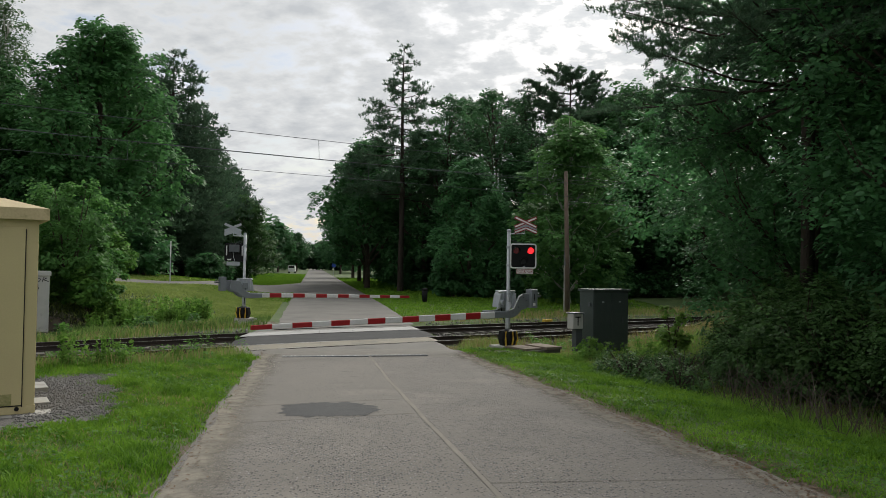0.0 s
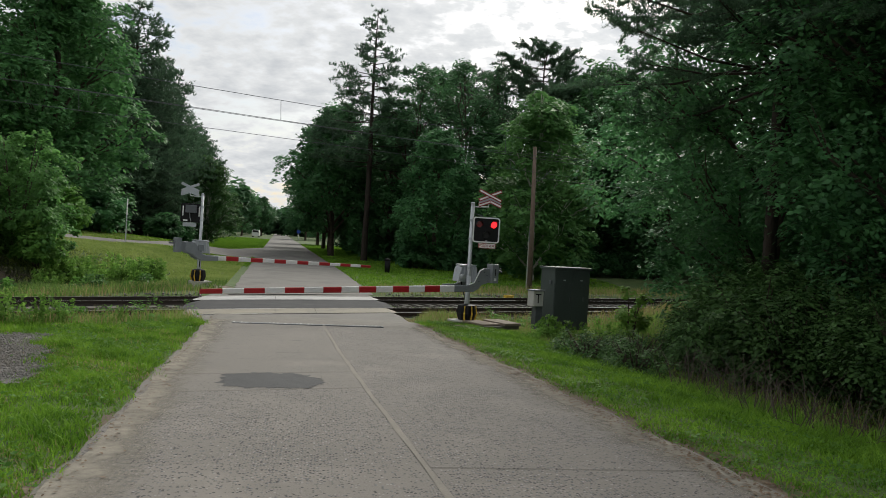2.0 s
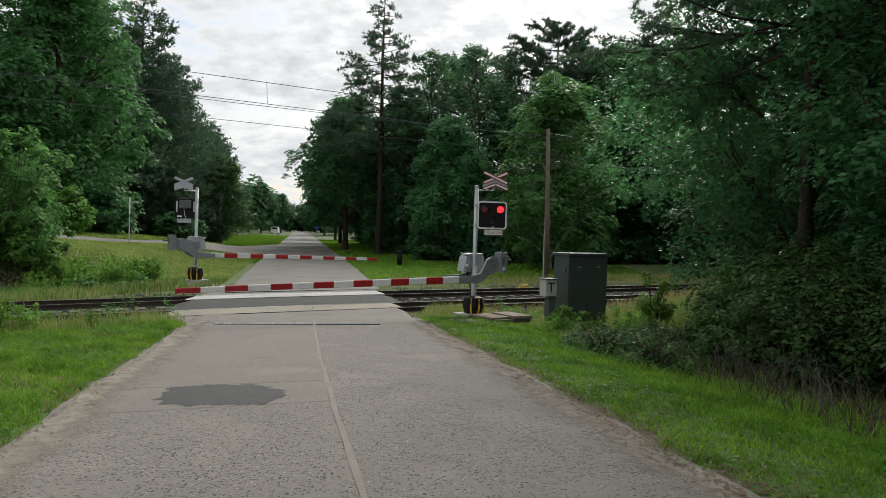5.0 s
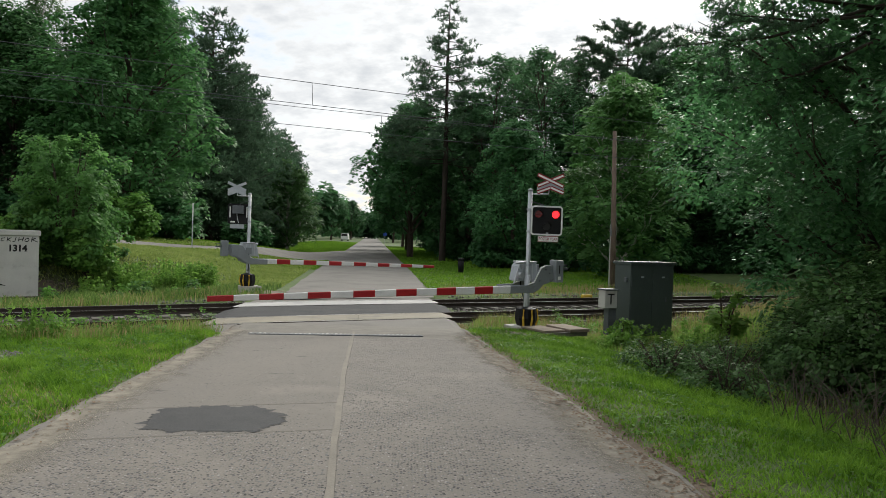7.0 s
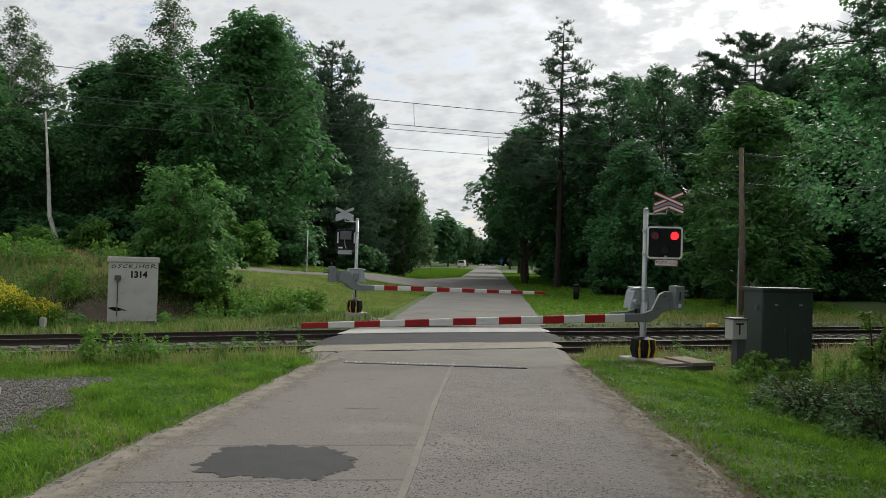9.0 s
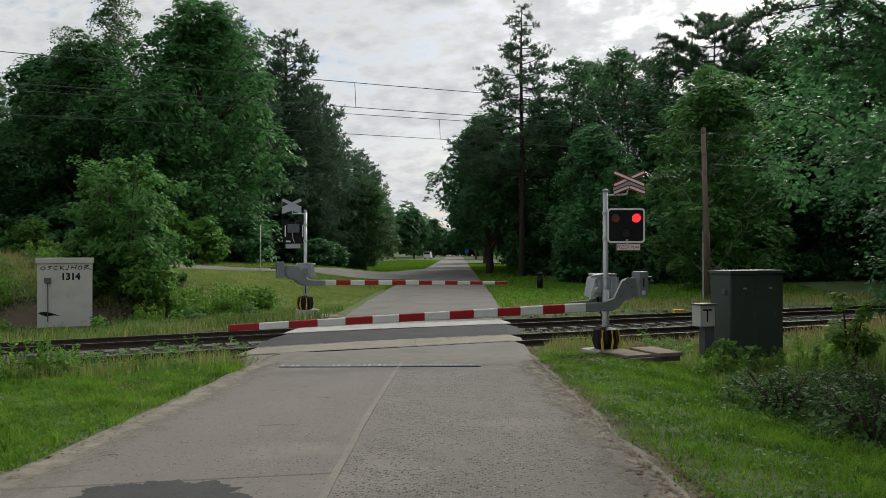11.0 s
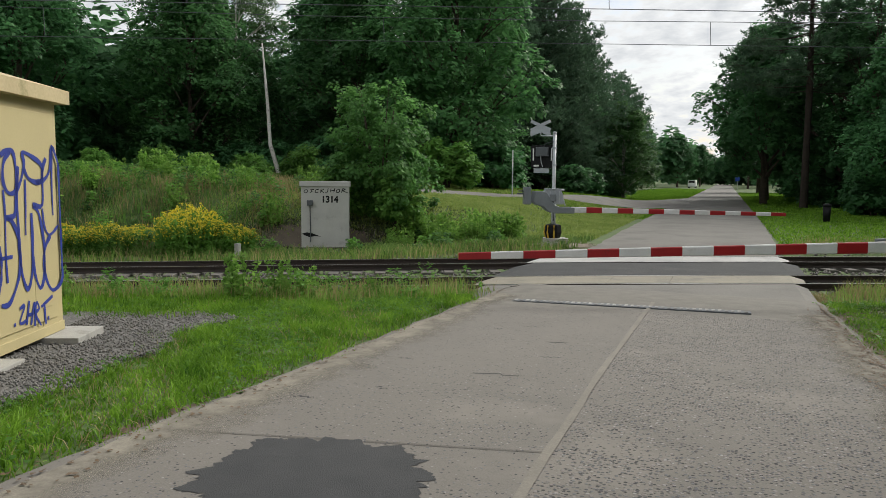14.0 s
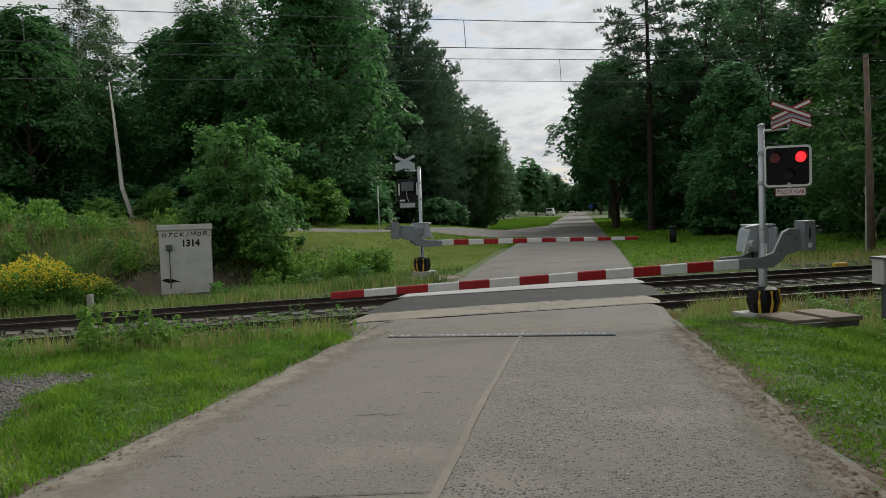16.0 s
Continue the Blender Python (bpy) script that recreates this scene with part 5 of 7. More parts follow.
ring2 = [bm.verts.new(p) for p in ((-HW + 0.45, 0.5, zt + 0.34), (-0.45, 0.5, zt + 0.34), (-0.45, HB - 0.5, zt + 0.34), (-HW + 0.45, HB - 0.5, zt + 0.34))]
bm.faces.new(ring0[::-1]); bm.faces.new(ring2)
for a, b in ((ring0, ring1), (ring1, ring2)):
    for k in range(4):
        bm.faces.new((a[k], a[(k + 1) % 4], b[(k + 1) % 4], b[k]))
part("roof", bm, M_HUTROOF, hut, "cream hipped roof with mossy rim")
# door leaf, corner posts and seams
part("door", bbox(-2.35, -0.17, -0.018, 0.004, 0.13, 2.74, 0.006), M_HUT, hut, "cream sheet door on the shaded side")
part("door_gap", bbox(-0.172, -0.160, -0.020, 0.0, 0.10, 2.72), M_BLACK, hut)
part("door_gap", bbox(-2.36, -0.16, -0.020, 0.0, 0.115, 0.128), M_BLACK, hut)
part("vent_cap", tube(bmesh.new(), [(-0.23, 0.0, 0.075), (-0.23, -0.03, 0.075)], [0.035, 0.03], 12), M_BLACK, hut)
part("algae_streak", bbox(-2.3, -0.3, -0.0215, -0.0185, 0.135, 0.30), M_MOSS, hut, "greenish algae along the door's foot")
dp = part("door_panel", bbox(-0.004, 0.016, 0.16, HB - 0.17, 0.20, 2.72, 0.006), M_HUT, hut, "cream panel with blue graffiti")
part("vent_grille", bbox(0.014, 0.020, HB - 0.72, HB - 0.3, 0.36, 0.80, 0.004), M_HUT, hut)


def stroke(pts, r, parent):
    """A flat painted stroke on the wall plane x = const (y, z points)."""
    bm = bmesh.new()
    ctl = [Vector((0.0, a, b)) for a, b in pts]
    P = []
    for i in range(len(ctl) - 1):
        p = [ctl[min(max(i + j, 0), len(ctl) - 1)] for j in (-1, 0, 1, 2)]
        for t in (0.0, 0.25, 0.5, 0.75):
            P.append(0.5 * (2 * p[1] + (p[2] - p[0]) * t + (2 * p[0] - 5 * p[1] + 4 * p[2] - p[3]) * t * t + (3 * p[1] - p[0] - 3 * p[2] + p[3]) * t ** 3))
    P.append(ctl[-1])
    L_, R_ = [], []
    for i, p in enumerate(P):
        d = (P[min(i + 1, len(P) - 1)] - P[max(i - 1, 0)]).normalized()
        n_ = Vector((0, -d.z, d.y)) * r * (1.0 + 0.25 * math.sin(i * 0.7))
        L_.append(bm.verts.new(p + n_ + Vector((0.023, 0, 0)))); R_.append(bm.verts.new(p - n_ + Vector((0.023, 0, 0))))
    for i in range(len(P) - 1):
        bm.faces.new((R_[i], R_[i + 1], L_[i + 1], L_[i]))
    part("graffiti_stroke", bm, M_BLUE, parent)


def arc(cy, cz, ry, rz, a0, a1, n=18):
    return [(cy + ry * math.cos(radians(a0 + (a1 - a0) * k / n)), cz + rz * math.sin(radians(a0 + (a1 - a0) * k / n))) for k in range(n + 1)]


# looping letters of the tag, and the small signature under it
stroke([(1.68, 2.18), (1.77, 2.23), (1.88, 2.25), (1.96, 2.2), (1.99, 2.05), (2.0, 1.92), (1.96, 1.71), (1.92, 1.52), (1.71, 1.5), (1.85, 1.46), (1.97, 1.29), (2.0, 1.1), (1.98, 0.87), (1.85, 0.66), (1.71, 0.54), (1.56, 0.55)], 0.027, dp)
stroke([(1.88, 2.23), (1.76, 2.14), (1.71, 2.01), (1.72, 1.87), (1.82, 1.77), (1.97, 1.79), (2.1, 1.92), (2.18, 2.1), (2.15, 2.23), (2.36, 2.19), (2.59, 2.09), (2.58, 1.91), (2.43, 1.89), (2.26, 1.94), (2.16, 2.06)], 0.027, dp)
stroke([(1.7, 1.81), (1.72, 1.54), (1.7, 1.09), (1.71, 0.78)], 0.018, dp)
stroke([(1.58, 1.06), (1.84, 1.06)], 0.018, dp)
stroke([(2.19, 1.92), (2.17, 1.56), (2.15, 1.28)], 0.018, dp)
stroke([(2.04, 2.07), (1.99, 1.8), (1.99, 1.48), (2.0, 1.08), (2.04, 0.82), (2.14, 0.65), (2.25, 0.79), (2.3, 1.15), (2.3, 1.53)], 0.027, dp)
stroke([(2.71, 2.18), (2.61, 2.01), (2.58, 1.62), (2.35, 1.62), (2.47, 1.53), (2.55, 1.3), (2.58, 1.05), (2.55, 0.75), (2.44, 0.62), (2.33, 0.8), (2.29, 1.05)], 0.027, dp)
stroke([(2.43, 1.89), (2.63, 1.91), (2.8, 2.04), (2.88, 2.32), (3.03, 2.11), (3.03, 2.08), (3.03, 1.73), (3.03, 1.15)], 0.027, dp)
stroke([(2.88, 2.32), (2.84, 1.86), (2.84, 1.48)], 0.018, dp)
stroke([(2.57, 1.57), (2.61, 1.35), (2.73, 1.24), (2.93, 1.32), (2.96, 1.35)], 0.018, dp)
stroke([(3.03, 1.4), (3.02, 1.4), (3.03, 1.32), (3.03, 1.18), (3.03, 0.89), (3.01, 0.64), (2.75, 0.55), (2.58, 0.75), (2.57, 1.0), (2.64, 1.14), (2.75, 1.23)], 0.027, dp)
stroke([(1.94, 0.45), (2.05, 0.47), (1.93, 0.29), (2.07, 0.29)], 0.018, dp)
stroke([(2.16, 0.51), (2.08, 0.24)], 0.018, dp)
stroke([(2.12, 0.35), (2.24, 0.34)], 0.018, dp)
stroke([(2.28, 0.48), (2.18, 0.22)], 0.018, dp)
stroke([(2.27, 0.19), (2.32, 0.46), (2.39, 0.38), (2.3, 0.33), (2.42, 0.17)], 0.018, dp)
stroke([(2.44, 0.39), (2.74, 0.48)], 0.018, dp)
stroke([(2.52, 0.43), (2.54, 0.16)], 0.018, dp)
stroke([(1.82, 0.31), (1.82, 0.27)], 0.018, dp)
stroke([(2.61, 0.25), (2.61, 0.2)], 0.018, dp)
for cy, w in ((0.45, 0.22), (0.95, 0.2), (1.4, 0.2)):
    stroke(arc(cy, 1.02, w, 0.42, 150, 385), 0.02, dp)
    stroke([(cy - w, 1.2), (cy - w + 0.02, 1.6), (cy - w - 0.01, 2.05)], 0.022, dp)
    stroke(arc(cy, 1.86, w * 0.85, 0.28, 200, 20), 0.024, dp)
    stroke([(cy + w * 0.8, 1.95), (cy + w * 0.85, 1.6), (cy + w * 0.5, 1.42), (cy + w * 0.9, 1.3)], 0.024, dp)
for x0, x1, y0, y1, z0, z1 in ((-0.5, 0.42, HB - 0.55, HB + 0.22, -0.14, -0.005), (-0.5, 0.30, 0.9, 1.45, -0.2, -0.005), (-HW, 0.24, -0.2, 0.25, -0.22, -0.005)):
    ob = part("concrete_beam", bbox(x0, x1, y0, y1, z0, z1, 0.012), M_CONC, None)
    ob.matrix_world = hut.matrix_world
    tagged(ob, "pale concrete beam under the relay hut", "beam", "beams under the hut")

# gravel around the hut: a strip along its wall, ragged towards the lawn
def pad_edge(v):
    return np.interp(v, [-1.5, 0.2, 1.4, 2.9, 4.2, 5.4], [0.95, 1.15, 1.5, 1.45, 1.8, 1.7]) + 0.14 * np.sin(2.9 * v + 1) + 0.08 * np.sin(7.3 * v)


fading(M_GRAVEL, 2.6, 0.38, 0.22)
pv, pc, pf = [], [], []
for i, v_ in enumerate(np.arange(-1.2, 5.61, 0.2)):
    e_ = float(pad_edge(v_))
    end = float(smooth01(5.6, 4.6, v_))
    for k, (u_, c_) in enumerate(((-2.9, 1.0), (-1.2, 1.0), (0.0, 1.0), (e_ - 0.55, 0.95), (e_ - 0.2, 0.6), (e_ + 0.2, 0.0))):
        w_ = hut.matrix_world @ Vector((u_, v_, 0))
        pv.append((w_.x, w_.y, float(ground_z(w_.x, w_.y)) + (0.035 if k < 5 else 0.02))); pc.append(c_ * end)
    if i:
        for k in range(5):
            q_ = 6 * (i - 1) + k
            pf.append((q_, q_ + 1, q_ + 7, q_ + 6))
tagged(part("gravel_pad", cover(mesh_of("gravel_pad", pv, pf, M_GRAVEL), pc), None, None), "grey gravel pad around the hut", "gravel", kind="structure")


# ---- concrete cabinet by the far track ----
M_CAB = material("whitewashed_concrete", (0.52, 0.51, 0.48), (0.42, 0.41, 0.39), 0.85, 0.5, 0.015, 0.25, stain=((0.26, 0.25, 0.23), 0.45, 0.58, 0.5))
cab = thing("concrete_cabinet", Matrix.Translation((-14.25, 11.02, -0.55)) @ Matrix.Rotation(radians(29), 4, "Z"), "weathered pale concrete trackside cabinet with painted digits", "cabinet")
part("body", bbox(0, 1.77, 0, 0.75, 0, 2.36, 0.02), M_CAB, cab)
part("cap", bbox(-0.05, 1.82, -0.05, 0.8, 2.36, 2.56, 0.025), M_CAB, cab)
lettering("digits", "1314", 0.33, Matrix.Translation((1.06, -0.004, 1.88)) @ Matrix.Rotation(radians(90), 4, "X") @ Matrix.Diagonal((0.95, 1, 1, 1)), M_BLACK, cab, 0.003, 0.014)
part("junction_box", bbox(0.22, 0.44, -0.12, -0.002, 1.66, 1.86, 0.02), M_DGREY, cab)
part("conduit", tube(bmesh.new(), [(0.33, -0.05, 1.66), (0.34, -0.05, 0.9), (0.33, -0.05, 0.3)], [0.02] * 3, 8), M_DGREY, cab)
part("dark_blotch", prism(bmesh.new(), [(0.02, 0.62), (0.2, 0.66), (0.42, 0.62), (0.72, 0.5), (0.5, 0.52), (0.3, 0.48), (0.1, 0.56)], -0.006, -0.002), M_BLACK, cab)
# scrawled letters under the cap
SCRAWL = ([(0.10, 0.12), (0.02, 0.10), (0.0, 0.03), (0.08, 0.0), (0.13, 0.06), (0.10, 0.12)], [(0.15, 0.13), (0.04, 0.12), (0.10, 0.06), (0.02, 0.0)],
          [(0.14, 0.14), (0.03, 0.11), (0.02, 0.02), (0.12, 0.02)], [(0.04, 0.15), (0.02, 0.0), (0.03, 0.07), (0.14, 0.15), (0.04, 0.07), (0.13, 0.01)],
          [(0.10, 0.17), (0.07, 0.02), (0.0, 0.0)], [(0.02, 0.16), (0.0, 0.02), (0.01, 0.08), (0.12, 0.10), (0.15, 0.18), (0.11, 0.02)],
          [(0.11, 0.14), (0.03, 0.11), (0.01, 0.03), (0.09, 0.01), (0.13, 0.08), (0.11, 0.14)], [(0.02, 0.0), (0.05, 0.16), (0.15, 0.14), (0.05, 0.08), (0.18, 0.02), (0.22, 0.0)])
for k, pts in enumerate(SCRAWL):
    bm = bmesh.new()
    for i_, (b0, b1) in enumerate(zip(pts, pts[1:])):
        bar2(bm, 0.11 + 0.195 * k + b0[0] * 1.15, 2.13 + b0[1], 0.11 + 0.195 * k + b1[0] * 1.15, 2.13 + b1[1], 0.026, -0.0055 - 0.0004 * i_, -0.002)
    part("scrawl", bm, M_BLACK, cab)

# ---- grey cabinet, telephone box, pit cover on the near side ----
M_GCAB = material("grey_green_cabinet_paint", (0.066, 0.082, 0.078), (0.050, 0.064, 0.060), 0.55, 0.7, 0.03, 0.05, stain=((0.13, 0.14, 0.13), 0.6, 0.6, 0.4))
gc_m = Matrix.Translation((7.30, 3.48, -0.28)) @ Matrix.Rotation(TRK, 4, "Z")
gcab = thing("equipment_cabinet", gc_m, "dark grey-green steel equipment cabinet standing in weeds", "cabinet")
part("body", bbox(0, 1.60, 0, 0.64, 0.0, 1.98, 0.015), M_GCAB, gcab)
part("lid", bbox(-0.04, 1.66, -0.05, 0.70, 1.98, 2.06, 0.015), M_GCAB, gcab)
for x0, x1 in ((0.03, 0.785), (0.80, 1.57)):
    d_ = part("door", bbox(x0, x1, -0.018, 0.0, 0.08, 1.93, 0.006), M_GCAB, gcab)
    part("handle", bbox(x1 - 0.1 if x0 < 0.5 else x0 + 0.5, (x1 - 0.1 if x0 < 0.5 else x0 + 0.5) + 0.03, -0.045, -0.016, 0.95, 1.08, 0.006), M_DGREY, d_)
    part("lock", bbox(x0 + 0.34, x0 + 0.44, -0.03, -0.016, 1.62, 1.66, 0.004), M_GREYP, d_)
part("side_lock", bbox(-0.06, 0.0, 0.1, 0.2, 1.50, 1.62, 0.01), M_DGREY, gcab)
tb = thing("telephone_box", Matrix.Translation((6.50, 3.0, -0.2)) @ Matrix.Rotation(TRK * 0.9, 4, "Z"), "pale grey lineside telephone box on a dark post", "telephone box")
part("case", bbox(0, 0.40, 0, 0.30, 0.72, 1.20, 0.015), M_CAB, tb)
part("hood", bbox(-0.03, 0.44, -0.05, 0.34, 1.20, 1.24, 0.008), M_DGREY, tb)
part("stand", bbox(0.17, 0.42, 0.06, 0.26, 0.0, 0.72), M_DGREY, tb)
lettering("letter_t", "T", 0.42, Matrix.Translation((0.19, -0.004, 0.955)) @ Matrix.Rotation(radians(90), 4, "X") @ Matrix.Diagonal((0.95, 1, 1, 1)), M_BLACK, tb)
M_PLANK = material("weathered_concrete_lid", (0.25, 0.205, 0.155), (0.15, 0.122, 0.095), 0.9, 0.4, 0.02, 0.4)
pit = thing("cable_pit_cover", Matrix.Translation((4.75, 1.75, -0.14)) @ Matrix.Rotation(TRK, 4, "Z"), "flat weathered slabs covering a cable pit", "cover")
part("pit_frame", bbox(-0.05, 1.24, -0.05, 1.08, 0, 0.11, 0.015), M_SLEEPER, pit)
part("slab", bbox(-0.06, 0.58, 0.03, 1.06, 0.11, 0.165, 0.014, Matrix.Rotation(0.03, 4, "Z")), M_PLANK, pit)
part("slab", bbox(0.64, 1.26, -0.08, 1.0, 0.112, 0.195, 0.014, Matrix.Rotation(-0.025, 4, "Z")), M_PLANK, pit)

# ---- timber pole, bin, markers, far things ----
wp = thing("timber_pole", Matrix.Translation((11.5, 21.8, float(ground_z(11.5, 21.8)))), "leaning weathered timber line pole on a concrete stub", "pole")
part("shaft", tube(bmesh.new(), [(0.16, 0, -0.1), (0.08, 0, 3.8), (-0.03, 0, 8.1)], [0.155, 0.135, 0.10], 12), M_POLE, wp, smooth=True)
part("stub", bbox(0.0, 0.30, 0.14, 0.32, -0.2, 3.3, 0.02), M_CONC, wp)
part("strap", tube(bmesh.new(), [(0.09, 0.02, 2.7), (0.09, 0.02, 3.9)], [0.15, 0.145], 10), M_DGREY, wp)
part("bracket", tube(bmesh.new(), [(0, 0, 6.1), (0.5, 0, 6.3), (1.0, 0, 6.9)], [0.02, 0.02, 0.015], 6), M_DGREY, wp)
for z0, z1, ex in ((7.75, 7.6, 26), (6.3, 6.9, 22)):
    ob = part("line_cable", tube(bmesh.new(), [(11.5 + k * ex / 8, 21.8 + k * 0.8, z0 + (z1 - z0) * k / 8 - 0.02 * k * (8 - k)) for k in range(9)], [0.014] * 9, 5), M_DGREY, None)
    tagged(ob, "thin dark cable running from the timber pole", "cable", "pole cables")
bn = thing("litter_bin", Matrix.Translation((4.4, 32.0, float(ground_z(4.4, 32.0)))), "black cylindrical litter bin on the grass verge", "bin")
part("bin_body", tube(bmesh.new(), [(0, 0, 0.0), (0, 0, 0.82)], [0.17, 0.2], 14), M_BLACK, bn, smooth=True)
part("bin_lid", tube(bmesh.new(), [(0, 0, 0.82), (0, 0, 0.92), (0, 0, 0.97)], [0.215, 0.215, 0.12], 14), M_BLACK, bn, smooth=True)
st = thing("marker_post", Matrix.Translation((-14.7, 7.9, -0.75)), "short pale concrete marker post beside the track", "post")
part("post_body", bbox(-0.09, 0.09, -0.07, 0.07, 0, 0.66, 0.02), M_CONC, st)
sp = thing("snow_pole", Matrix.Translation((-12.0, 29, float(ground_z(-12.0, 29)))), "slender pale pole with a white top", "pole")
part("pole_shaft", tube(bmesh.new(), [(0, 0, -0.2), (0, 0, 1.7)], [0.035, 0.035], 8), M_GALV, sp)
part("pole_top", tube(bmesh.new(), [(0, 0, 1.7), (0, 0, 2.7)], [0.038, 0.038], 8), M_WHITE, sp)
yb = thing("yellow_block", Matrix.Translation((8.9, 15.6, -0.25)) @ Matrix.Rotation(TRK, 4, "Z"), "low yellow-painted block beside the far track", "block")
part("block", bbox(-0.25, 0.25, -0.1, 0.1, 0, 0.22, 0.03), M_YELLOW, yb)
bt = thing("dead_birch_trunk", Matrix.Translation((-31, 31.5, float(ground_z(-31, 31.5)))), "bare leaning white birch trunk before the wood", "tree")
part("trunk", tube(bmesh.new(), [(1.2, 0, -0.3), (0.35, 0, 2.2), (0.1, 0.1, 5.0), (-0.2, 0, 9.2)], [0.17, 0.14, 0.11, 0.05], 8), M_BIRCH, bt, smooth=True)
van = thing("parked_van", Matrix.Translation((-17.6, 188, float(ground_z(-17.6, 188)))), "small white van parked far off beside the road", "van")
bm = prism(bmesh.new(), [(-0.95, 0.35), (-0.95, 1.3), (-0.82, 2.0), (0.82, 2.0), (0.95, 1.3), (0.95, 0.35)], 0, 4.4)
bmesh.ops.bevel(bm, geom=list(bm.edges), offset=0.06, segments=2, affect="EDGES")
part("van_body", bm, M_WHITE, van)
part("windscreen", prism(bmesh.new(), [(-0.78, 1.3), (-0.70, 1.85), (0.70, 1.85), (0.78, 1.3)], -0.012, -0.004), M_LENS, van)
for x in (-0.8, 0.8):
    for y in (0.8, 3.5):
        part("wheel", tube(bmesh.new(), [(x - 0.1, y, 0.33), (x + 0.1, y, 0.33)], [0.33, 0.33], 14), M_BLACK, van)
sg = thing("road_sign", Matrix.Translation((-5.2, 150, 0)), "small blue road sign on a thin post", "sign")
part("sign_post", tube(bmesh.new(), [(0, 0, -0.1), (0, 0, 2.6)], [0.04, 0.04], 8), M_GALV, sg)
M_SIGNBLUE = material("blue_sign_face", (0.02, 0.07, 0.35), (0.02, 0.06, 0.3), 0.5, 0.3, 0.02, 0.0)
part("sign_face", bbox(-0.4, 0.4, -0.06, -0.03, 1.9, 2.7, 0.01), M_SIGNBLUE, sg)

# side road joining from the left, its mouth widening into the main road
SIDE_NEAR = ((-5.4, 46.5), (-7.6, 42.0), (-9.6, 34.5), (-12.6, 26.5), (-18.0, 22.5), (-26.0, 18.5))
SIDE_FAR = ((-7.2, 80.0), (-9.2, 68.0), (-10.5, 48.0), (-11.5, 37.5), (-13.9, 29.5), (-26.0, 23.5))


def on_line(line, k):
    """A smooth run through the line's points, k from 0 to 1."""
    u = k * (len(line) - 1)
    i = min(int(u), len(line) - 2)
    p = [Vector(line[min(max(i + j, 0), len(line) - 1)]) for j in (-1, 0, 1, 2)]
    t = u - i
    return 0.5 * (2 * p[1] + (p[2] - p[0]) * t + (2 * p[0] - 5 * p[1] + 4 * p[2] - p[3]) * t * t + (3 * p[1] - p[0] - 3 * p[2] + p[3]) * t ** 3)


def side(k):
    a_, b_ = on_line(SIDE_NEAR, k), on_line(SIDE_FAR, k)
    c_ = [a_ + (b_ - a_) * w for w in np.linspace(0, 1, 9)]
    return [(p.x, p.y, float(ground_z(p.x, p.y)) + 0.06) for p in c_]


sheet("side_road", list(np.linspace(0, 1, 60)), side, M_SMOOTH, "pale side road branching off between lawns", category="road")


def off_side(x, y):
    """True where the side road does not lie."""
    nx, ny = np.array(SIDE_NEAR).T; fx, fy = np.array(SIDE_FAR).T
    xn, xf = np.interp(y, ny[::-1], nx[::-1]), np.interp(y, fy[::-1], fx[::-1])
    xn = np.where(y > 46.5, -3.0, xn)
    return ~((x < xn + 0.1) & (x > xf - 0.1) & (y > 18.5) & (y < 92))


# ---- shrubs and weeds ----
sh = shrub("bright_shrub", 41, 5.2, 2.5, L_BUSH, "tall bright green shrub behind the concrete cabinet", 230, 60, 0.125, clump_r=0.40, stems=11)
stand(sh, [(-13.0, 14.8, 0.0, 0.86, 1.02)])
sh = shrub("low_shrub", 42, 3.2, 1.9, L_WEED, "round leafy shrub at the foot of the wood", 170, 40, 0.17, clump_r=0.4)
stand(sh, [(-12.0, 14.3, 4.0, 0.62), (-14.1, 14.2, 3.3, 0.6), (-23, 24, 1.0, 0.6), (-30, 20, 2.0, 0.52), (-36, 16, 3.0, 0.55), (-44, 13, 4.0, 0.6), (-17, 31, 5.0, 0.9), (-20, 26.5, 0.3, 0.45), (-25.5, 22, 1.7, 0.42), (-28, 21.5, 2.9, 0.38), (-33, 18.6, 3.9, 0.45), (-39.5, 15, 5.1, 0.5), (-23.4, 20.5, 4.4, 0.42), (-31.2, 17.0, 0.9, 0.4)], "shrubs at the wood edge")
sh = shrub("dark_shrub", 43, 2.1, 1.6, L_SHRUB, "dark thorny shrub in the hollow beside the verge", 270, 46, 0.066, clump_r=0.27, stems=24, skirt=False)
stand(sh, [(8.8, -3.8, 0.0, 0.75), (9.4, -6.0, 1.0, 0.95), (9.9, -8.7, 2.0, 0.95), (10.4, -1.4, 3.0, 0.75), (11.6, 0.4, 4.0, 0.75), (10.2, -3.4, 5.0, 1.2), (10.7, -6.4, 0.7, 1.1), (11.3, -10.0, 1.7, 1.2), (13.4, 2.4, 2.7, 1.0), (12.4, -1.4, 2.2, 1.15), (9.2, -2.8, 2.9, 0.7)], "dark shrubs beside the verge")
sh = shrub("low_bramble", 47, 0.8, 0.85, L_SHRUB, "low leafy bramble at the edge of the verge", 120, 30, 0.045, clump_r=0.18, stems=24)
stand(sh, [(6.0, -3.4, 0.0, 0.85), (6.5, -4.9, 1.0, 0.95), (6.9, -2.2, 2.0, 0.8), (7.6, -0.6, 4.0, 0.7), (7.7, -2.4, 5.0, 1.0), (6.3, -1.2, 1.6, 0.55), (8.6, 0.3, 2.6, 0.6)], "brambles along the verge")
sh = shrub("young_sapling", 44, 1.75, 0.5, L_WEEDL, "young light green sapling beside the shrubs", 46, 16, 0.11, clump_r=0.2, stems=4)
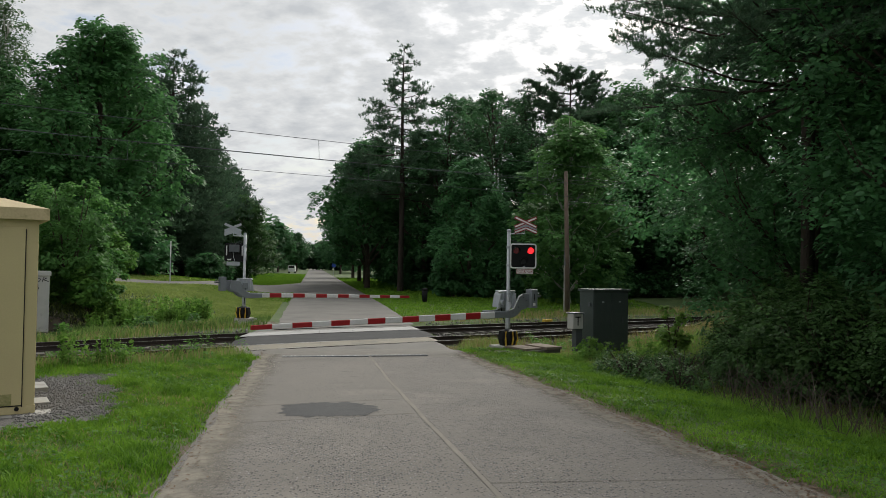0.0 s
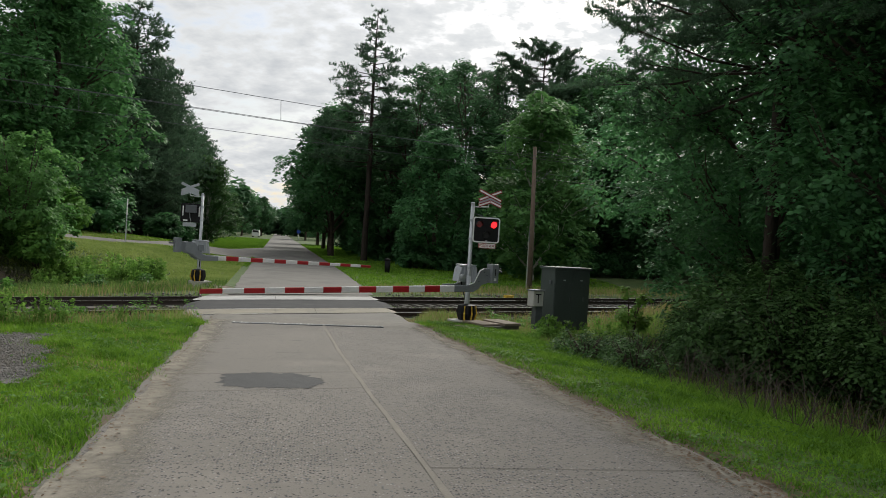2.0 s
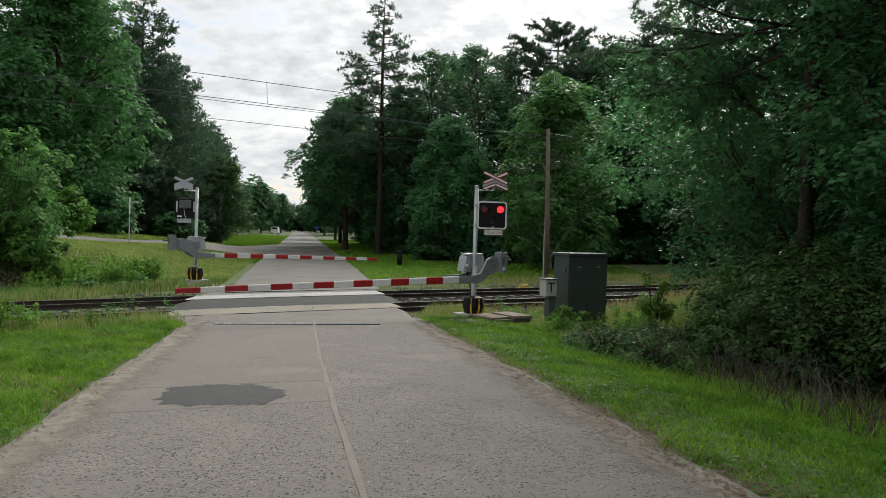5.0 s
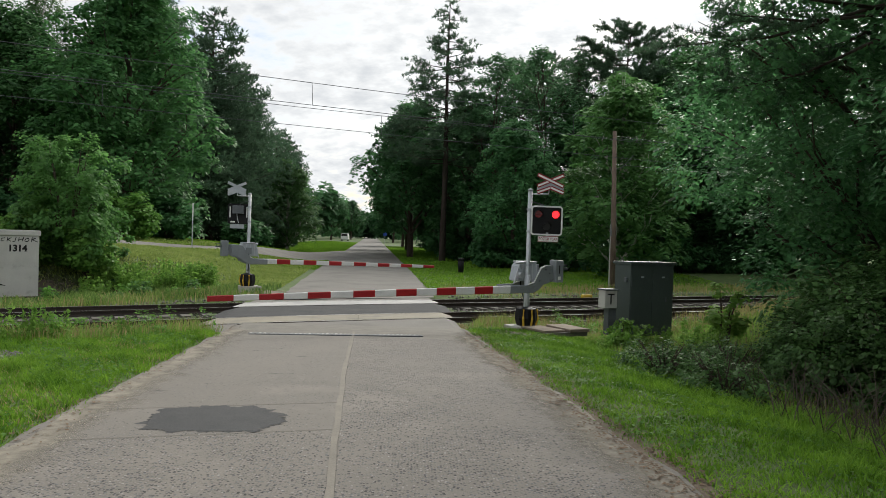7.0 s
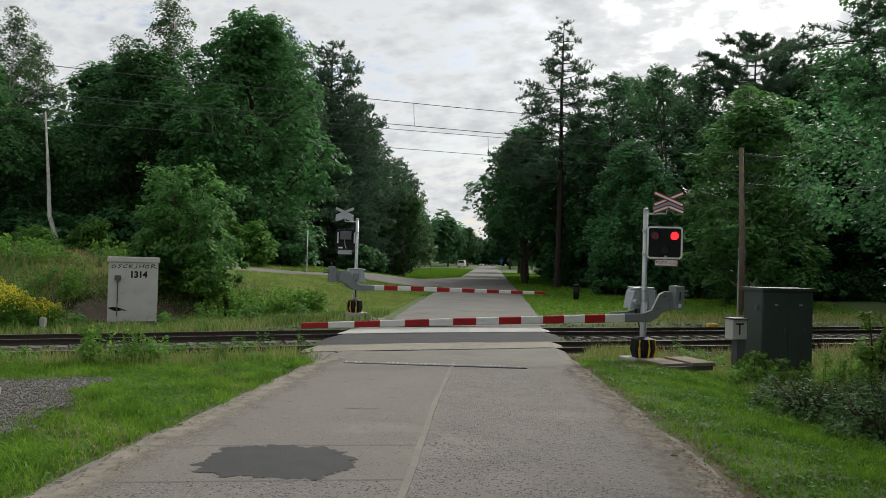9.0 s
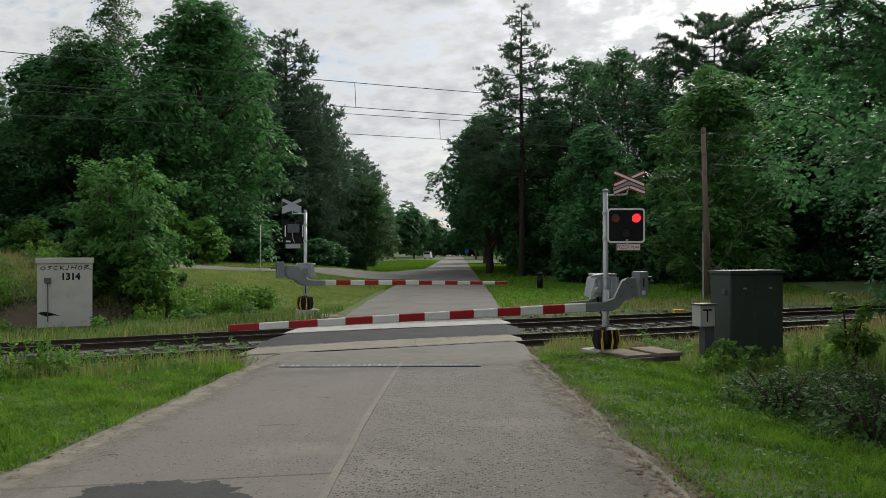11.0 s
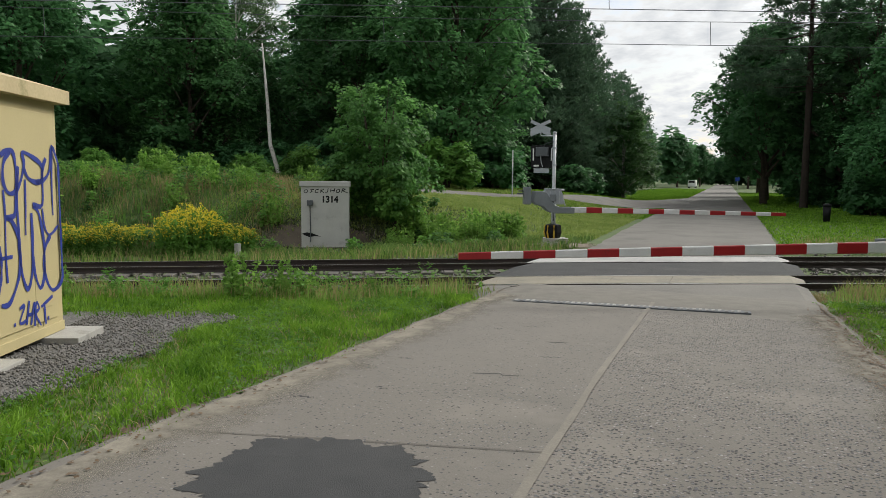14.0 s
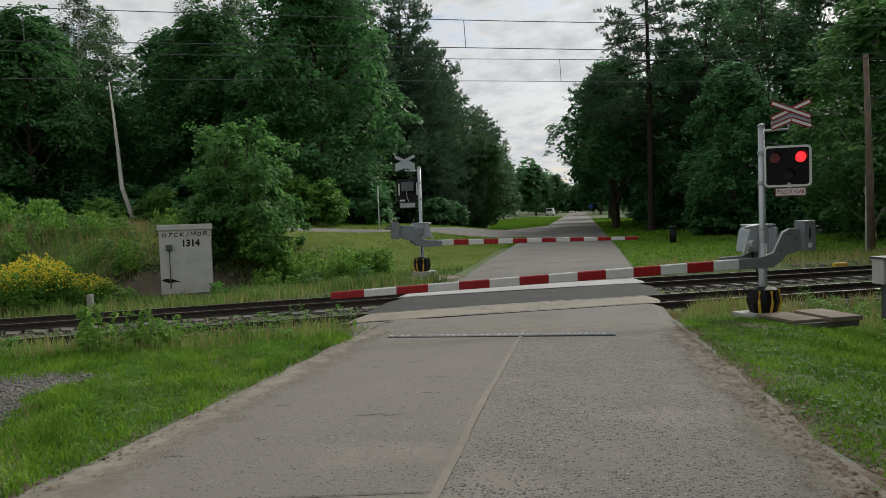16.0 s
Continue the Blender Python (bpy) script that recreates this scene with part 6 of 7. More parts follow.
stand(sh, [(10.0, 3.6, 0.0, 1.0), (6.75, 2.2, 1.0, 0.5), (7.1, 1.9, 2.0, 0.42)], "weedy saplings")
rw = np.random.default_rng(303)
def weed(seed):
    e = thing("weed_plant", Matrix.Identity(4), "upright light green leafy weed on rough ground", "plant")
    rg = np.random.default_rng(seed)
    parts_, lc = [], []
    for k in range(11):
        a, q = rg.random() * 6.28, 0.28 * math.sqrt(rg.random())
        x, y, h = q * math.cos(a), q * math.sin(a), 0.9 * (0.55 + 0.5 * rg.random())
        dx, dy = 0.3 * q * math.cos(a) + 0.1 * (rg.random() - 0.5), 0.3 * q * math.sin(a) + 0.1 * (rg.random() - 0.5)
        parts_.append(tube_np([(x, y, -0.1), (x + dx, y + dy, h)], [0.009, 0.004], 3))
        zz = rg.random(44) * h
        sp_ = 0.03 + 0.07 * (1 - zz / h)
        lc.append(np.stack([x + dx * zz / h + rg.standard_normal(44) * sp_, y + dy * zz / h + rg.standard_normal(44) * sp_, zz], 1))
    v, f = join_np(parts_)
    part("stem", mesh_of("stem", v, f, L_WEED), None, e)
    v, f = leaves_np(rg, np.concatenate(lc), 0.055, None, 2.2)
    part("foliage", mesh_of("foliage", v, f, L_WEEDL), None, e)
    return e


wd = weed(45)
spots = [(-6.4, -1.3, 0.0, 0.85), (-7.0, -1.6, 1.0, 1.0), (-6.0, -0.9, 2.0, 0.7), (-9.8, -3.2, 0.4, 0.7), (6.5, 1.6, 0.3, 0.8), (6.9, 1.4, 1.3, 0.7), (8.4, 1.8, 2.3, 0.5), (7.0, 2.5, 0.7, 0.95), (7.5, 2.7, 1.9, 0.8), (8.1, 2.9, 3.1, 0.75), (8.8, 3.1, 4.2, 0.9), (9.4, 2.6, 5.0, 0.8), (9.0, 2.0, 0.2, 0.7), (-4.9, -0.4, 3.0, 0.5), (6.0, 1.0, 4.0, 0.6), (-11.2, 12.6, 1.0, 0.9), (-9.6, 13.4, 2.0, 1.0), (-8.4, 13.8, 3.0, 0.9), (-7.4, 14.2, 4.0, 0.8), (-10.4, 12.0, 5.0, 0.8)]
for k in range(26):
    spots.append((rw.uniform(-11.8, -6.8), rw.uniform(13.2, 15.6) , rw.uniform(0, 6), rw.uniform(0.9, 1.4)))
while len(spots) < 136:
    a, b = rw.uniform(-44, -13), rw.uniform(0, 20)
    if 8.5 < q_of(a, b) - 1.475 < 22:
        spots.append((a, b, rw.uniform(0, 6), rw.uniform(0.8, 1.7)))
stand(wd, spots, "weeds on the bank")
ug = shrub("undergrowth_bush", 46, 2.6, 1.9, L_DARK, "dark undergrowth bush in the shade of the wood", 100, 34, 0.2, clump_r=0.45)
ru = np.random.default_rng(404)
us = [(-13.6 - 0.5 * k + ru.uniform(-1, 1), 50 + 5.5 * k, ru.uniform(0, 6), ru.uniform(0.8, 1.2)) for k in range(9)]
us += [(-15 - 3.2 * k + ru.uniform(-1, 1), 37.5 - 0.8 * k + ru.uniform(-1, 1), ru.uniform(0, 6), ru.uniform(0.9, 1.3)) for k in range(12)]
us += [(7.5 + 2.6 * k, 41 - 0.7 * k + ru.uniform(-0.8, 0.8), ru.uniform(0, 6), ru.uniform(0.7, 1.1)) for k in range(8)]
us += [(5.4 - 0.2 * k, 55 + 7 * k, ru.uniform(0, 6), ru.uniform(0.8, 1.1)) for k in range(7)]
stand(ug, us, "undergrowth at the wood edge")
gr = np.random.default_rng(91)


def goldenrod(seed, n, r):
    e = thing("goldenrod_clump", Matrix.Identity(4), "clump of yellow flowering goldenrod on the bank", "plant", "goldenrod clumps")
    rg = np.random.default_rng(seed)
    parts_, lc, fc = [], [], []
    for k in range(n):
        a, q = rg.random() * 6.28, r * math.sqrt(rg.random())
        x, y, h = q * math.cos(a), q * math.sin(a), (1.35 - 0.35 * q / r) * (0.75 + 0.35 * rg.random())
        dx, dy = 0.12 * (rg.random() - 0.5), 0.12 * (rg.random() - 0.5)
        parts_.append(tube_np([(x, y, -0.1), (x + dx, y + dy, h)], [0.008, 0.004], 3))
        zz = rg.random(34) * h * 0.95
        lc.append(np.stack([x + dx * zz / h + rg.standard_normal(34) * 0.05, y + dy * zz / h + rg.standard_normal(34) * 0.05, zz], 1))
        fz = h - rg.random(26) ** 1.5 * 0.34
        w = 0.035 + (h - fz) * 0.38
        fc.append(np.stack([x + dx + rg.standard_normal(26) * w, y + dy + rg.standard_normal(26) * w, fz], 1))
    v, f = join_np(parts_)
    part("stem", mesh_of("stem", v, f, L_WEED), None, e)
    v, f = leaves_np(rg, np.concatenate(lc), 0.06, None, 2.4)
    part("foliage", mesh_of("foliage", v, f, L_WEED), None, e)
    v, f = leaves_np(rg, np.concatenate(fc), 0.045, None, 1.3)
    part("blossom", mesh_of("blossom", v, f, L_GOLD), None, e)
    return e


g_ = goldenrod(51, 120, 1.15)
stand(g_, [(-16.3, 7.4, 0.0, 1.0, 1.2), (-17.2, 8.4, 1.0, 0.85, 1.3), (-18.8, 6.0, 2.0, 0.85), (-20.4, 5.4, 3.0, 0.85), (-15.6, 8.6, 4.0, 0.8), (-22, 4.6, 5.0, 0.8), (-19.3, 8.0, 0.5, 0.7)])

# ---- grass ----


def blades(name, x, y, h, w, mat_, label, lean=0.35, category="grass"):
    """Bent grass blades (two quads tapering to a tip) at the places given."""
    n = len(x)
    z = ground_z(x, y) - 0.01
    a = gr.random(n) * 2 * np.pi
    hh = h * (0.55 + 0.7 * gr.random(n))
    ww = w * (0.6 + 0.8 * gr.random(n))
    ln = lean * hh * (0.3 + gr.random(n))
    la = gr.random(n) * 2 * np.pi
    dx, dy = np.cos(a) * ww / 2, np.sin(a) * ww / 2
    lx, ly = np.cos(la) * ln, np.sin(la) * ln
    P = np.stack([np.stack([x - dx, y - dy, z], 1), np.stack([x + dx, y + dy, z], 1),
                  np.stack([x + dx * 0.75 + lx * 0.35, y + dy * 0.75 + ly * 0.35, z + hh * 0.55], 1), np.stack([x - dx * 0.75 + lx * 0.35, y - dy * 0.75 + ly * 0.35, z + hh * 0.55], 1),
                  np.stack([x + lx, y + ly, z + hh * (1 - 0.3 * lean)], 1)], 1).reshape(-1, 3)
    b = np.arange(n)[:, None] * 5
    f3 = np.concatenate([b + np.array([[0, 1, 2]]), b + np.array([[0, 2, 3]]), b + np.array([[3, 2, 4]])], 1).reshape(-1, 3)
    ob = new(name, mesh_of(name, P, f3, mat_))
    return tagged(ob, label, category, kind="stuff")


def scatter(n, x0, x1, y0, y1, keep):
    x, y = gr.uniform(x0, x1, n), gr.uniform(y0, y1, n)
    k = keep(x, y)
    return x[k], y[k]


def cl(x, y, s, seed):
    """Smooth patchiness between 0 and 1."""
    return 0.5 + 0.25 * (np.sin(x * s + seed) * np.cos(y * s * 1.3 + seed * 2) + np.sin(x * s * 2.3 + y * s * 1.7 + seed * 3)) 


def hut_frame(x, y):
    """Across and along the hut's graffiti wall."""
    u, v = x + 5.11, y + 8.60
    return u * math.cos(TRK) + v * math.sin(TRK), -u * math.sin(TRK) + v * math.cos(TRK)


def off_gravel(x, y):
    a, b = hut_frame(x, y)
    return ~((a < pad_edge(b) - 0.45 * gr.random(len(x)) ** 2) & (b > -1.0) & (b < 5.3 - 0.9 * gr.random(len(x))) & (a > -3.2))


lawn = lambda x, y: (x < road_left(y) + 0.06 - 0.28 * gr.random(len(x)) - 0.10 * np.sin(2.7 * y) * np.sin(1.1 * y + 2)) & (q_of(x, y) - 1.475 < -4.3) & off_gravel(x, y) & (y > -16.5 + 3.0 * gr.random(len(x)) ** 2)
x, y = scatter(150000, -8.5, -1.9, -16.5, 3.0, lawn)
blades("lawn_grass", x, y, 0.05 + 0.13 * cl(x, y, 1.7, 1) ** 2 + 0.10 * cl(x, y, 6.1, 3) ** 3, 0.014, L_GRASS, "short bright green lawn beside the road", lean=0.75)
x, y = scatter(16000, -8.5, -1.9, -16.5, 3.0, lambda x, y: lawn(x, y) & (cl(x, y, 0.9, 7) > 0.4))
blades("lawn_straw", x, y, 0.11, 0.009, L_DRY, "thin dry stalks among the lawn", lean=0.8)
x, y = scatter(26000, -16, -6, -10, 0.5, lawn)
blades("rough_grass", x, y, 0.16, 0.02, L_GRASS, "uneven green grass behind the hut")
verge = lambda x, y: (x > road_right(y) - 0.06 + 0.36 * gr.random(len(x)) ** 1.4 + 0.16 * np.sin(3.1 * y) * np.sin(1.3 * y + 1)) & (q_of(x, y) - 1.475 < -4.2 - 1.4 * smooth01(2.0, 1.2, x - road_right(y))) & (x < road_right(y) + 4.6 - 1.2 * gr.random(len(x)) ** 2) & (y > -17.5 + 3.0 * gr.random(len(x)) ** 2)
x, y = scatter(130000, 2.6, 9.2, -17.5, 4.0, verge)
blades("verge_grass", x, y, (0.07 + 0.15 * smooth01(0.8, 3.5, x - road_right(y))) * (0.45 + 0.8 * cl(x, y, 2.1, 6) + 0.7 * cl(x, y, 7.3, 2) ** 2), 0.014, L_GRASS, "green verge grass growing taller away from the road", lean=0.85)
x, y = scatter(60000, -8.5, 8.5, -17.5, 3.0, lambda x, y: (lawn(x, y) | verge(x, y)) & (cl(x, y, 1.1, 9) + 0.4 * cl(x, y, 5.0, 4) > 0.72))
v, f = leaves_np(gr, np.stack([x, y, ground_z(x, y) + 0.03 + 0.07 * gr.random(len(x))], 1), 0.034, np.tile([0, 0, 1.2], (len(x), 1)), 1.5, 0.6)
tagged(new("lawn_herbs", mesh_of("lawn_herbs", v, f, L_WEED)), "small broad-leaved herbs growing through the grass", "plant", kind="stuff")
wild = lambda x, y: (x > road_right(y) + 3.2) & (q_of(x, y) - 1.475 < -3.9) & (gr.random(len(x)) < 0.35 + 0.65 * smooth01(-3, 1, y))
x, y = scatter(50000, 6.0, 17, -10, 8, wild)
k = gr.random(len(x)) < 0.16
blades("wild_grass", x[~k], y[~k], 0.30, 0.016, L_TALL, "rough green grass between shrubs and track")
blades("wild_dry_grass", x[k], y[k], 0.34, 0.014, L_DRY, "dry buff grass between shrubs and track")
# looser grass farther off on both sides
outer = lambda x, y: ((x < road_left(y) - 0.1) | (x > road_right(y) + 0.15)) & (q_of(x, y) - 1.475 < -5.0) & off_gravel(x, y) & ((y < -15.5 + 1.5 * gr.random(len(x))) | (x < -7.8 - gr.random(len(x))) | (x > road_right(y) + 3.8))
x, y = scatter(90000, -22, 16, -34, 2, outer)
blades("outer_grass", x, y, 0.13, 0.03, L_GRASS, "uneven green grass along the road", lean=0.7)
# rough strips along the tracks
strip = lambda x, y: (np.abs(q_of(x, y) - 1.475 + 4.75) < 0.75 + 0.7 * cl(x, y, 0.7, 4)) & (q_of(x, y) - 1.475 < -3.75) & ((x < road_left(y) - 0.25) | (x > road_right(y) + 0.3))
x, y = scatter(190000, -26, 16, -9, 11, strip)
k = gr.random(len(x)) < np.where(x > 5, 0.75, 0.35)
blades("tall_track_grass", x[~k], y[~k], 0.30, 0.015, L_TALL, "tall yellowish grass along the near track")
blades("dry_track_grass", x[k], y[k], 0.36, 0.013, L_DRY, "dry seed-headed grass along the near track")
n = 900
hx, hy = gr.uniform(-17, 12, n), gr.uniform(-8, 9, n)
hk = (np.abs(q_of(hx, hy) - 1.475 + 4.9) < 0.9) & ((hx < road_left(hy) - 0.45) | (hx > road_right(hy) + 2.0)) & (cl(hx, hy, 1.3, 5) + 0.3 * gr.random(n) > 0.42) & off_gravel(hx, hy)
hx, hy = hx[hk], hy[hk]
hh, hr = 0.18 + 0.42 * gr.random(len(hx)) ** 1.5, 0.16 + 0.2 * gr.random(len(hx))
per = 70
m = len(hx) * per
up = gr.random(m) ** 0.7
ang, rr = gr.random(m) * 6.283, np.sqrt(gr.random(m)) * (1.05 - 0.5 * up)
px_, py_ = np.repeat(hx, per) + np.repeat(hr, per) * rr * np.cos(ang), np.repeat(hy, per) + np.repeat(hr, per) * rr * np.sin(ang)
v, f = leaves_np(gr, np.stack([px_, py_, ground_z(px_, py_) + np.repeat(hh, per) * up], 1), 0.042, np.tile([0, 0, 0.7], (m, 1)), 2.2, 0.6)
tagged(new("track_weeds", mesh_of("track_weeds", v, f, L_WEED)), "leafy green weeds along the near track", "plant", kind="stuff")
ball = lambda x, y: (np.abs(q_of(x, y) - 1.475 + 3.3) < 0.45) & ((x < road_left(y) - 0.4) | (x > road_right(y) + 0.3))
x, y = scatter(5000, -24, 16, -9, 11, ball)
blades("ballast_weeds", x, y, 0.2, 0.012, L_DRY, "sparse dry stalks at the ballast's edge")
clear = lambda x, y: ((x + 5.1) ** 2 + (y - 12.7) ** 2 > 1.1 + 0.5 * gr.random(len(x))) & ((x + 13.1) ** 2 + (y - 10.9) ** 2 > 1.2 + 2.2 * gr.random(len(x))) & ((x + 14.6) ** 2 + (y - 7.5) ** 2 > 0.3) & (((x + 14.2) / 4) ** 2 + ((y - 12.0 - 0.49 * (x + 14.2)) / 1.6) ** 2 > 0.9 * gr.random(len(x)))
fstrip = lambda x, y: clear(x, y) & (np.abs(q_of(x, y) - 1.475 - 5.2) < 1.2 + 0.8 * cl(x, y, 0.5, 7)) & ((x < road_left(y) - 0.6) | (x > road_right(y) + 0.6))
x, y = scatter(120000, -34, 22, -12, 30, fstrip)
k = gr.random(len(x)) < np.where(x > 0, 0.75, 0.4)
blades("tall_bank_grass", x[~k], y[~k], 0.42, 0.022, L_TALL, "tall green grass beyond the tracks")
blades("dry_bank_grass", x[k], y[k], 0.42, 0.018, L_DRY, "dry buff grass beyond the tracks")
meadow = lambda x, y: clear(x, y) & off_side(x, y) & (q_of(x, y) - 1.475 > 5.0) & (x < road_left(y) - 0.5)
x, y = scatter(200000, -34, -3, 6, 40, meadow)
k = (q_of(x, y) - 1.475 > 8.2 + 1.2 * cl(x, y, 0.6, 8)) & (x > -19)
blades("meadow_grass", x[k], y[k], 0.14, 0.05, L_MEADOW, "pale mown meadow behind the barrier", lean=0.7)
k2 = ~k & (gr.random(len(x)) < 0.75)
blades("bank_grass", x[k2], y[k2], 0.20 + 0.26 * cl(x[k2], y[k2], 0.8, 2), 0.028, L_BANK, "rough green grass on the bank", lean=0.6)
# leafy herb clumps of uneven height on the bank
n = 1500
hx, hy = gr.uniform(-48, -7, n), gr.uniform(2, 27, n)
hq = q_of(hx, hy) - 1.475
hk = (hq > 6.4) & (hq < 21) & off_side(hx, hy) & ((hx < -15.5) | (hq < 10.5)) & clear(hx, hy) & (cl(hx, hy, 0.7, 3) + 0.3 * gr.random(n) > 0.45)
hx, hy = hx[hk], hy[hk]
hh = np.where(hx < -15.5, 0.35 + 0.55 * gr.random(len(hx)), 0.25 + 0.35 * gr.random(len(hx)))
hr = 0.22 + 0.3 * gr.random(len(hx))
bright = gr.random(len(hx)) < 0.62
for nm, sel, mt, lb in (("bank_herbs", bright, L_WEED, "dense leafy green herbs on the bank"), ("dark_bank_herbs", ~bright, L_SHRUB, "dark leafy herbs and brambles on the bank")):
    per = 62
    m = int(sel.sum()) * per
    up = gr.random(m) ** 0.7
    ang, rr = gr.random(m) * 6.283, np.sqrt(gr.random(m)) * (1.05 - 0.5 * up)
    px_ = np.repeat(hx[sel], per) + np.repeat(hr[sel], per) * rr * np.cos(ang)
    py_ = np.repeat(hy[sel], per) + np.repeat(hr[sel], per) * rr * np.sin(ang)
    v, f = leaves_np(gr, np.stack([px_, py_, ground_z(px_, py_) + np.repeat(hh[sel], per) * up], 1), 0.085, np.tile([0, 0, 0.7], (m, 1)), 1.9, 0.6)
    tagged(new(nm, mesh_of(nm, v, f, mt)), lb, "plant", kind="stuff")
x, y = scatter(40000, -50, -16, 2, 24, lambda x, y: (q_of(x, y) - 1.475 > 7.0) & off_side(x, y))
k = cl(x, y, 0.6, 5) + 0.35 * gr.standard_normal(len(x)) > 0.6
blades("tall_weeds", x[k], y[k], 0.5, 0.03, L_WEED, "tall leafy weeds and bushes on the high bank")
blades("pale_stalks", x[~k], y[~k], 0.62, 0.024, L_DRY, "pale dry stalks on the high bank")
flawn = lambda x, y: (q_of(x, y) - 1.475 > 5.2) & (x > road_right(y) + 0.15)
x, y = scatter(60000, 0, 20, 14, 48, flawn)
blades("far_lawn", x, y, 0.10, 0.05, L_GRASS, "bright mown grass beyond the tracks")
x, y = scatter(42000, -7, 9, 46, 125, flawn)
blades("roadside_lawn", x, y, 0.13, 0.09, L_GRASS, "mown grass under the trees lining the far road")
x, y = scatter(100000, -21, -4, 30, 165, lambda x, y: (x < road_left(y) - 0.15) & off_side(x, y))
blades("far_left_lawn", x, y, 0.13, 0.09, L_GRASS, "mown grass along the far road")

dv = lambda x, y: (x > road_right(y) + 0.05) & (x < road_right(y) + 2.6) & (q_of(x, y) - 1.475 > -5.2) & (q_of(x, y) - 1.475 < -3.2)
x, y = scatter(30000, 2, 8, 0, 8, dv)
blades("dry_verge", x, y, 0.16, 0.012, L_DRY, "trampled buff dry grass beside the deck", lean=0.9)

# ballast stones between and beside the rails
rb = np.random.default_rng(61)
n = 9000
s_, o_ = rb.uniform(-24, 20, n), rb.uniform(-2.6, 5.6, n)
bx, by = s_ * TD.x + o_ * TN.x, 6.1 + s_ * TD.y + o_ * TN.y
kp = (bx < road_left(by) - 0.45) | (bx > road_right(by) + 0.35)
bx, by = bx[kp], by[kp]
bz = ground_z(bx, by)
sz = rb.uniform(0.03, 0.06, len(bx))
base = np.array([[1, 0, 0], [-1, 0, 0], [0, 1, 0], [0, -1, 0], [0, 0, 1], [0, 0, -1]], float)
tri = np.array([[0, 2, 4], [2, 1, 4], [1, 3, 4], [3, 0, 4], [2, 0, 5], [1, 2, 5], [3, 1, 5], [0, 3, 5]])
V = base[None] * sz[:, None, None] * rb.uniform(0.6, 1.3, (len(bx), 6, 1)) + rb.standard_normal((len(bx), 6, 3)) * 0.008 + np.stack([bx, by, bz + 0.02], 1)[:, None]
F = (np.arange(len(bx))[:, None, None] * 6 + tri[None]).reshape(-1, 3)
tagged(new("ballast_stones", mesh_of("ballast_stones", V.reshape(-1, 3), F, M_BALLAST)), "loose grey-brown ballast stones between the rails", "ballast", kind="stuff")

# loose stones on the gravel pad
ku, kv = rb.uniform(-0.3, 1.0, 3600), rb.uniform(-0.8, 5.0, 3600)
ku = np.where(ku > 0, ku * (pad_edge(kv) - 0.05), ku)
kx, ky = -5.11 + ku * math.cos(TRK) - kv * math.sin(TRK), -8.60 + ku * math.sin(TRK) + kv * math.cos(TRK)
ks = rb.uniform(0.010, 0.024, len(kx))
V = base[None] * ks[:, None, None] * rb.uniform(0.6, 1.3, (len(kx), 6, 1)) + np.stack([kx, ky, ground_z(kx, ky) + 0.045], 1)[:, None]
F = (np.arange(len(kx))[:, None, None] * 6 + tri[None]).reshape(-1, 3)
tagged(new("gravel_stones", mesh_of("gravel_stones", V.reshape(-1, 3), F, M_STONE)), "loose grey gravel stones beside the hut", "gravel", kind="stuff")

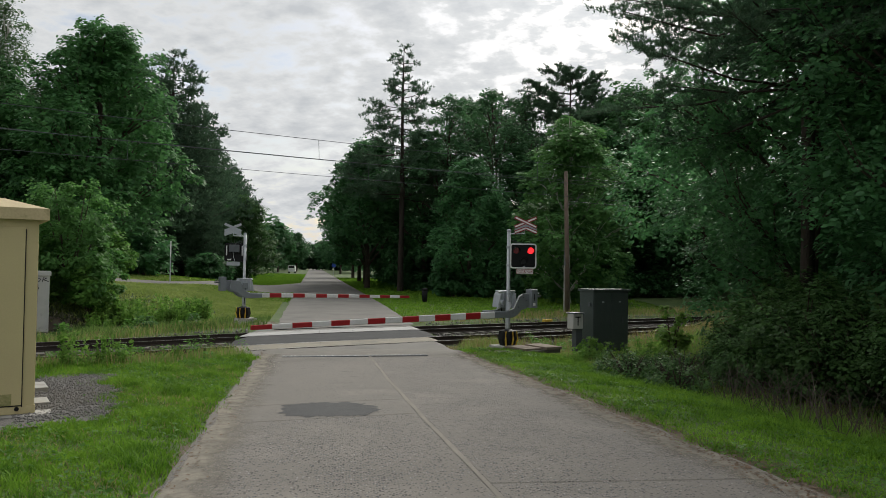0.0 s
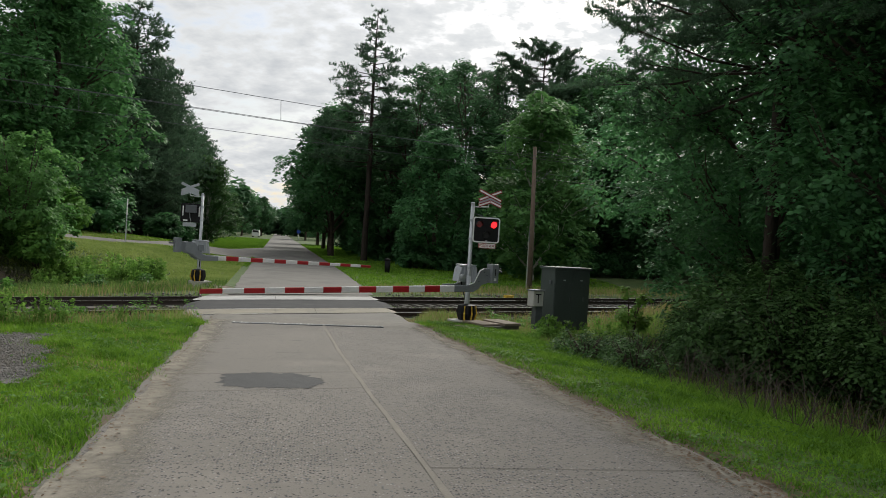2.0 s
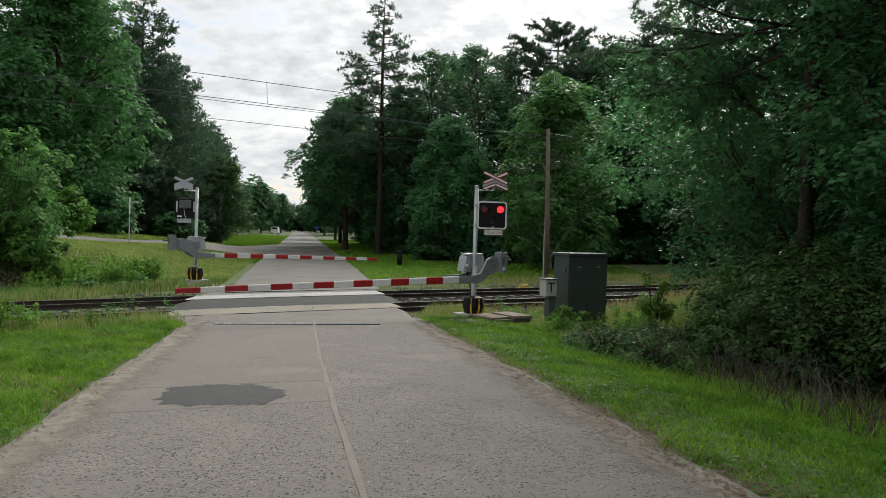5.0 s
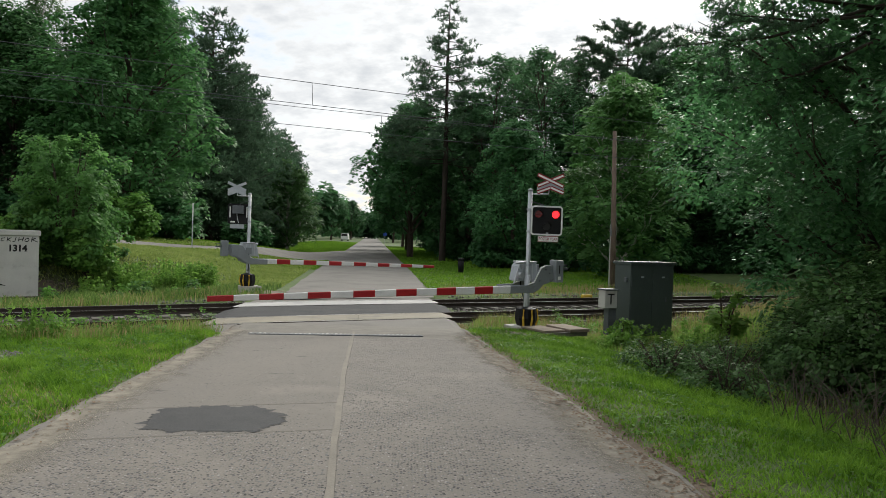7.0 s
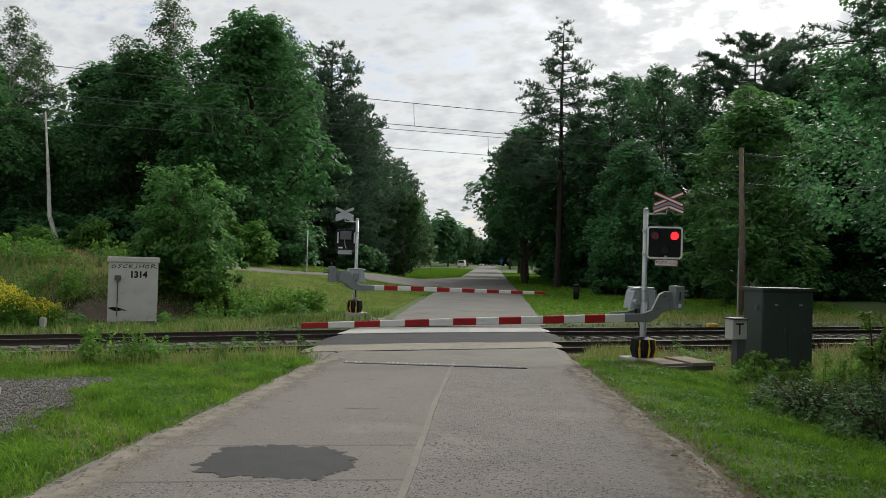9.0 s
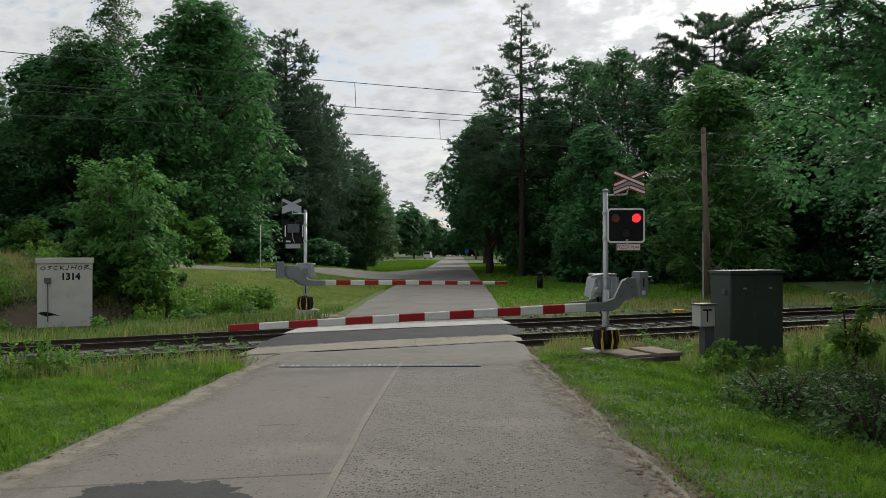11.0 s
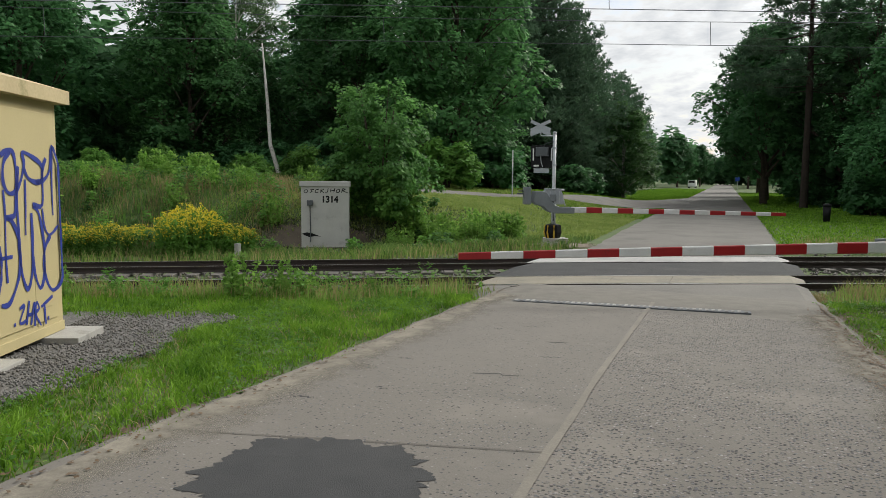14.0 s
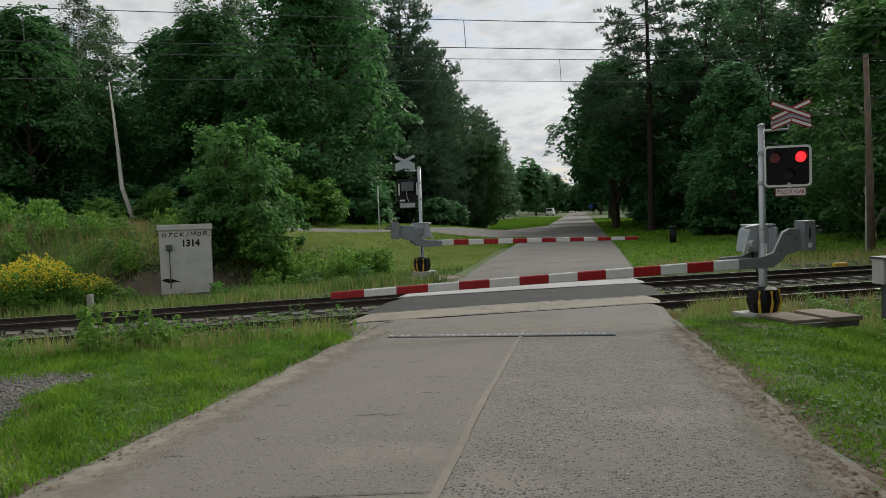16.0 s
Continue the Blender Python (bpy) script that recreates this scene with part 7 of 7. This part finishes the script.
# leaf litter and pebbles on the road's edges
n = 8000
sd = rb.random(n) < 0.85
py = rb.uniform(-15, 1.5, n)
px = np.where(sd, road_right(py) + rb.normal(0.10, 0.2, n), road_left(py) + rb.normal(-0.05, 0.15, n))
pz = np.maximum(ground_z(px, py), road_z(py) * (px < road_right(py)) * (px > road_left(py)) - 9 * ((px > road_right(py)) | (px < road_left(py)))) + 0.014
lv, lf = leaves_np(rb, np.stack([px, py, pz], 1), 0.026, np.tile([0, 0, 3.0], (n, 1)), 1.5, 0.4)
M_LITTER = material("brown_litter", (0.16, 0.10, 0.055), (0.07, 0.05, 0.035), 0.9, 0.3, 0.02, 0.0)
tagged(new("leaf_litter", mesh_of("leaf_litter", lv, lf, M_LITTER)), "scattered brown leaves and twigs along the road edges", "litter", kind="stuff")

# leaf litter and dead twigs in the hollow under the shrubs
n = 9000
hx, hy = rb.normal(8.2, 1.1, n), rb.normal(-7.6, 2.2, n)
hk = (hx > road_right(hy) + 2.5) & (hx < 11.5)
hx, hy = hx[hk], hy[hk]
lv, lf = leaves_np(rb, np.stack([hx, hy, ground_z(hx, hy) + 0.015 + 0.03 * rb.random(len(hx))], 1), 0.05, np.tile([0, 0, 2.0], (len(hx), 1)), 1.5, 0.5)
tagged(new("hollow_litter", mesh_of("hollow_litter", lv, lf, M_LITTER)), "brown fallen leaves covering the shaded hollow", "litter", kind="stuff")
tw = []
for k in range(330):
    x0, y0 = rb.uniform(6.4, 9.8), rb.uniform(-10.5, -3.2)
    x0 = max(x0, float(road_right(y0)) + 2.9)
    z0, a, q, h = float(ground_z(x0, y0)), rb.uniform(0, 6.28), rb.uniform(0.15, 0.8), rb.uniform(0.15, 0.95)
    x1, y1 = x0 + q * math.cos(a), y0 + q * math.sin(a)
    tw.append(tube_np([(x0, y0, z0 - 0.05), (x0 + 0.45 * (x1 - x0), y0 + 0.45 * (y1 - y0), z0 + h * 0.7), (x1, y1, z0 + h)], [0.009, 0.006, 0.003], 3))
v, f = join_np(tw)
M_TWIG = material("dead_twigs", (0.10, 0.078, 0.062), (0.055, 0.043, 0.034), 0.9, 0.3, 0.02, 0.0)
tagged(new("dead_twigs", mesh_of("dead_twigs", v, f, M_TWIG)), "tangle of bare brown twigs under the shrubs", "twigs", kind="stuff")
